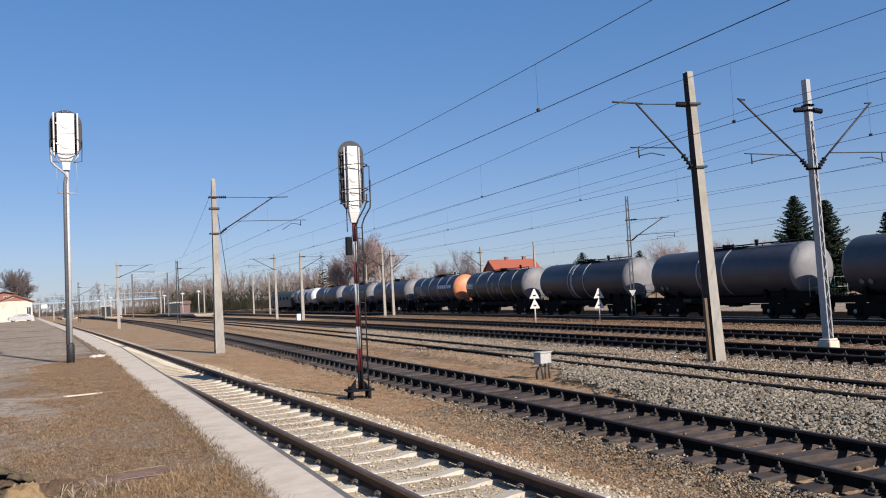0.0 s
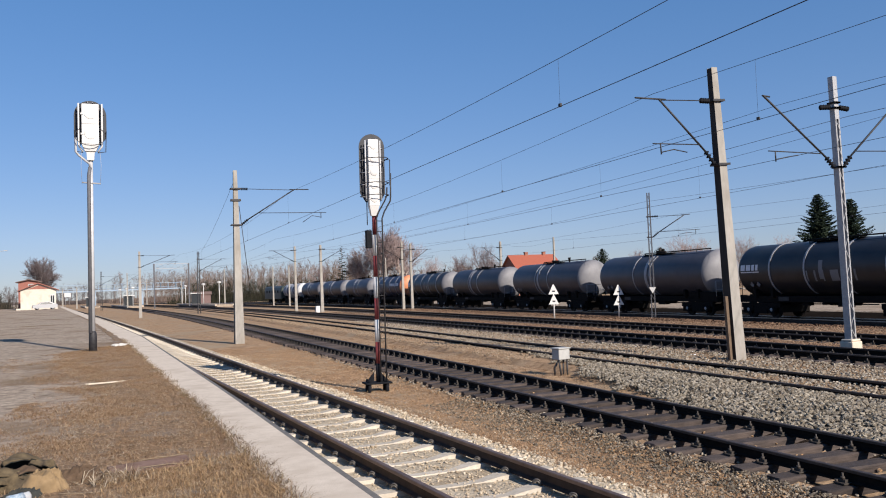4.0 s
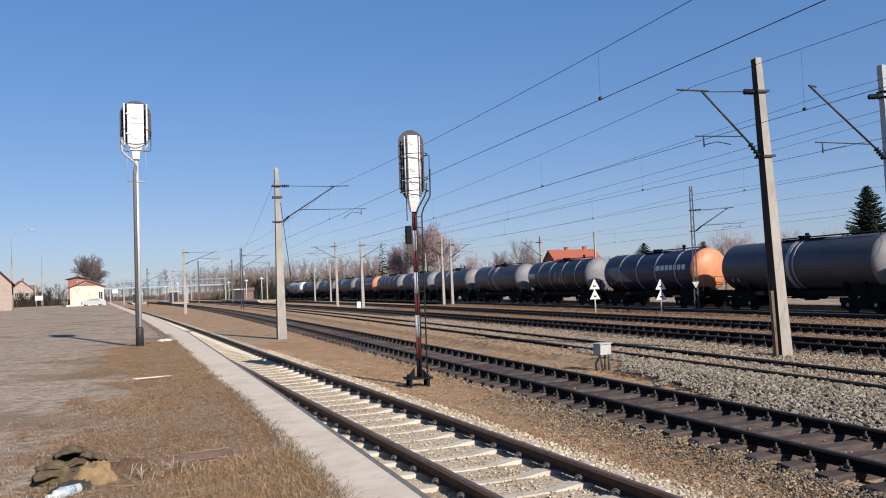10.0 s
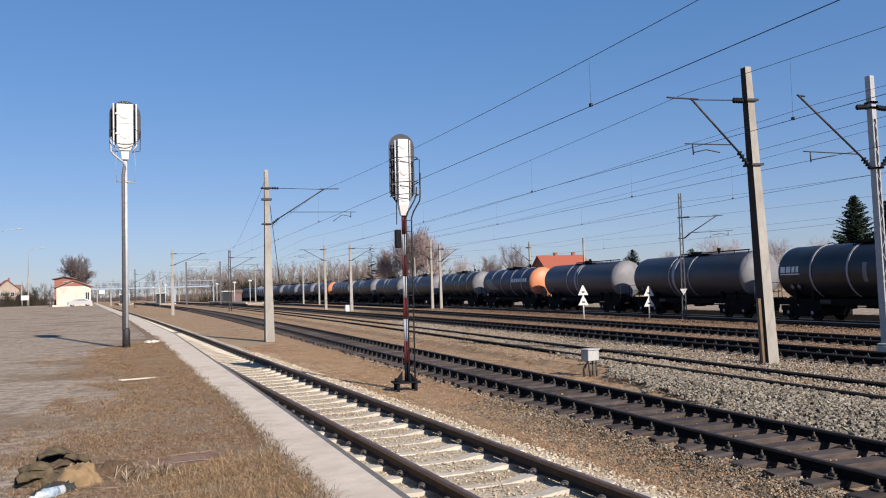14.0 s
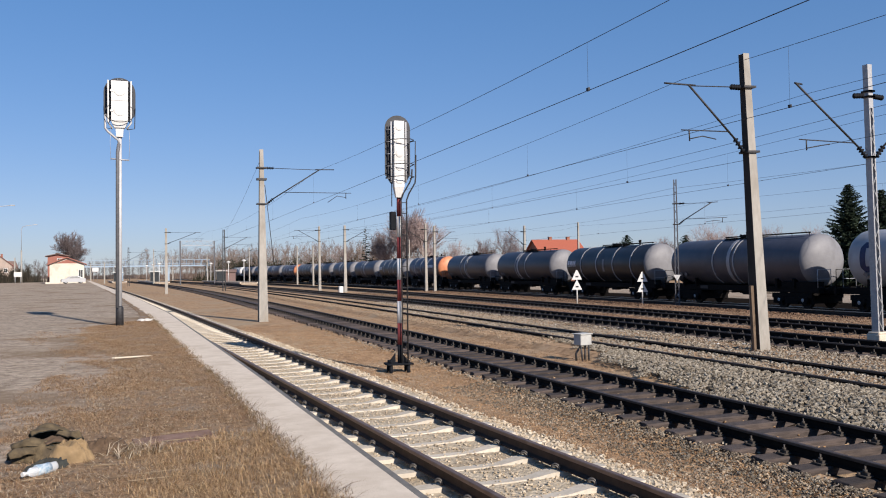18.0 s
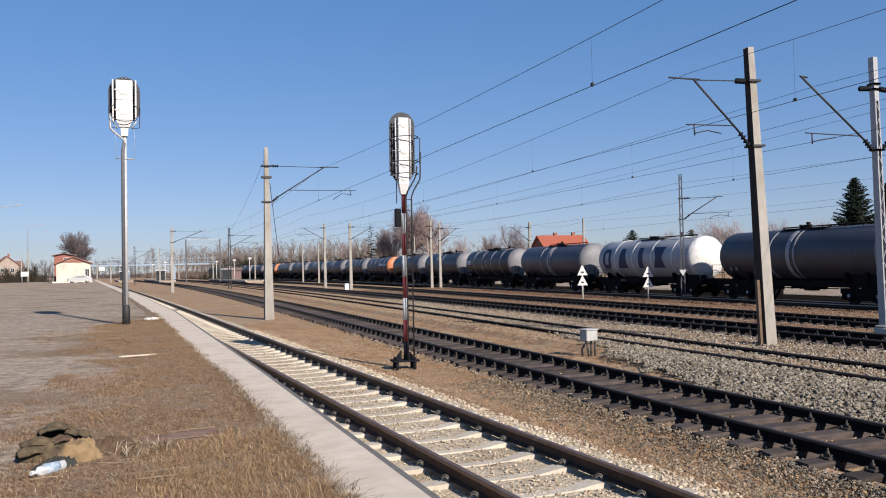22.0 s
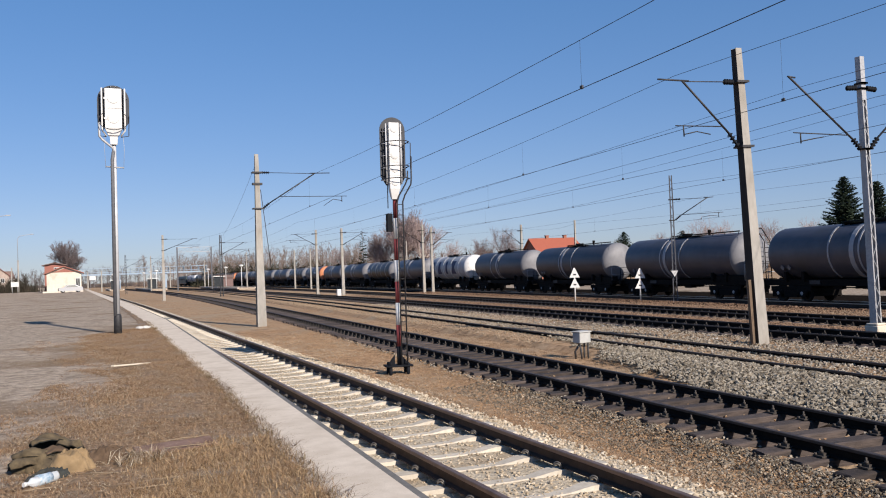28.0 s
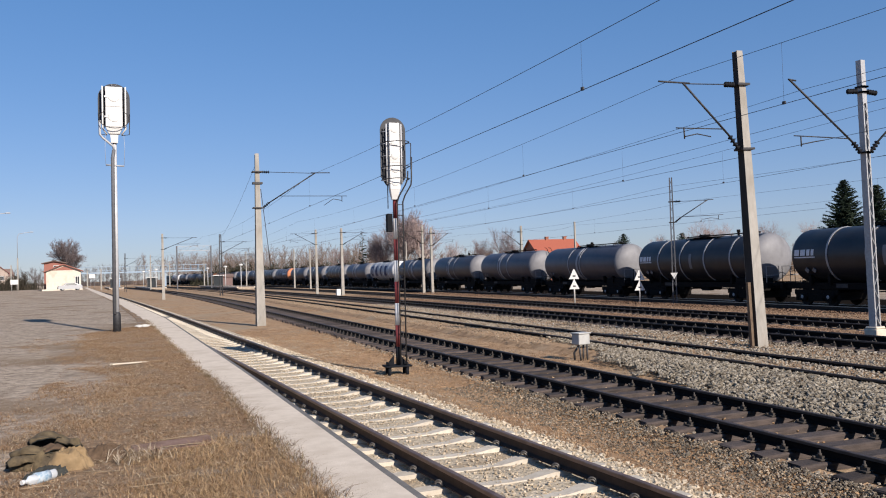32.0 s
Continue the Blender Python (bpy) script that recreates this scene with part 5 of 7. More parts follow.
for i, (x, y, h, sp) in enumerate(((79, 161, 9.0, 0.6), (73.5, 164, 8.2, 0.6), (83.5, 158, 11.0, 0.7), (87.0, 157, 8.6, 0.7), (70, 168, 8.6, 0.6), (98, 112, 9.8, 0.85), (101, 110, 9.0, 0.8), (106, 103, 8.8, 0.9), (110, 100, 8.6, 0.8), (93, 117, 7.6, 0.8), (52, 172, 8.0, 0.6))):
    bare_tree("slender bare tree with fine brown twigs beyond the railway", x, y, -0.3, h, sp, 20 + i, M_birch if i % 2 else M_bark, 4, twig_r=0.010)
conifer("tall dark green spruce beyond the train", 64.05, 53.9, -0.4, 10.0, 3.9, 1, 44)
conifer("tall dark green spruce beyond the train", 66.4, 52.4, -0.4, 9.4, 3.3, 2, 44)
conifer("small dark green spruce beyond the train", 74.0, 51.6, -0.4, 8.2, 2.4, 3, 30)
conifer("small dark conifer beyond the train", 95.0, 130.0, -0.4, 8.8, 4.4, 4, 26)
conifer("small dark conifer beyond the train", 99.5, 118.5, -0.4, 8.3, 3.9, 6, 24)
conifer("thin ragged conifer beyond the train", 54.0, 165.0, -0.4, 12.0, 2.9, 8, 5)
far_woods("far_woods", "far belt of bare brown woods along the railway", 20, 420, 95, 300, 60, 420, 8.5, 15.0, [(0.17, 0.12, 0.095), (0.27, 0.20, 0.165), (0.38, 0.30, 0.26), (0.12, 0.10, 0.075)], 3)
far_woods("far_brush", "low belt of bare brown trees beyond the train", 64, 235, 120, 170, 30, 170, 4.5, 8.0, [(0.12, 0.085, 0.065), (0.19, 0.135, 0.10), (0.25, 0.19, 0.15)], 4)
far_woods("far_brush", "low belt of bare brown trees beyond the train", 120, 170, 190, 60, 30, 150, 4.0, 6.5, [(0.12, 0.085, 0.065), (0.19, 0.135, 0.10), (0.25, 0.19, 0.15)], 9)
far_woods("far_woods", "far belt of bare trees beyond the station", -120, 520, 22, 470, 40, 200, 6, 11.0, [(0.10, 0.08, 0.075), (0.17, 0.14, 0.13), (0.22, 0.19, 0.18)], 5)
far_woods("evergreen_belt", "low dark evergreen thicket beyond the station", 33, 262, 62, 215, 10, 90, 3.5, 6.0, [(0.035, 0.04, 0.025), (0.06, 0.06, 0.04), (0.09, 0.075, 0.05)], 6)

# ---- buildings ----
M_cream = shade("cream_plaster", (0.62, 0.56, 0.47), (0.72, 0.66, 0.57), 0.9, scale=3, dark=(0.52, 0.46, 0.38), dark_scale=0.8, dark_at=0.62)
M_greyplaster = shade("greyish_plaster", (0.34, 0.27, 0.23), (0.44, 0.36, 0.31), 0.9, scale=3, dark=(0.33, 0.29, 0.26), dark_scale=0.8, dark_at=0.6)
M_tile = shade("red_roof_tile", (0.27, 0.105, 0.08), (0.36, 0.155, 0.12), 0.85, scale=9, stretch=(1, 1, 4), bump=0.01)
M_orange_tile = shade("orange_roof_tile", (0.32, 0.085, 0.05), (0.42, 0.125, 0.075), 0.8, scale=7, stretch=(1, 1, 4), bump=0.01)
M_brick = shade("red_brick_wall", (0.26, 0.10, 0.065), (0.36, 0.16, 0.11), 0.9, scale=9)
M_pane = shade("dark_window_pane", (0.03, 0.035, 0.04), (0.05, 0.055, 0.06), 0.15, scale=2)
M_brownroof = shade("brown_roof_sheet", (0.15, 0.10, 0.085), (0.22, 0.15, 0.125), 0.8, scale=6)


def house(label, x, y, z, turn, w, d, eave, ridge, wall, roof, over=0.35, windows=(), chimneys=(), dormer=False, ridge_along="y", name="house"):
    """A gabled house with roof slabs, gable walls, windows with frames, and chimneys. Its ridge runs along its own y."""
    g = thing(name, label, "house", pose(x, y, z, 0, 0, turn), "houses along the railway")
    bm = bmesh.new()
    a, b = w / 2, d / 2
    low = [bm.verts.new((sx, sy, -0.3)) for sx, sy in ((-a, -b), (a, -b), (a, b), (-a, b))]
    top = [bm.verts.new((sx, sy, eave)) for sx, sy in ((-a, -b), (a, -b), (a, b), (-a, b))]
    r0, r1 = bm.verts.new((0, -b, ridge - 0.06)), bm.verts.new((0, b, ridge - 0.06))
    bm.faces.new((low[0], low[1], top[1], r0, top[0]))
    bm.faces.new((low[2], low[3], top[3], r1, top[2]))
    bm.faces.new((low[1], low[2], top[2], top[1]))
    bm.faces.new((low[3], low[0], top[0], top[3]))
    part("wall", bm, wall, g)
    k = (ridge - eave) / a
    for s in (-1, 1):
        bm = bmesh.new()
        th = 0.16
        xs = s * (a + over)
        zs = eave - k * over
        vs = [bm.verts.new(c) for c in ((0, -b - over, ridge), (xs, -b - over, zs), (xs, b + over, zs), (0, b + over, ridge), (0, -b - over, ridge + th), (xs, -b - over, zs + th), (xs, b + over, zs + th), (0, b + over, ridge + th))]
        for f in ((0, 1, 2, 3), (7, 6, 5, 4), (0, 4, 5, 1), (1, 5, 6, 2), (2, 6, 7, 3), (3, 7, 4, 0)):
            bm.faces.new([vs[i] for i in f])
        bmesh.ops.recalc_face_normals(bm, faces=bm.faces)
        part("roof_slope", bm, roof, g)
    for px, py, pz, ww, hh, face in windows:
        m = Matrix.Translation((px, py, pz)) @ Matrix.Rotation({"s": 0, "e": math.pi / 2, "w": -math.pi / 2, "n": math.pi}[face], 4, "Z")
        bm = bmesh.new()
        box(bm, -ww / 2, ww / 2, -0.03, 0.02, 0, hh, m)
        win = part("window", bm, M_pane, g)
        bm = bmesh.new()
        for q in ((-ww / 2 - 0.06, -ww / 2 + 0.03, -0.03, hh + 0.03), (ww / 2 - 0.03, ww / 2 + 0.06, -0.03, hh + 0.03), (-0.03, 0.03, 0, hh)):
            box(bm, q[0], q[1], -0.06, 0.02, q[2], q[3], m)
        for q in ((-0.06, 0.03), (hh - 0.03, hh + 0.06)):
            box(bm, -ww / 2 - 0.06, ww / 2 + 0.06, -0.07, 0.02, q[0], q[1], m)
        part("frame", bm, M_white, win, "white window frame")
    for cx, cy, ch in chimneys:
        bm = bmesh.new()
        box(bm, cx - 0.28, cx + 0.28, cy - 0.28, cy + 0.28, ridge - 1.2, ridge + ch)
        box(bm, cx - 0.34, cx + 0.34, cy - 0.34, cy + 0.34, ridge + ch, ridge + ch + 0.1)
        part("chimney", bm, M_brick, g)
    return g


# house with an orange roof beyond the train: its ridge lies across the view
g = house("house with a bright orange tiled roof and two chimneys", 79.0, 130.0, -0.4, 84, 6.8, 8.6, 5.3, 7.7, M_brick, M_orange_tile, 0.4, windows=((0, -4.32, 3.4, 1.2, 1.3, "s"),), chimneys=((0.0, 1.0, 0.55), (0.0, -2.6, 0.55)))
bm = bmesh.new()
box(bm, 1.2, 3.2, -1.4, 1.0, 5.2, 6.3)
part("dormer", bm, M_brick, g)
bm = bmesh.new()
vs = [bm.verts.new(c) for c in ((0.6, -1.6, 6.9), (3.5, -1.6, 6.2), (3.5, 1.2, 6.2), (0.6, 1.2, 6.9), (0.6, -1.6, 7.0), (3.5, -1.6, 6.3), (3.5, 1.2, 6.3), (0.6, 1.2, 7.0))]
for f in ((0, 1, 2, 3), (7, 6, 5, 4), (0, 4, 5, 1), (1, 5, 6, 2), (2, 6, 7, 3), (3, 7, 4, 0)):
    bm.faces.new([vs[i] for i in f])
part("dormer_roof", bm, M_orange_tile, g)

# small cream station building at the far end of the ramp
g = house("small cream rendered building with low red roof", -3.5, 178.0, RAMP_Z, 0, 6.0, 12.0, 3.7, 4.9, M_cream, M_tile, 0.5, windows=((2.4, -6.02, 1.0, 0.7, 1.6, "s"),), name="station_building")
bm = bmesh.new()
box(bm, -3.7, 3.3, -7.0, -6.05, -0.2, 0.30)
part("plinth", bm, M_cream, g)
bm = bmesh.new()
vs = [bm.verts.new(c) for c in ((-2.0, -6.03, 3.85), (2.0, -6.03, 3.85), (0, -6.03, 4.55), (-2.0, -6.06, 3.85), (2.0, -6.06, 3.85), (0, -6.06, 4.55))]
for f in ((3, 4, 5), (2, 1, 0), (0, 1, 4, 3), (1, 2, 5, 4), (2, 0, 3, 5)):
    bm.faces.new([vs[i] for i in f])
part("gable_board", bm, M_tile, g, "red boarded gable")
g = house("taller red brick block with flat brown eaves", -5.6, 192.0, RAMP_Z, 0, 3.8, 6.0, 5.6, 6.0, M_tile, M_brownroof, 0.5, windows=((0.4, -3.02, 4.5, 0.9, 0.6, "s"),), name="brick_block")
bare_tree("dense dark bare tree behind the station building", -4.3, 215.0, RAMP_Z, 11.4, 0.72, 43, M_bark, 4, stems=1, twig_r=0.035, twig=M_darktwig)
bare_tree("dense dark bare tree behind the station building", -4.6, 216.0, RAMP_Z, 11.0, 0.72, 44, M_bark, 4, stems=1, twig_r=0.035, twig=M_darktwig)
house("house with steep red roof and cream gable", -19.4, 154.0, RAMP_Z, 8, 9.0, 10.0, 4.6, 9.4, M_greyplaster, M_tile, 0.6, windows=((-1.6, -5.02, 1.2, 1.2, 1.4, "s"), (1.6, -5.02, 1.2, 1.2, 1.4, "s")), chimneys=((1.0, 2.0, 0.7),))
house("house with steep red roof", -25.5, 172.0, RAMP_Z, -80, 8.0, 7.0, 4.2, 8.4, M_brick, M_tile, 0.5)
house("pale house with red roof", -26.5, 305.0, RAMP_Z, 10, 6.6, 9.0, 5.2, 8.0, M_greyplaster, M_tile, 0.5, windows=((-1.5, -4.52, 2.8, 1.1, 1.3, "s"), (1.5, -4.52, 2.8, 1.1, 1.3, "s")), chimneys=((0.8, 0.0, 0.8),))
house("pale house with brown roof", -36.0, 440.0, RAMP_Z, -70, 8.0, 9.0, 5.4, 8.6, M_cream, M_brownroof, 0.5, windows=((-1.8, -4.52, 3.0, 1.1, 1.3, "s"),))
far_woods("hedge", "dark hedge and bushes before the houses", -40, 205, -9, 215, 6, 60, 2.2, 4.2, [(0.04, 0.04, 0.03), (0.07, 0.06, 0.045), (0.11, 0.09, 0.07)], 12)

M_shed = shade("purple_brown_boards", (0.16, 0.105, 0.10), (0.23, 0.16, 0.15), 0.9, scale=2, stretch=(6, 6, 0.4))
house("long low brown goods shed among the far tracks", 36.6, 238.0, LOW_Z, 82, 3.4, 4.4, 2.7, 3.3, M_shed, M_brownroof, 0.3, name="goods_shed")

# street lamps and poles at the yard's edge
for x, y, h, arm in ((-14.4, 152.0, 13.2, 2.9), (-13.4, 205.0, 13.0, 2.6)):
    g = thing("street_lamp", "tall concrete street lamp with curved steel arm", "street lamp", pose(x, y, RAMP_Z), "street lamps")
    bm = bmesh.new()
    rod(bm, (0, 0, -0.1), (0, 0, h * 0.56), 0.20, 8, 0.15)
    part("post", bm, M_conc, g)
    bm = bmesh.new()
    tube(bm, [(0, 0, h * 0.55), (0, 0, h * 0.92), (0.35, 0, h * 0.97), (1.2, 0, h * 0.985), (arm, 0, h)], 0.055, 6)
    part("arm", bm, M_galv, g)
    bm = bmesh.new()
    box(bm, arm - 0.1, arm + 0.65, -0.15, 0.15, h - 0.06, h + 0.12)
    bmesh.ops.bevel(bm, geom=list(bm.edges), offset=0.04, segments=1, affect="EDGES")
    part("lantern", bm, M_galv, g)
for x, y, h in ((-15.2, 212.0, 6.6), (-27.5, 290.0, 7.0), (-3.5, 260.0, 5.5), (1.0, 262.0, 5.6), (4.5, 250.0, 5.8)):
    concrete_pole("plain concrete pole beside the yard", x, y, RAMP_Z if x < 2 else LOW_Z, h, 0.34, 0.24, group="plain concrete poles")
for x, y, h in ((-13.5, 196.0, 2.4), (2.0, 232.0, 3.4)):
    g = thing("notice_board", "pale notice board on two thin posts", "notice board", pose(x, y, RAMP_Z, 0, 0, -8), "notice boards")
    bm = bmesh.new()
    box(bm, -0.75, 0.75, -0.04, 0.0, h - 1.0, h)
    part("board", bm, M_white, g)
    for s in (-0.5, 0.5):
        bm = bmesh.new()
        rod(bm, (s, 0.03, -0.1), (s, 0.03, h), 0.04, 6)
        part("post", bm, M_galv, g)

# silver car by the station building
def parked_car(x, y, turn, paint, label):
    g = thing("car", label, "car", pose(x, y, RAMP_Z, 0, 0, turn))
    bm = bmesh.new()
    prof = [(-2.05, 0.30), (-2.10, 0.62), (-1.95, 0.86), (-1.1, 0.95), (-0.55, 1.38), (0.75, 1.44), (1.65, 1.05), (2.05, 0.95), (2.10, 0.5), (2.0, 0.28)]
    prev = None
    for s, k in ((-0.84, 0.94), (-0.78, 1.0), (0.78, 1.0), (0.84, 0.94)):
        row = [bm.verts.new((px * (0.985 if k < 1 else 1), s * (0.82 if pz > 1.2 else 1.0), pz * (0.97 if k < 1 else 1))) for px, pz in prof]
        if prev:
            for i in range(len(row)):
                j = (i + 1) % len(row)
                bm.faces.new((prev[i], prev[j], row[j], row[i]))
        else:
            bm.faces.new(row)
        prev = row
    bm.faces.new(prev[::-1])
    bmesh.ops.recalc_face_normals(bm, faces=bm.faces)
    body = part("body", bm, paint, g)
    for s in (-1, 1):
        bm = bmesh.new()
        vs = [bm.verts.new((px, s * (0.88 - 0.15 * (pz - 0.95) / 0.45), pz)) for px, pz in ((-0.95, 0.97), (-0.5, 1.32), (0.68, 1.36), (1.3, 1.0))]
        bm.faces.new(vs)
        part("side_window", bm, M_pane, body)
        for px in (-1.3, 1.3):
            w = bmesh.new()
            rod(w, (px, s * 0.62, 0.31), (px, s * 0.83, 0.31), 0.31, 18)
            wh = part("wheel", w, M_black, g)
            w = bmesh.new()
            rod(w, (px, s * 0.83, 0.31), (px, s * 0.845, 0.31), 0.19, 14)
            part("rim", w, M_galv, wh)
    return g


parked_car(-2.4, 168.0, 8, shade("silver_car_paint", (0.42, 0.43, 0.45), (0.48, 0.49, 0.51), 0.35), "silver hatchback parked beside the station building")

# ---- station beyond: footbridge, gantry, platforms ----
M_blue = shade("pale_blue_steel", (0.24, 0.33, 0.44), (0.31, 0.40, 0.50), 0.6, scale=1.5, dark=(0.30, 0.36, 0.42), dark_scale=0.4)
g = thing("footbridge", "pale blue steel footbridge across the station tracks", "footbridge", pose(0, 300, LOW_Z))
for name, z0, z1 in (("deck", 5.0, 5.5), ("lower_rail", 5.9, 6.05), ("upper_rail", 7.2, 7.4)):
    bm = bmesh.new()
    box(bm, -3, 40, -1.2, 1.2, z0, z1)
    part(name, bm, M_blue, g)
for i in range(18):
    bm = bmesh.new()
    box(bm, -3 + 2.5 * i, -2.85 + 2.5 * i, -1.22, 1.22, 5.5, 7.3)
    part("rail_post", bm, M_blue, g)
for x in (-2, 11, 26, 39):
    bm = bmesh.new()
    box(bm, x - 0.3, x + 0.3, -0.8, 0.8, -0.2, 5.0)
    part("pier", bm, M_blue, g)
g = thing("line_gantry", "steel portal gantry over the far tracks", "gantry", pose(0, 186, LOW_Z))
for x in (18.6, 25.8):
    bm = bmesh.new()
    box(bm, x - 0.13, x + 0.13, -0.13, 0.13, -0.2, 9.6)
    part("leg", bm, M_midsteel, g)
for z in (8.5, 9.5):
    bm = bmesh.new()
    box(bm, 18.6, 25.8, -0.1, 0.1, z, z + 0.09)
    part("chord", bm, M_galv, g)
for i in range(10):
    bm = bmesh.new()
    x = 18.6 + 0.72 * i
    rod(bm, (x, 0, 8.55 if i % 2 else 9.55), (x + 0.72, 0, 9.55 if i % 2 else 8.55), 0.05, 4)
    part("web_bar", bm, M_galv, g)
for x, y, l in ((30.5, 170.0, 60.0), (17.0, 215.0, 70.0), (8.5, 250.0, 60.0)):
    g = thing("station_platform", "low station platform with pale edge", "platform", pose(x, y, LOW_Z), "station platforms")
    bm = bmesh.new()
    box(bm, -1.6, 1.6, 0, l, -0.1, 0.42)
    part("deck", bm, M_yard, g)
    for s in (-1, 1):
        bm = bmesh.new()
        box(bm, s * 1.75 - 0.2, s * 1.75 + 0.2, 0, l, 0.2, 0.5)
        part("edge", bm, M_slab, g, "pale concrete platform edge")
for x, y in ((30.5, 176.0), (31.0, 200.0), (30.4, 226.0), (17.0, 222.0), (17.2, 246.0), (17.0, 270.0), (8.6, 256.0), (8.5, 284.0)):
    g = thing("platform_lamp", "short platform lamp with white head", "platform lamp", pose(x, y, LOW_Z + 0.3), "platform lamps")
    bm = bmesh.new()
    rod(bm, (0, 0, 0), (0, 0, 4.6), 0.09, 8, 0.06)
    part("post", bm, M_mastwhite, g)
    bm = bmesh.new()
    lathe(bm, [(0.06, 4.5), (0.45, 4.65), (0.42, 4.85), (0.1, 4.95)], 12)
    part("head", bm, M_white, g)
for x, y, w, h in ((16.9, 232.0, 2.4, 2.6), (8.5, 262.0, 2.4, 2.6), (30.5, 206.0, 2.2, 2.5)):
    g = thing("platform_shelter", "small dark platform shelter with pale roof edge", "shelter", pose(x, y, LOW_Z + 0.42), "platform shelters")
    bm = bmesh.new()
    box(bm, -w / 2, w / 2, 2.0, 5.0, 0, h)
    part("wall", bm, M_pane, g)
    bm = bmesh.new()
    box(bm, -w / 2 - 0.3, w / 2 + 0.3, 1.7, 5.3, h, h + 0.15)
    part("roof", bm, M_white, g)


# ---- loose stones, dry grass and litter ----
def scatter_stones(name, label, spots, colours, seed):
    """Broken stones: each an uneven eight-sided lump. spots: arrays x, y, z, size."""
    rs = np.random.RandomState(seed)
    x, y, z, s = spots
    n = len(x)
    base = np.array([(1, 0, 0), (-1, 0, 0), (0, 1, 0), (0, -1, 0), (0, 0, 1), (0, 0, -1)], float)
    tri = np.array([(0, 2, 4), (2, 1, 4), (1, 3, 4), (3, 0, 4), (2, 0, 5), (1, 2, 5), (3, 1, 5), (0, 3, 5)])
    v = np.repeat(base[None], n, 0) * rs.uniform(0.65, 1.25, (n, 6, 1)) + rs.uniform(-0.25, 0.25, (n, 6, 3))
    a = rs.uniform(0, 6.283, (n, 3))
    for k, (i, j) in enumerate(((0, 1), (1, 2), (0, 2))):
        c, d = np.cos(a[:, k, None]), np.sin(a[:, k, None])
        p, q = v[:, :, i].copy(), v[:, :, j].copy()
        v[:, :, i], v[:, :, j] = p * c - q * d, p * d + q * c
    v[:, :, 2] *= 0.8
    v = v * s[:, None, None] + np.stack([x, y, z], 1)[:, None, :]
    f = (tri[None] + (np.arange(n) * 6)[:, None, None]).reshape(-1, 3)
    me = bpy.data.meshes.new(name)
    me.from_pydata(v.reshape(-1, 3).tolist(), [], f.tolist())
    me.materials.append(islands(name + "_stone", colours, 0.9))
    ob = new(name, me)
    return tagged(ob, label, "stones", kind="stuff")


def band(i, lo, hi, y0, y1, count, seed, size, z, fall=1.6):
    """Random spots beside track i between two offsets, denser near the start."""
    rs = np.random.RandomState(seed)
    y = y0 + (y1 - y0) * rs.rand(count) ** fall
    d = lo + (hi - lo) * rs.rand(count)
    c = np.array([centre(i, t) for t in y])
    zz = np.array([z(o) if callable(z) else z for o in d])
    s = rs.uniform(size[0], size[1], count)
    return c + d, y, zz + s * 0.25, s


def beside_siding(spots):
    """Keeps what lies clear of the first siding's shoulder."""
    x, y, z, s = spots
    ok = x > 5.75 + 0.15 * np.sin(y * 1.7)
    return x[ok], y[ok], z[ok], s[ok]


def sleeper_edge(o):
    """Height of the earth beside the wooden sleepers."""
    return LOW_Z + 0.07 * min(1, max(0, (o + 1.95) / 0.5))


def patches(spots):
    """Keeps stones in ragged patches, most of them beside the siding."""
    x, y, z, s = spots
    ok = np.array([noise.noise(Vector((a * 0.9, b * 0.5, 2))) + 0.7 * noise.noise(Vector((a * 3.1, b * 2.2, 5))) > -0.12 + 0.4 * min(1.0, max(0.0, a - 6.1)) - 0.3 * (b < 9.5) for a, b in zip(x, y)])
    return x[ok], y[ok], z[ok], s[ok]


STONE = [(0.12, 0.095, 0.07), (0.27, 0.225, 0.17), (0.36, 0.305, 0.235), (0.42, 0.37, 0.30), (0.22, 0.185, 0.145), (0.48, 0.43, 0.365)]
BANK = [(0.085, 0.070, 0.052), (0.22, 0.188, 0.142), (0.32, 0.28, 0.22), (0.40, 0.36, 0.295), (0.165, 0.138, 0.105), (0.28, 0.24, 0.188)]
PALE = [(0.34, 0.27, 0.185), (0.51, 0.42, 0.305), (0.62, 0.525, 0.40), (0.45, 0.365, 0.265), (0.68, 0.595, 0.475)]
RUST = [(0.14, 0.088, 0.058), (0.22, 0.142, 0.096), (0.30, 0.20, 0.14), (0.18, 0.112, 0.075)]
BROWN = [(0.26, 0.155, 0.08), (0.38, 0.24, 0.13), (0.49, 0.335, 0.20), (0.31, 0.20, 0.11), (0.52, 0.42, 0.31)]


def shoulder(o):
    """Height of the stone bank beside the third track."""
    return LOW_Z + 0.02 + 0.17 * min(1, max(0, (o + 3.6) / 1.6))


def thinned(spots):
    """Lets the bank run out into bare earth further along."""
    x, y, z, s = spots
    o = x - np.array([centre(3, b) for b in y])
    edge = np.array([0.5 * noise.noise(Vector((a * 0.8, b * 0.6, 9))) + 0.5 * noise.noise(Vector((a * 3, b * 2.5, 3))) for a, b in zip(x, y)])
    ok = o > -4.0 + 0.24 * np.maximum(0, y - 10.5) + edge
    return x[ok], y[ok], z[ok], s[ok]


# sheet under the bank stones, coloured dark as the shade between them
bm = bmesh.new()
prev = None
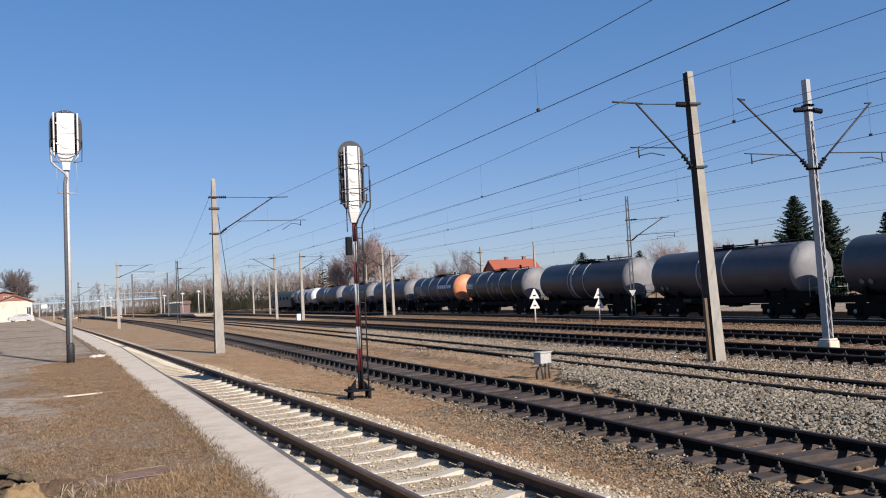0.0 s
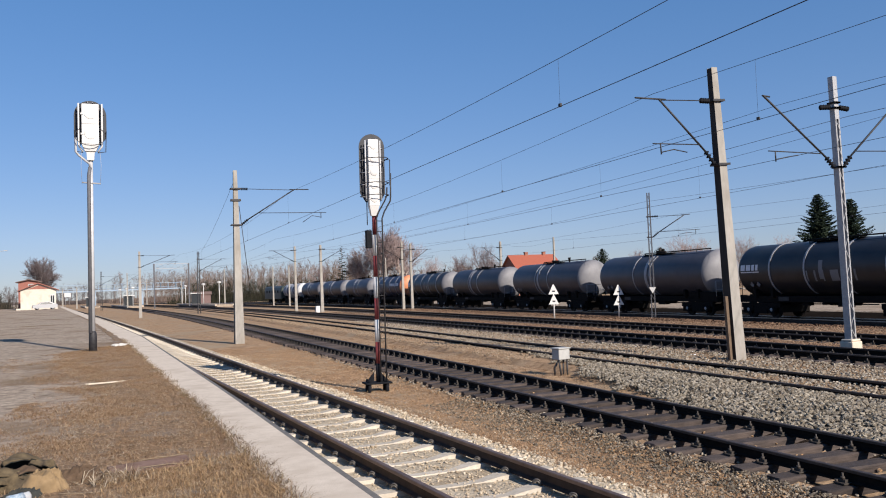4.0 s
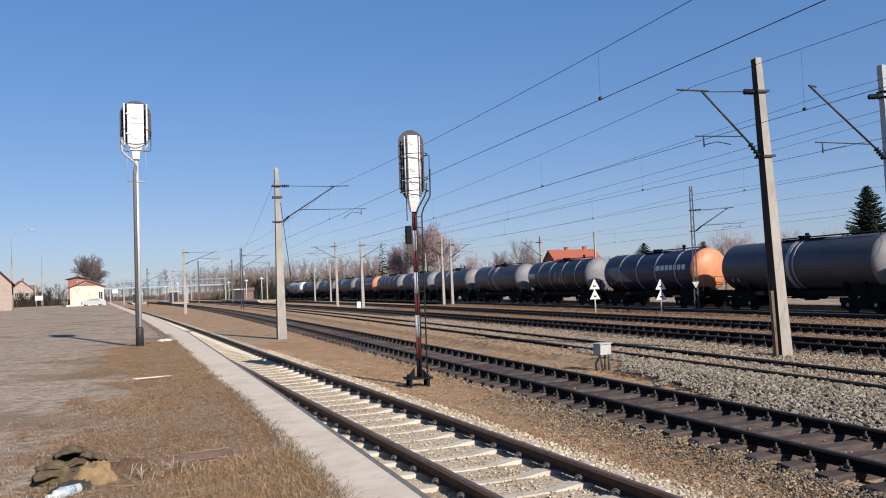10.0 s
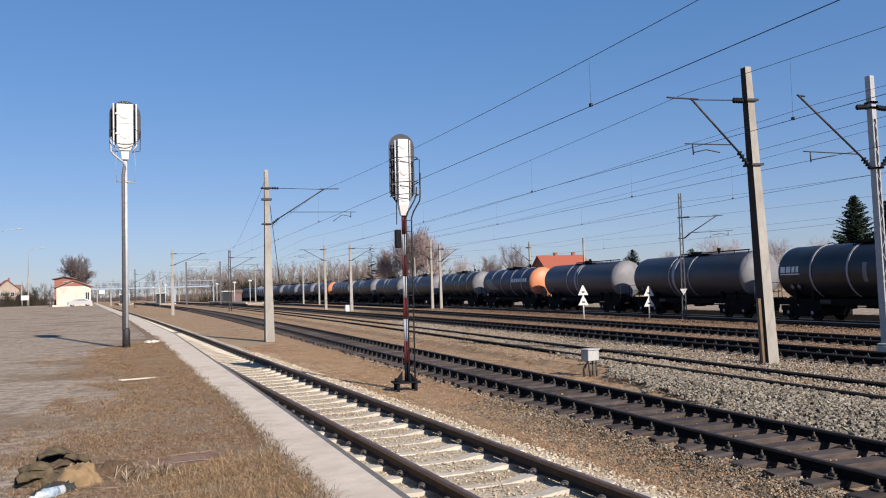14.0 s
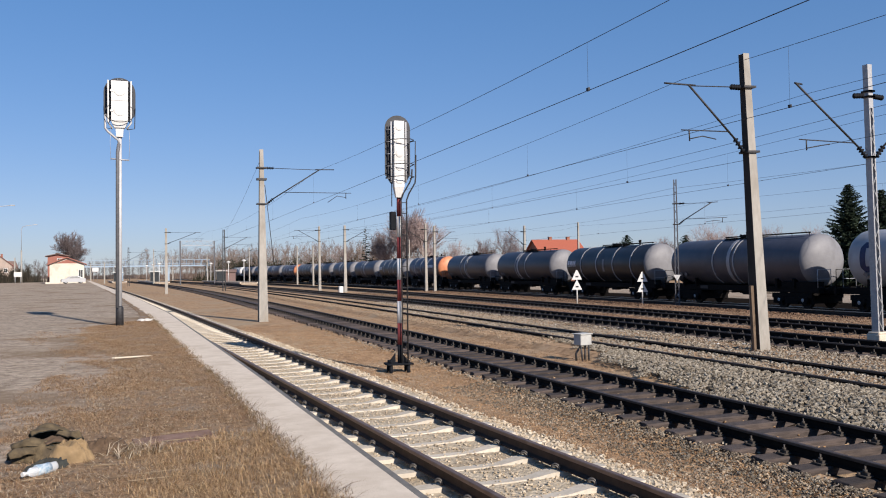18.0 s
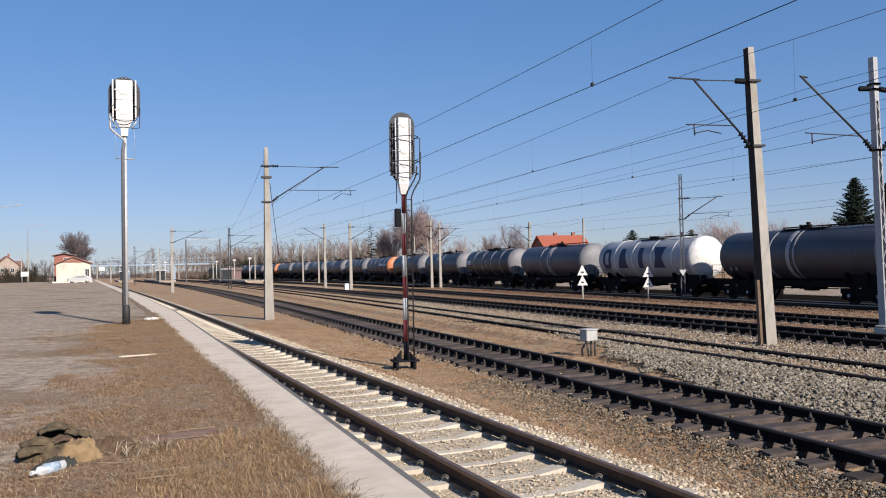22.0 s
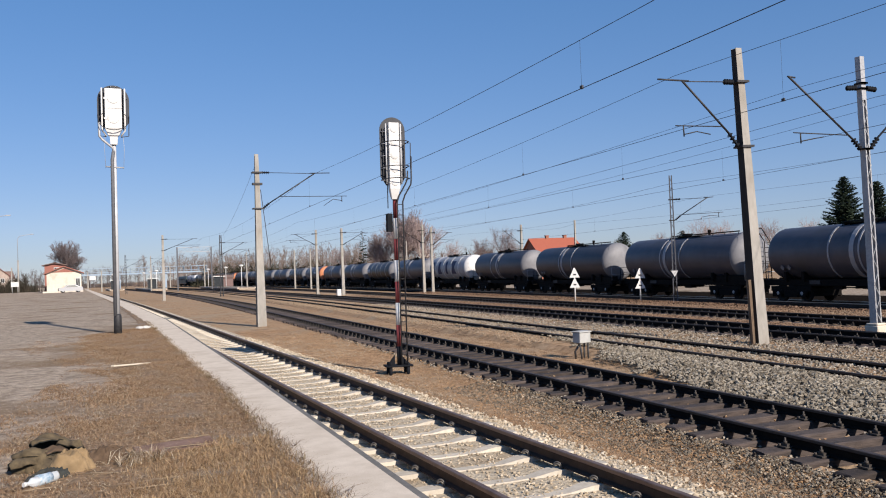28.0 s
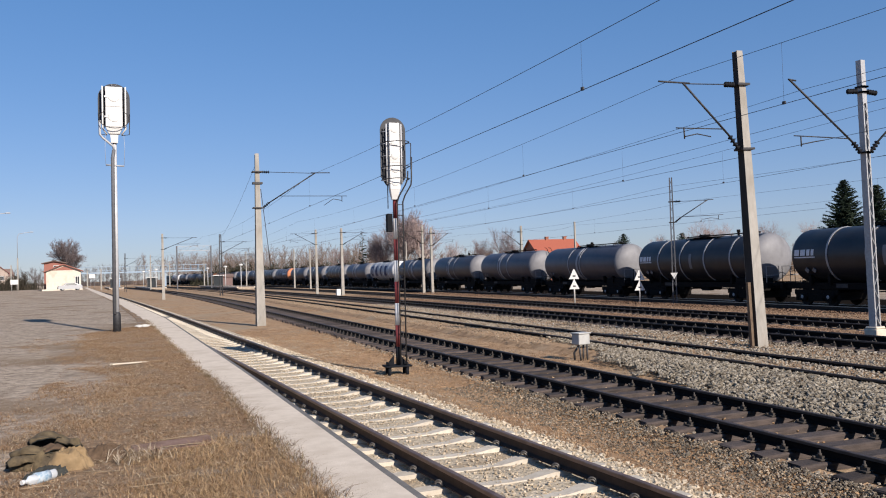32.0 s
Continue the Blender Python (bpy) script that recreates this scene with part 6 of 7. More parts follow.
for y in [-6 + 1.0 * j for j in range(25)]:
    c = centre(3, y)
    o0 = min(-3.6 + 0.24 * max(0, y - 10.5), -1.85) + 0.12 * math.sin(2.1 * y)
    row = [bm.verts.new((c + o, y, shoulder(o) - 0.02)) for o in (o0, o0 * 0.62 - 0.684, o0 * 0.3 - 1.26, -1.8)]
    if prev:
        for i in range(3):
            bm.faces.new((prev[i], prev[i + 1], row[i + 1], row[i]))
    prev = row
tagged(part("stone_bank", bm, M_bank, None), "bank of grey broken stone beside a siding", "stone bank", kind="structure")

zc = RAIL_TOP[1] - 0.184 - 0.052
scatter_stones("siding_stones", "pale dusty ballast stones between concrete sleepers", band(1, -1.5, 1.5, 4.0, 34, 12000, 1, (0.010, 0.025), zc), PALE, 1)
scatter_stones("siding_shoulder_stones", "pale ballast stones beside a rusty rail", band(1, 0.85, 1.75, 3.5, 34, 6000, 2, (0.014, 0.036), lambda o: LOW_Z + 0.08 - 0.10 * max(0, o - 1.2)), PALE, 2)
scatter_stones("bank_stones", "grey broken stone bank between two tracks", thinned(band(3, -3.95, -0.85, 3.5, 24, 26000, 3, (0.021, 0.052), lambda o: shoulder(o) - 0.005)), BANK, 3)
scatter_stones("sleeper_end_stones", "grey stones between the ends of wooden sleepers", band(2, -1.5, -0.86, 3.5, 30, 2600, 18, (0.012, 0.032), RAIL_TOP[2] - 0.184 - 0.075), STONE, 18)
scatter_stones("sleeper_end_stones", "grey stones between the ends of wooden sleepers", band(2, 0.86, 1.6, 3.5, 30, 2600, 19, (0.012, 0.034), RAIL_TOP[2] - 0.184 - 0.075), STONE, 19)
# gravel colours lowered to include the shade among the clods
scatter_stones("sleeper_side_gravel", "dull grey-brown gravel beside the wooden sleepers", band(2, -2.5, -1.2, 3.5, 16, 9000, 45, (0.010, 0.026), sleeper_edge), [(0.075, 0.06, 0.045), (0.15, 0.122, 0.09), (0.23, 0.195, 0.15), (0.11, 0.09, 0.066), (0.36, 0.31, 0.25)], 45)
scatter_stones("buried_track_stones", "grey stones around a buried siding", band(3, -0.68, 2.0, 4.0, 48, 12000, 4, (0.018, 0.045), RAIL_TOP[3] - 0.172 + 0.07), STONE, 4)
scatter_stones("earth_stones", "small brown stones and clods on trackside earth", beside_siding(band(2, -4.6, -1.35, 3.5, 34, 10000, 5, (0.007, 0.024), sleeper_edge)), BROWN, 5)
scatter_stones("gravel_patches", "patches of pale gravel on trackside earth", patches(beside_siding(band(2, -4.6, -1.5, 3.5, 34, 32000, 15, (0.007, 0.024), sleeper_edge))), [(0.28, 0.21, 0.14), (0.40, 0.315, 0.22), (0.50, 0.41, 0.30), (0.24, 0.17, 0.11), (0.44, 0.37, 0.29)], 15)
scatter_stones("sleeper_stones", "brown stones between wooden sleepers", band(2, -0.65, 0.65, 4.0, 40, 500, 6, (0.016, 0.034), RAIL_TOP[2] - 0.184 - 0.07), BROWN, 6)
scatter_stones("main_track_stones", "grey stones between main tracks", band(4, -2.7, -1.2, 8.0, 60, 7000, 7, (0.02, 0.045), RAIL_TOP[4] - 0.184 - 0.03), STONE, 7)
scatter_stones("main_track_stones", "brown stones between main tracks", band(5, -3.2, -1.3, 12.0, 70, 7000, 8, (0.02, 0.04), LOW_Z), RUST, 8)
scatter_stones("running_track_stones", "brown stones beside the running track", band(6, -6.6, -3.2, 16.0, 90, 9000, 9, (0.02, 0.045), LOW_Z), RUST, 9)
scatter_stones("siding_bed_stones", "grey stones on the further bed of a buried siding", band(3, -2.3, 2.2, 22.0, 75, 7000, 17, (0.018, 0.042), RAIL_TOP[3] - 0.172 + 0.065, 1.2), [(0.26, 0.19, 0.125), (0.34, 0.26, 0.18), (0.40, 0.315, 0.225), (0.30, 0.22, 0.15)], 17)
rs = np.random.RandomState(77)
n = 30000
gy = 3.6 + 20 * rs.rand(n) ** 1.6
gx = 1.7 - 5.2 * rs.rand(n) - 0.08 * gy
scatter_stones("yard_grit", "pale grit on the worn asphalt yard", (gx, gy, np.full(n, RAMP_Z + 0.001), rs.uniform(0.003, 0.009, n)), [(0.15, 0.12, 0.10), (0.33, 0.275, 0.225), (0.44, 0.38, 0.315), (0.26, 0.21, 0.17), (0.48, 0.42, 0.35)], 10)


def slab_left(y):
    return ramp_edge(y) - 0.62 - 0.008 * max(0, min(y, 34))


def verge_width(y):
    """How far the dry grass reaches from the slab into the yard."""
    knots = [(-10, 3.2), (3, 3.2), (6, 2.8), (8.6, 2.4), (10.5, 1.7), (13, 1.45), (16, 1.3), (19, 1.6), (22, 2.2), (25, 2.0), (27.5, 0.8), (32, 0.35), (60, 0.2), (90, 0.15)]
    for (a, wa), (b, wb) in zip(knots, knots[1:]):
        if a <= y <= b:
            return wa + (wb - wa) * (y - a) / (b - a)
    return 0.15


M_verge = shade("dry_verge_soil", (0.115, 0.070, 0.038), (0.43, 0.285, 0.165), 0.95, scale=13, detail=12, bump=0.04, bump_scale=34, dark=(0.27, 0.235, 0.19), dark_scale=1.3, dark_at=0.6)
bm = bmesh.new()
prev = None
for k in range(960):
    y = -4 + 0.1 * k
    w = verge_width(y)
    row = []
    for j in range(7):
        e = 0.8 * w * j / 6
        if j == 6:
            e += 0.35 * w * (noise.noise(Vector((y * 0.9, 3.1, 0))) + 0.5 * noise.noise(Vector((y * 3.1, 1.1, 0))) + 0.4 * noise.noise(Vector((y * 8.3, 2.1, 0))))
        else:
            e *= 0.92
        wob = 0.10 * noise.noise(Vector((y * 2.3, 7.7, 0))) if j == 0 else 0
        row.append(bm.verts.new((slab_left(y) + 0.03 + wob - e, y, RAMP_Z + (0.004 if j == 6 else 0.018 if j else 0.02) + 0.012 * noise.noise(Vector((e * 3, y * 2, 0))) * (0 < j < 6))))
    if prev:
        for j in range(6):
            bm.faces.new((prev[j], row[j], row[j + 1], prev[j + 1]))
    prev = row
bmesh.ops.recalc_face_normals(bm, faces=bm.faces)
tagged(part("verge", bm, M_verge, None), "dry brown soil verge beside the concrete strip", "verge", kind="structure")

STRAW = [(0.08, 0.046, 0.027), (0.28, 0.160, 0.084), (0.40, 0.262, 0.148), (0.57, 0.425, 0.27), (0.20, 0.108, 0.060), (0.32, 0.192, 0.106)]


def grass(name, label, spots, seed, tall, blades, colours, lean=0.8, wide=(0.001, 0.0028)):
    """Tufts of dry bent blades. spots: arrays x, y, z."""
    rs = np.random.RandomState(seed)
    x, y, z = spots
    n = len(x)
    m = n * blades
    bx, by, bz = np.repeat(x, blades) + rs.normal(0, 0.035, m), np.repeat(y, blades) + rs.normal(0, 0.035, m), np.repeat(z, blades)
    a = rs.uniform(0, 6.283, m)
    h = rs.uniform(0.35, 1.0, m) * tall * np.repeat(rs.uniform(0.5, 1.2, n), blades)
    out = h * rs.uniform(0.3, lean + 1.2, m)
    w = rs.uniform(wide[0], wide[1], m)
    dx, dy = np.cos(a), np.sin(a)
    p0 = np.stack([bx - dy * w, by + dx * w, bz], 1)
    p1 = np.stack([bx + dy * w, by - dx * w, bz], 1)
    p2 = np.stack([bx + dx * out * 0.4 + dy * w * 0.8, by + dy * out * 0.4 - dx * w * 0.8, bz + h * 0.65], 1)
    p3 = np.stack([bx + dx * out * 0.4 - dy * w * 0.8, by + dy * out * 0.4 + dx * w * 0.8, bz + h * 0.65], 1)
    p4 = np.stack([bx + dx * out, by + dy * out, bz + h * rs.uniform(0.6, 1.0, m)], 1)
    v = np.stack([p0, p1, p2, p3, p4], 1).reshape(-1, 3)
    o = np.arange(m)[:, None] * 5
    f = [tuple(q) for q in (o + np.array([[0, 1, 2, 3]])).tolist()] + [tuple(q) for q in (o + np.array([[3, 2, 4]])).tolist()]
    me = bpy.data.meshes.new(name)
    me.from_pydata(v.tolist(), [], f)
    me.materials.append(islands(name + "_straw", colours, 0.9))
    return tagged(new(name, me), label, "grass", kind="stuff")


rs = np.random.RandomState(5)
n = 46000
vy = 3.4 + 25 * rs.rand(n) ** 1.5
u = rs.rand(n) ** 1.25 * 1.6
vx = np.array([slab_left(b) + 0.06 - c * verge_width(b) for b, c in zip(vy, u)])
keep = np.array([noise.noise(Vector((a * 0.9, b * 0.6, 0))) + 0.6 * noise.noise(Vector((a * 2.6, b * 2.0, 4))) > -0.30 + 0.62 * max(0, c - 0.5) + d for a, b, c, d in zip(vx, vy, u, rs.normal(0, 0.28, n))])
grass("dry_grass", "thin dry brown grass on the yard verge", (vx[keep], vy[keep], np.full(keep.sum(), RAMP_Z + 0.008)), 6, 0.040, 8, STRAW, 2.6)
n = 6500
wy = 3.4 + 24 * rs.rand(n) ** 1.3
wx = np.array([slab_left(b) + 0.02 - c * min(verge_width(b), 2.4) for b, c in zip(wy, rs.rand(n) ** 1.2)])
tall_keep = np.array([noise.noise(Vector((a * 2.2, b * 1.6, 8))) > -0.12 for a, b in zip(wx, wy)])
wx, wy = wx[tall_keep], wy[tall_keep]
n = len(wx)
grass("straw_tufts", "taller straw-coloured tufts of dry grass", (wx, wy, np.full(n, RAMP_Z + 0.008)), 16, 0.065, 9, [(0.40, 0.255, 0.145), (0.52, 0.37, 0.23), (0.30, 0.18, 0.10), (0.20, 0.12, 0.07)], 1.4, (0.0007, 0.002))
n = 1700
qy = 4.6 + 3.4 * rs.rand(n)
qx = 0.15 + 1.35 * rs.rand(n) + 0.25 * rs.rand(n) * (qy - 5)
q_keep = np.array([noise.noise(Vector((a * 2.0, b * 1.8, 11))) > -0.25 - 0.1 * (b < 6.6) for a, b in zip(qx, qy)]) & (qx < np.array([slab_left(b) + 0.05 for b in qy]))
qx, qy = qx[q_keep], qy[q_keep]
grass("yellow_grass", "taller yellowish dry grass on the near verge", (qx, qy, np.full(len(qx), RAMP_Z + 0.01)), 61, 0.085, 10, [(0.50, 0.345, 0.185), (0.60, 0.44, 0.26), (0.40, 0.255, 0.135), (0.29, 0.17, 0.085), (0.14, 0.085, 0.045)], 1.9, (0.0007, 0.0020))
n = 340
ey = 3.4 + 30 * rs.rand(n) ** 1.4
ex = np.array([slab_left(b) + 0.04 + abs(rs.normal(0, 0.05)) for b in ey])
grass("slab_edge_grass", "darker dry grass along the concrete strip", (ex, ey, np.full(n, RAMP_Z + 0.012)), 7, 0.09, 8, [(0.16, 0.10, 0.055), (0.26, 0.17, 0.09), (0.20, 0.17, 0.10), (0.36, 0.27, 0.16)], 1.0)
n = 17000
ty = 4 + 34 * rs.rand(n) ** 1.3
tx = np.array([centre(2, b) - 0.95 - (centre(2, b) - 7.0) * rs.rand() for b in ty])
grass("track_grass", "sparse dry litter and grass between two tracks", (tx, ty, np.full(n, LOW_Z)), 8, 0.030, 6, [(0.24, 0.135, 0.072), (0.44, 0.27, 0.15), (0.62, 0.43, 0.265), (0.34, 0.20, 0.11), (0.12, 0.075, 0.045)], 3.0, (0.0015, 0.0045))
n = 900
ty = 6 + 40 * rs.rand(n)
tx = np.array([centre(4, b) - 2.6 + 1.0 * rs.rand() for b in ty])
grass("track_grass", "sparse dry grass between two tracks", (tx, ty, np.full(n, LOW_Z + 0.06)), 9, 0.10, 6, STRAW, 0.8)

for i, lo, hi, seed in ((5, -3.4, -1.4, 31), (6, -7.6, -3.2, 32)):
    n = 7000
    ty = 8 + 80 * rs.rand(n) ** 1.2
    tx = np.array([centre(i, b) + lo + (hi - lo) * rs.rand() for b in ty])
    grass("track_grass", "rust-brown flattened grass between two main tracks", (tx, ty, np.full(n, LOW_Z + 0.004)), seed, 0.03, 5, RUST, 3.5, (0.008, 0.02))
n = 3500
ty = 15 + 45 * rs.rand(n)
tx = np.array([centre(3, b) - 4.0 + 3.0 * rs.rand() for b in ty])
grass("track_grass", "dry flattened grass on sandy earth between two tracks", (tx, ty, np.full(n, LOW_Z)), 10, 0.06, 6, STRAW, 1.8)

n = 9000
fy = 3.4 + 22 * rs.rand(n) ** 1.6
fx = np.array([slab_left(b) + 0.03 - c * verge_width(b) for b, c in zip(fy, rs.rand(n))])
grass("fallen_straw", "long pale stalks of straw lying on the verge", (fx, fy, np.full(n, RAMP_Z + 0.016)), 21, 0.03, 3, [(0.50, 0.40, 0.27), (0.62, 0.52, 0.38), (0.36, 0.26, 0.16), (0.13, 0.09, 0.06)], 6.0, (0.0012, 0.003))
n = 420
ey = 4.2 + 9 * rs.rand(n) ** 1.3
ex = np.array([slab_left(b) + 0.02 + 0.16 * rs.rand() for b in ey])
grass("slab_edge_stalks", "thin dark stalks bent over the concrete strip", (ex, ey, np.full(n, RAMP_Z + 0.014)), 22, 0.07, 5, [(0.10, 0.065, 0.04), (0.17, 0.11, 0.065), (0.26, 0.18, 0.11)], 4.0, (0.001, 0.0025))

n = 1400
ty = 11 + 22 * rs.rand(n)
tx = np.array([centre(3, b) - 3.9 + 2.0 * rs.rand() for b in ty])
grass("track_grass", "dry brown weeds on bare earth beside the stone bank", (tx, ty, np.full(n, LOW_Z + 0.02)), 41, 0.07, 7, STRAW, 1.2)
r = random.Random(12)
for k in range(11):
    bm = bmesh.new()
    bmesh.ops.create_icosphere(bm, subdivisions=1, radius=0.05)
    for v in bm.verts:
        v.co *= 0.7 + 0.7 * noise.noise(v.co * 17 + Vector((k, 2, 0)))
        v.co.z *= 0.4
    ob = part("litter_scrap", bm, M_white, None)
    b = r.uniform(19, 30)
    ob.matrix_basis = pose(centre(4, b) - r.uniform(1.5, 2.7), b, LOW_Z + 0.10, 0, 0, r.uniform(0, 360)) @ Matrix.Scale(r.uniform(0.6, 1.5), 4)
    tagged(ob, "small white scrap of litter on ballast", "litter", "litter scraps")

# wooden lath
g = thing("wooden_lath", "pale thin wooden lath lying on dry grass", "lath", pose(0.76, 15.9, RAMP_Z + 0.045, 0, 4, 52))
bm = bmesh.new()
box(bm, -0.56, 0.56, -0.034, 0.034, -0.012, 0.012)
bmesh.ops.bevel(bm, geom=list(bm.edges), offset=0.004, segments=1, affect="EDGES")
part("lath", bm, shade("pale_wood", (0.72, 0.62, 0.48), (0.86, 0.77, 0.62), 0.8, scale=6, stretch=(0.4, 8, 8)), g)

# heap of plaster lumps
r = random.Random(3)
M_lump = shade("white_plaster_lump", (0.55, 0.53, 0.49), (0.68, 0.66, 0.62), 0.9, scale=9)
for k in range(9):
    bm = bmesh.new()
    bmesh.ops.create_icosphere(bm, subdivisions=2, radius=0.09)
    for v in bm.verts:
        v.co *= 0.8 + 0.5 * noise.noise(v.co * 9 + Vector((k, 0, 0)))
        v.co.z *= 0.55
    ob = part("plaster_lump", bm, M_lump, None)
    ob.matrix_basis = pose(1.72 + r.uniform(-0.28, 0.28), 28.5 + r.uniform(-0.4, 0.4), RAMP_Z + 0.035, 0, 0, r.uniform(0, 360)) @ Matrix.Scale(r.uniform(0.6, 1.3), 4)
    tagged(ob, "white lump of broken plaster on the verge", "rubble", "plaster lumps")


def crumpled(name, label, category, at, size, material, seed, folds=1.0, lift=1.0):
    """Crumpled cloth: a round sheet thrown into sharp folds over a low mound, with a ragged hem that lies on the ground."""
    rings, seg = 26, 84
    o = Vector((seed * 3.7, seed * 1.3, seed * 0.7))
    bm = bmesh.new()
    prev = None
    for i in range(rings + 1):
        rr = i / rings
        row = []
        for j in range(seg):
            a = 2 * math.pi * j / seg
            c = Vector((rr * math.cos(a), rr * math.sin(a), 0))
            edge = 1 + 0.26 * noise.noise(Vector((math.cos(a) * 1.6, math.sin(a) * 1.6, seed))) + 0.07 * noise.noise(Vector((math.cos(a) * 6, math.sin(a) * 6, seed)))
            f1 = 1 - 2.2 * abs(noise.noise(c * 1.5 + o))
            f2 = 1 - 2.0 * abs(noise.noise(c * 3.4 + o * 2))
            f3 = 1 - 2.0 * abs(noise.noise(c * 7.5 + o * 4))
            dome = max(0.0, 1 - rr ** 4)
            z = lift * dome * (0.44 + folds * (0.30 * f1 + 0.26 * f2 + 0.14 * f3)) + 0.10 * rr * max(0.0, f2) * (1 - rr)
            sx = (0.20 * noise.noise(c * 2.2 + o * 3) + 0.10 * f2) * (1 - 0.5 * rr)
            sy = (0.20 * noise.noise(c * 2.2 + o * 5) - 0.12 * f1) * (1 - 0.5 * rr)
            row.append(bm.verts.new(((c.x * edge + sx) * size[0], (c.y * edge + sy) * size[1], max(z, 0.02) * size[2])))
        if prev:
            for j in range(seg):
                q = (j + 1) % seg
                bm.faces.new((prev[j], row[j], row[q], prev[q])).smooth = True
        prev = row
    bm.faces.new(prev[::-1])
    bmesh.ops.remove_doubles(bm, verts=bm.verts, dist=0.0005)
    bmesh.ops.recalc_face_normals(bm, faces=bm.faces)
    ob = part(name, bm, material, None)
    ob.matrix_basis = at
    return tagged(ob, label, category)


M_olive = shade("olive_cloth", (0.055, 0.041, 0.024), (0.16, 0.12, 0.068), 0.95, scale=12, dark=(0.05, 0.04, 0.03), dark_scale=5, dark_at=0.58)
M_sand = shade("sand_cloth", (0.22, 0.15, 0.078), (0.33, 0.23, 0.125), 0.95, scale=9, dark=(0.13, 0.088, 0.046), dark_scale=4, dark_at=0.63)
M_brownc = shade("brown_cloth", (0.07, 0.045, 0.028), (0.14, 0.092, 0.058), 0.95, scale=10)
# Near-black colour that stands for shade within and beside the cloth heap.
M_shadecloth = shade("dark_cloth", (0.025, 0.025, 0.022), (0.05, 0.055, 0.05), 0.95, scale=8)
jacket = crumpled("discarded_jacket", "crumpled olive jacket with shade-dark hollows lying on the verge", "jacket", pose(-0.35, 7.70, RAMP_Z + 0.01, 0, 0, 0), (0.25, 0.20, 0.13), M_olive, 1, 1.3)
crumpled("discarded_bag", "crumpled sand-coloured cloth bag lying on the verge", "bag", pose(-0.13, 7.44, RAMP_Z + 0.01, 0, 0, -25), (0.20, 0.15, 0.24), M_sand, 6, 0.5)
# Added dark heap that gives the black shadow between bottle and jacket.
crumpled("dark_rag", "dark crumpled rag in place of the shadow beside the jacket", "rag", pose(-0.30, 7.27, RAMP_Z + 0.005, 0, 0, 40), (0.20, 0.13, 0.08), M_shadecloth, 3, 1.1)
# Added cloth mound that stands in for a dark brown tuft of twigs and grass.
crumpled("discarded_trousers", "crumpled brown mound in place of a grass tuft behind the bag", "trousers", pose(0.11, 7.70, RAMP_Z + 0.005, 0, 0, 10), (0.20, 0.13, 0.12), M_brownc, 4, 1.1)


def fold(parent, x, y, z, rz, length, radius, front, material, seed):
    """A stiff arched fold of cloth, open to one side, with a dark inner skin painted as the hollow's shade."""
    m = pose(x, y, z, 0, 0, rz)
    for name, inner, mat in (("fold", 0.0, material), ("lining", 0.009, M_shadecloth)):
        bm = bmesh.new()
        rows = []
        for i in range(15):
            u = i / 14
            hem = 0.55 + 0.45 * math.sin(math.pi * min(1, 0.12 + u * 0.85))
            row = []
            for layer in (0, 1):
                for j in range(13):
                    a = math.radians(178 - (178 - front) * j / 12)
                    q = Vector((u * 3, j * 0.25, seed))
                    rad = radius * hem * (1 + 0.28 * noise.noise(q) + 0.12 * noise.noise(q * 2.7)) - inner - layer * 0.007
                    px = (u - 0.5) * length + 0.05 * noise.noise(q + Vector((9, 0, 0)))
                    row.append(bm.verts.new(m @ Vector((px, -rad * math.cos(a) * 0.9, max(0.0, rad * math.sin(a))))))
            rows.append(row[:13] + row[13:][::-1])
        for p, q in zip(rows, rows[1:]):
            for j in range(26):
                t = (j + 1) % 26
                bm.faces.new((p[j], p[t], q[t], q[j])).smooth = True
        bm.faces.new(rows[0])
        bm.faces.new(rows[-1][::-1])
        bmesh.ops.recalc_face_normals(bm, faces=bm.faces)
        part(name, bm, mat, parent)


for x, y, z, rz, length, radius, front, mat, seed in (
        (0.06, 0.06, 0.09, 12, 0.30, 0.17, 62, M_olive, 1), (-0.06, -0.04, 0.05, -22, 0.32, 0.13, 40, M_olive, 2),
        (-0.12, -0.12, 0.02, 18, 0.26, 0.11, 30, M_olive, 3), (0.10, -0.06, 0.06, 28, 0.20, 0.12, 50, M_brownc, 4),
        (0.20, 0.02, 0.08, -30, 0.20, 0.13, 55, M_olive, 5)):
    fold(jacket, x, y, z, rz, length, radius, front, mat, seed)

# crushed plastic bottle
g = thing("plastic_bottle", "crushed clear plastic bottle with blue label", "bottle", pose(-0.33, 7.06, RAMP_Z + 0.048, 0, 90, 222))
M_pet = bpy.data.materials.new("clear_plastic")
M_pet.use_nodes = True
b_ = M_pet.node_tree.nodes["Principled BSDF"]
b_.inputs["Base Color"].default_value = (0.86, 0.90, 0.93, 1)
b_.inputs["Roughness"].default_value = 0.12
b_.inputs["Transmission Weight"].default_value = 0.55
bm = bmesh.new()
lathe(bm, [(0.0, -0.13), (0.034, -0.13), (0.040, -0.115), (0.040, -0.03), (0.036, -0.02), (0.040, 0.0), (0.040, 0.06), (0.030, 0.10), (0.014, 0.125), (0.014, 0.145)], 20)
for v in bm.verts:
    k = noise.noise(v.co * 25)
    v.co.x *= 1 + 0.35 * k
    v.co.y *= 1 + 0.3 * noise.noise(v.co * 31 + Vector((3, 0, 0)))
part("body", bm, M_pet, g)
bm = bmesh.new()
rod(bm, (0, 0, 0.142), (0, 0, 0.168), 0.018, 14)
part("cap", bm, M_white, g, "white screw cap")
bm = bmesh.new()
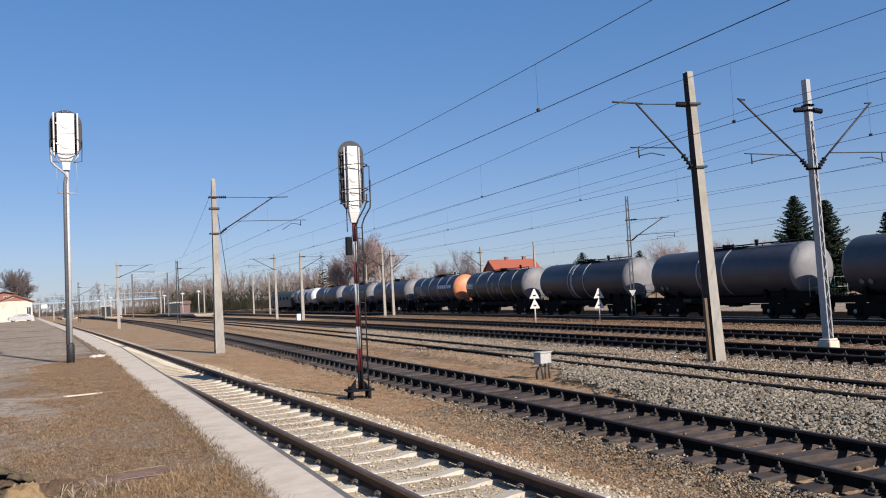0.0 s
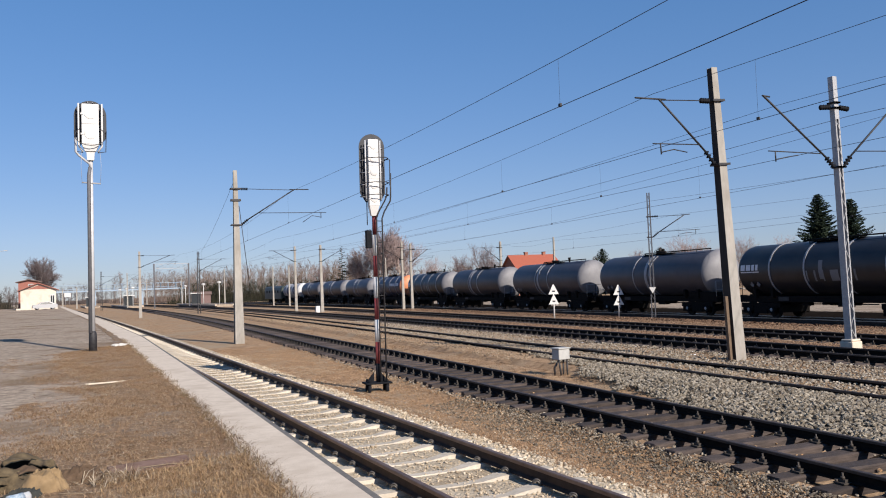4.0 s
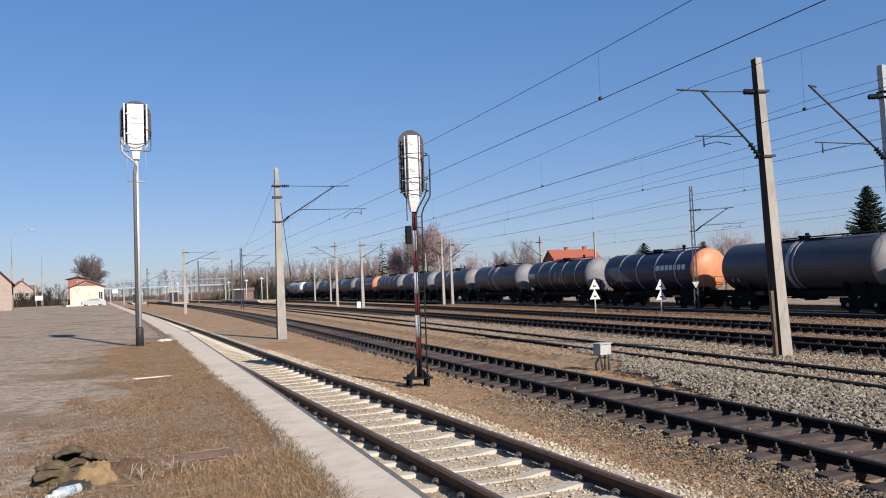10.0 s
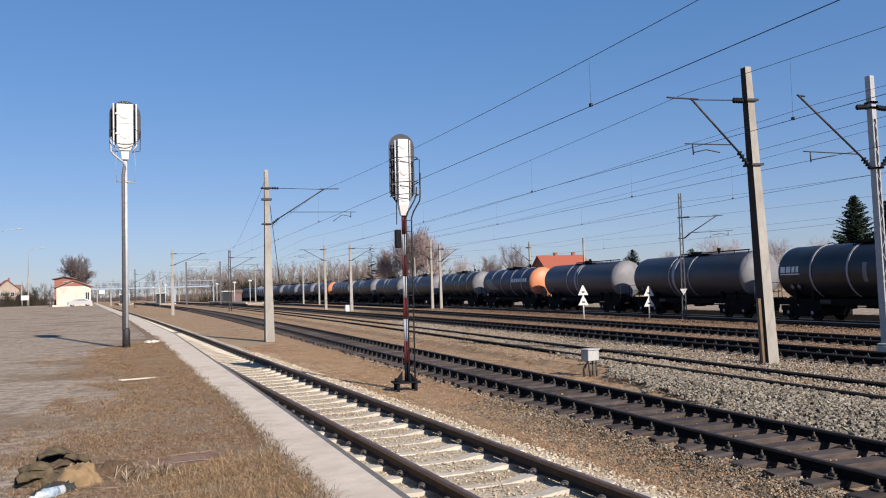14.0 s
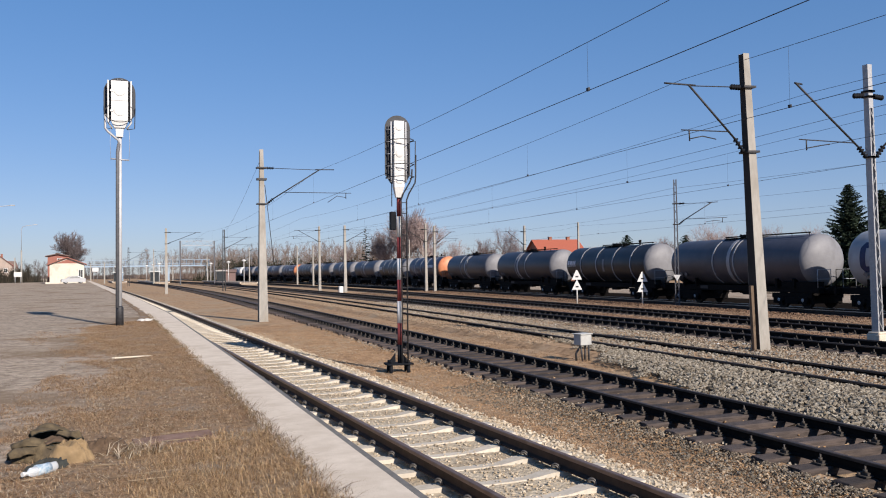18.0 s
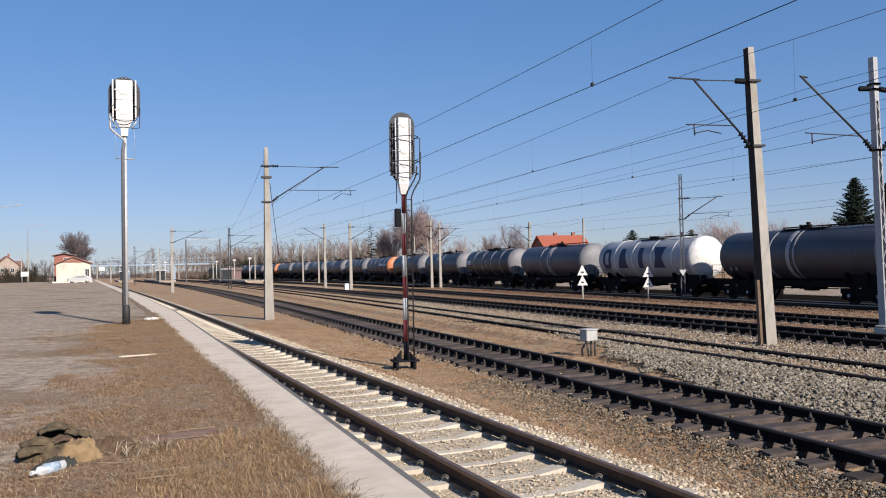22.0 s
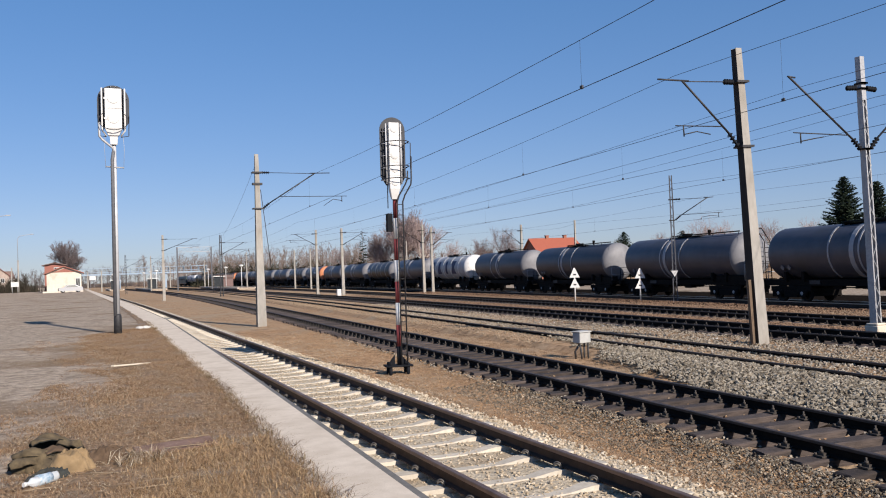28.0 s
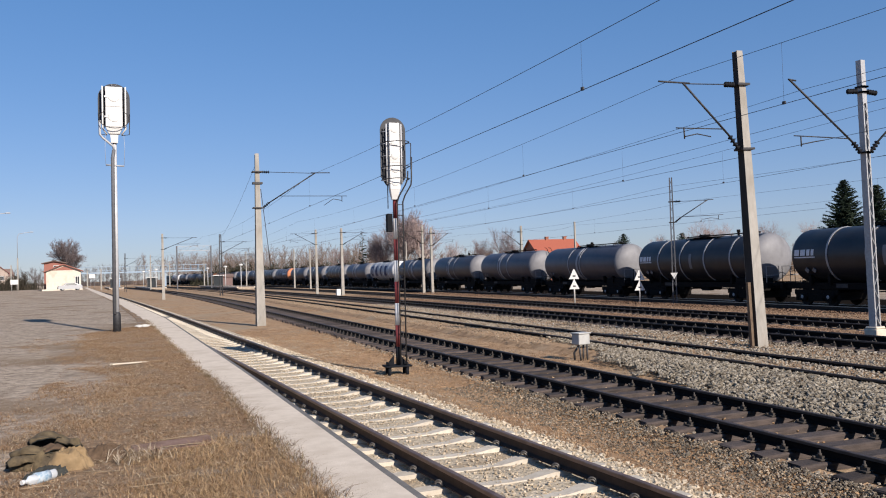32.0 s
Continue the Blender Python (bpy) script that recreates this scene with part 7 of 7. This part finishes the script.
lathe(bm, [(0.0415, -0.07), (0.0425, -0.03), (0.0425, 0.03), (0.0415, 0.05)], 20)
for v in bm.verts:
    k = noise.noise(v.co * 22)
    v.co.x *= 1.03 + 0.25 * k
part("label_band", bm, shade("blue_label", (0.16, 0.28, 0.40), (0.62, 0.68, 0.72), 0.4, scale=30), g, "faded blue label")

# rusty plate half covered by grass
g = thing("rusty_plate", "flat reddish rusty plate half covered by dry grass", "plate", pose(0.74, 7.90, RAMP_Z + 0.024, 3, -1, 6))
bm = bmesh.new()
box(bm, -0.36, 0.34, -0.17, 0.17, -0.012, 0.012)
bmesh.ops.bevel(bm, geom=list(bm.edges), offset=0.006, segments=1, affect="EDGES")
part("plate", bm, shade("rusty_pinkish_plate", (0.20, 0.12, 0.09), (0.28, 0.18, 0.14), 0.9, scale=10, dark=(0.15, 0.085, 0.06), dark_scale=5), g)

# tangle of pale dead stalks beside the cloth heap
rs2 = np.random.RandomState(91)
n = 46
grass("stalk_tangle", "tangle of pale dead stalks beside the cloth heap", (0.18 + 0.5 * rs2.rand(n), 7.25 + 0.5 * rs2.rand(n), np.full(n, RAMP_Z + 0.012)), 92, 0.15, 3, [(0.44, 0.36, 0.26), (0.56, 0.48, 0.37), (0.28, 0.21, 0.14), (0.16, 0.115, 0.075)], 1.6, (0.0025, 0.005))
# twigs and stalks near the litter
r = random.Random(8)
for k in range(16):
    x, y = r.uniform(-0.4, 1.2), r.uniform(6.4, 8.3)
    L = r.uniform(0.2, 0.55)
    a = r.uniform(-0.6, 0.6) + (math.pi if r.random() < 0.5 else 0)
    bm = bmesh.new()
    p = Vector((x, y, RAMP_Z + 0.03))
    pts = [p]
    for j in range(4):
        a += r.uniform(-0.5, 0.5)
        p = p + Vector((math.cos(a), math.sin(a) * 0.6, r.uniform(-0.05, 0.12))) * (L / 4)
        p.z = max(p.z, RAMP_Z + 0.012)
        pts.append(p)
    tube(bm, pts, r.uniform(0.002, 0.004), 4)
    tagged(part("dry_twig", bm, M_stalk, None), "thin brown dry twig on the grass", "twig", "dry twigs")


# ---- what moves ----
TRAVEL = [(0, -0.9), (1, 5.07), (3, 16.99), (6, 35.03), (9, 52.9), (12, 70.82), (14.5, 85.9), (18, 107.62), (21, 126.8), (24, 146.3), (27.5, 170.05), (30, 187.31), (32, 201.83)]


def travelled(t):
    for (a, da), (b, db) in zip(TRAVEL, TRAVEL[1:]):
        if t <= b:
            return da + (db - da) * (t - a) / (b - a)
    return TRAVEL[-1][1]


# length along the running track for each y
RUN = [(0.0, -330.0)]
while RUN[-1][1] < 620:
    s_, y_ = RUN[-1]
    RUN.append((s_ + 5 * math.sqrt(1 + slope(6, y_ + 2.5) ** 2), y_ + 5))
S0 = next(s - (y) for s, y in RUN if y >= 0) * 1.0


def y_at(s):
    s = s + S0
    i = min(max(int((s - RUN[0][0]) / 5.03), 0), len(RUN) - 2)
    while i < len(RUN) - 2 and RUN[i + 1][0] < s:
        i += 1
    while i > 0 and RUN[i][0] > s:
        i -= 1
    (a, ya), (b, yb) = RUN[i], RUN[i + 1]
    return ya + (yb - ya) * (s - a) / (b - a)


def on_track(s):
    """The pose of a vehicle whose two bogies stand on the running track round s."""
    ya, yb = y_at(s - 4.75), y_at(s + 4.75)
    a, b = Vector((centre(6, ya), ya, 0)), Vector((centre(6, yb), yb, 0))
    d = b - a
    c = (a + b) / 2
    return pose(c.x, c.y, RAIL_TOP[6], 0, 0, -math.degrees(math.atan2(d.x, d.y)))


def motions():
    times = [t for t, _ in TRAVEL]
    fine = sorted(set(times + [i * 2.0 for i in range(17)]))
    for k, w in train.items():
        s = 44.75 - PITCH * k + 6.6
        walk(w, [(t, on_track(s + travelled(t))) for t in fine])
    walk(loco, [(t, on_track(44.75 + 6.6 + PITCH * 6 + 15.5 + travelled(t))) for t in fine])
    # the wheelsets turn as they roll; alike ones share their keys
    first = {}
    for w in list(train.values()) + [loco]:
        for ob in w.children_recursive:
            if "turns" not in ob:
                continue
            side = ob["turns"]
            if side not in first:
                rows = []
                for i in range(321):
                    t = i * 0.1
                    rows.append((t, pose(0, side * 0.9, 0.46, -math.degrees(travelled(t) / 0.46) % 360.0)))
                walk(ob, rows)
                first[side] = ob
            else:
                src = first[side].animation_data
                ob.rotation_mode = "QUATERNION"
                ad = ob.animation_data_create()
                ad.action = src.action
                ad.action_slot = src.action_slot


motions()
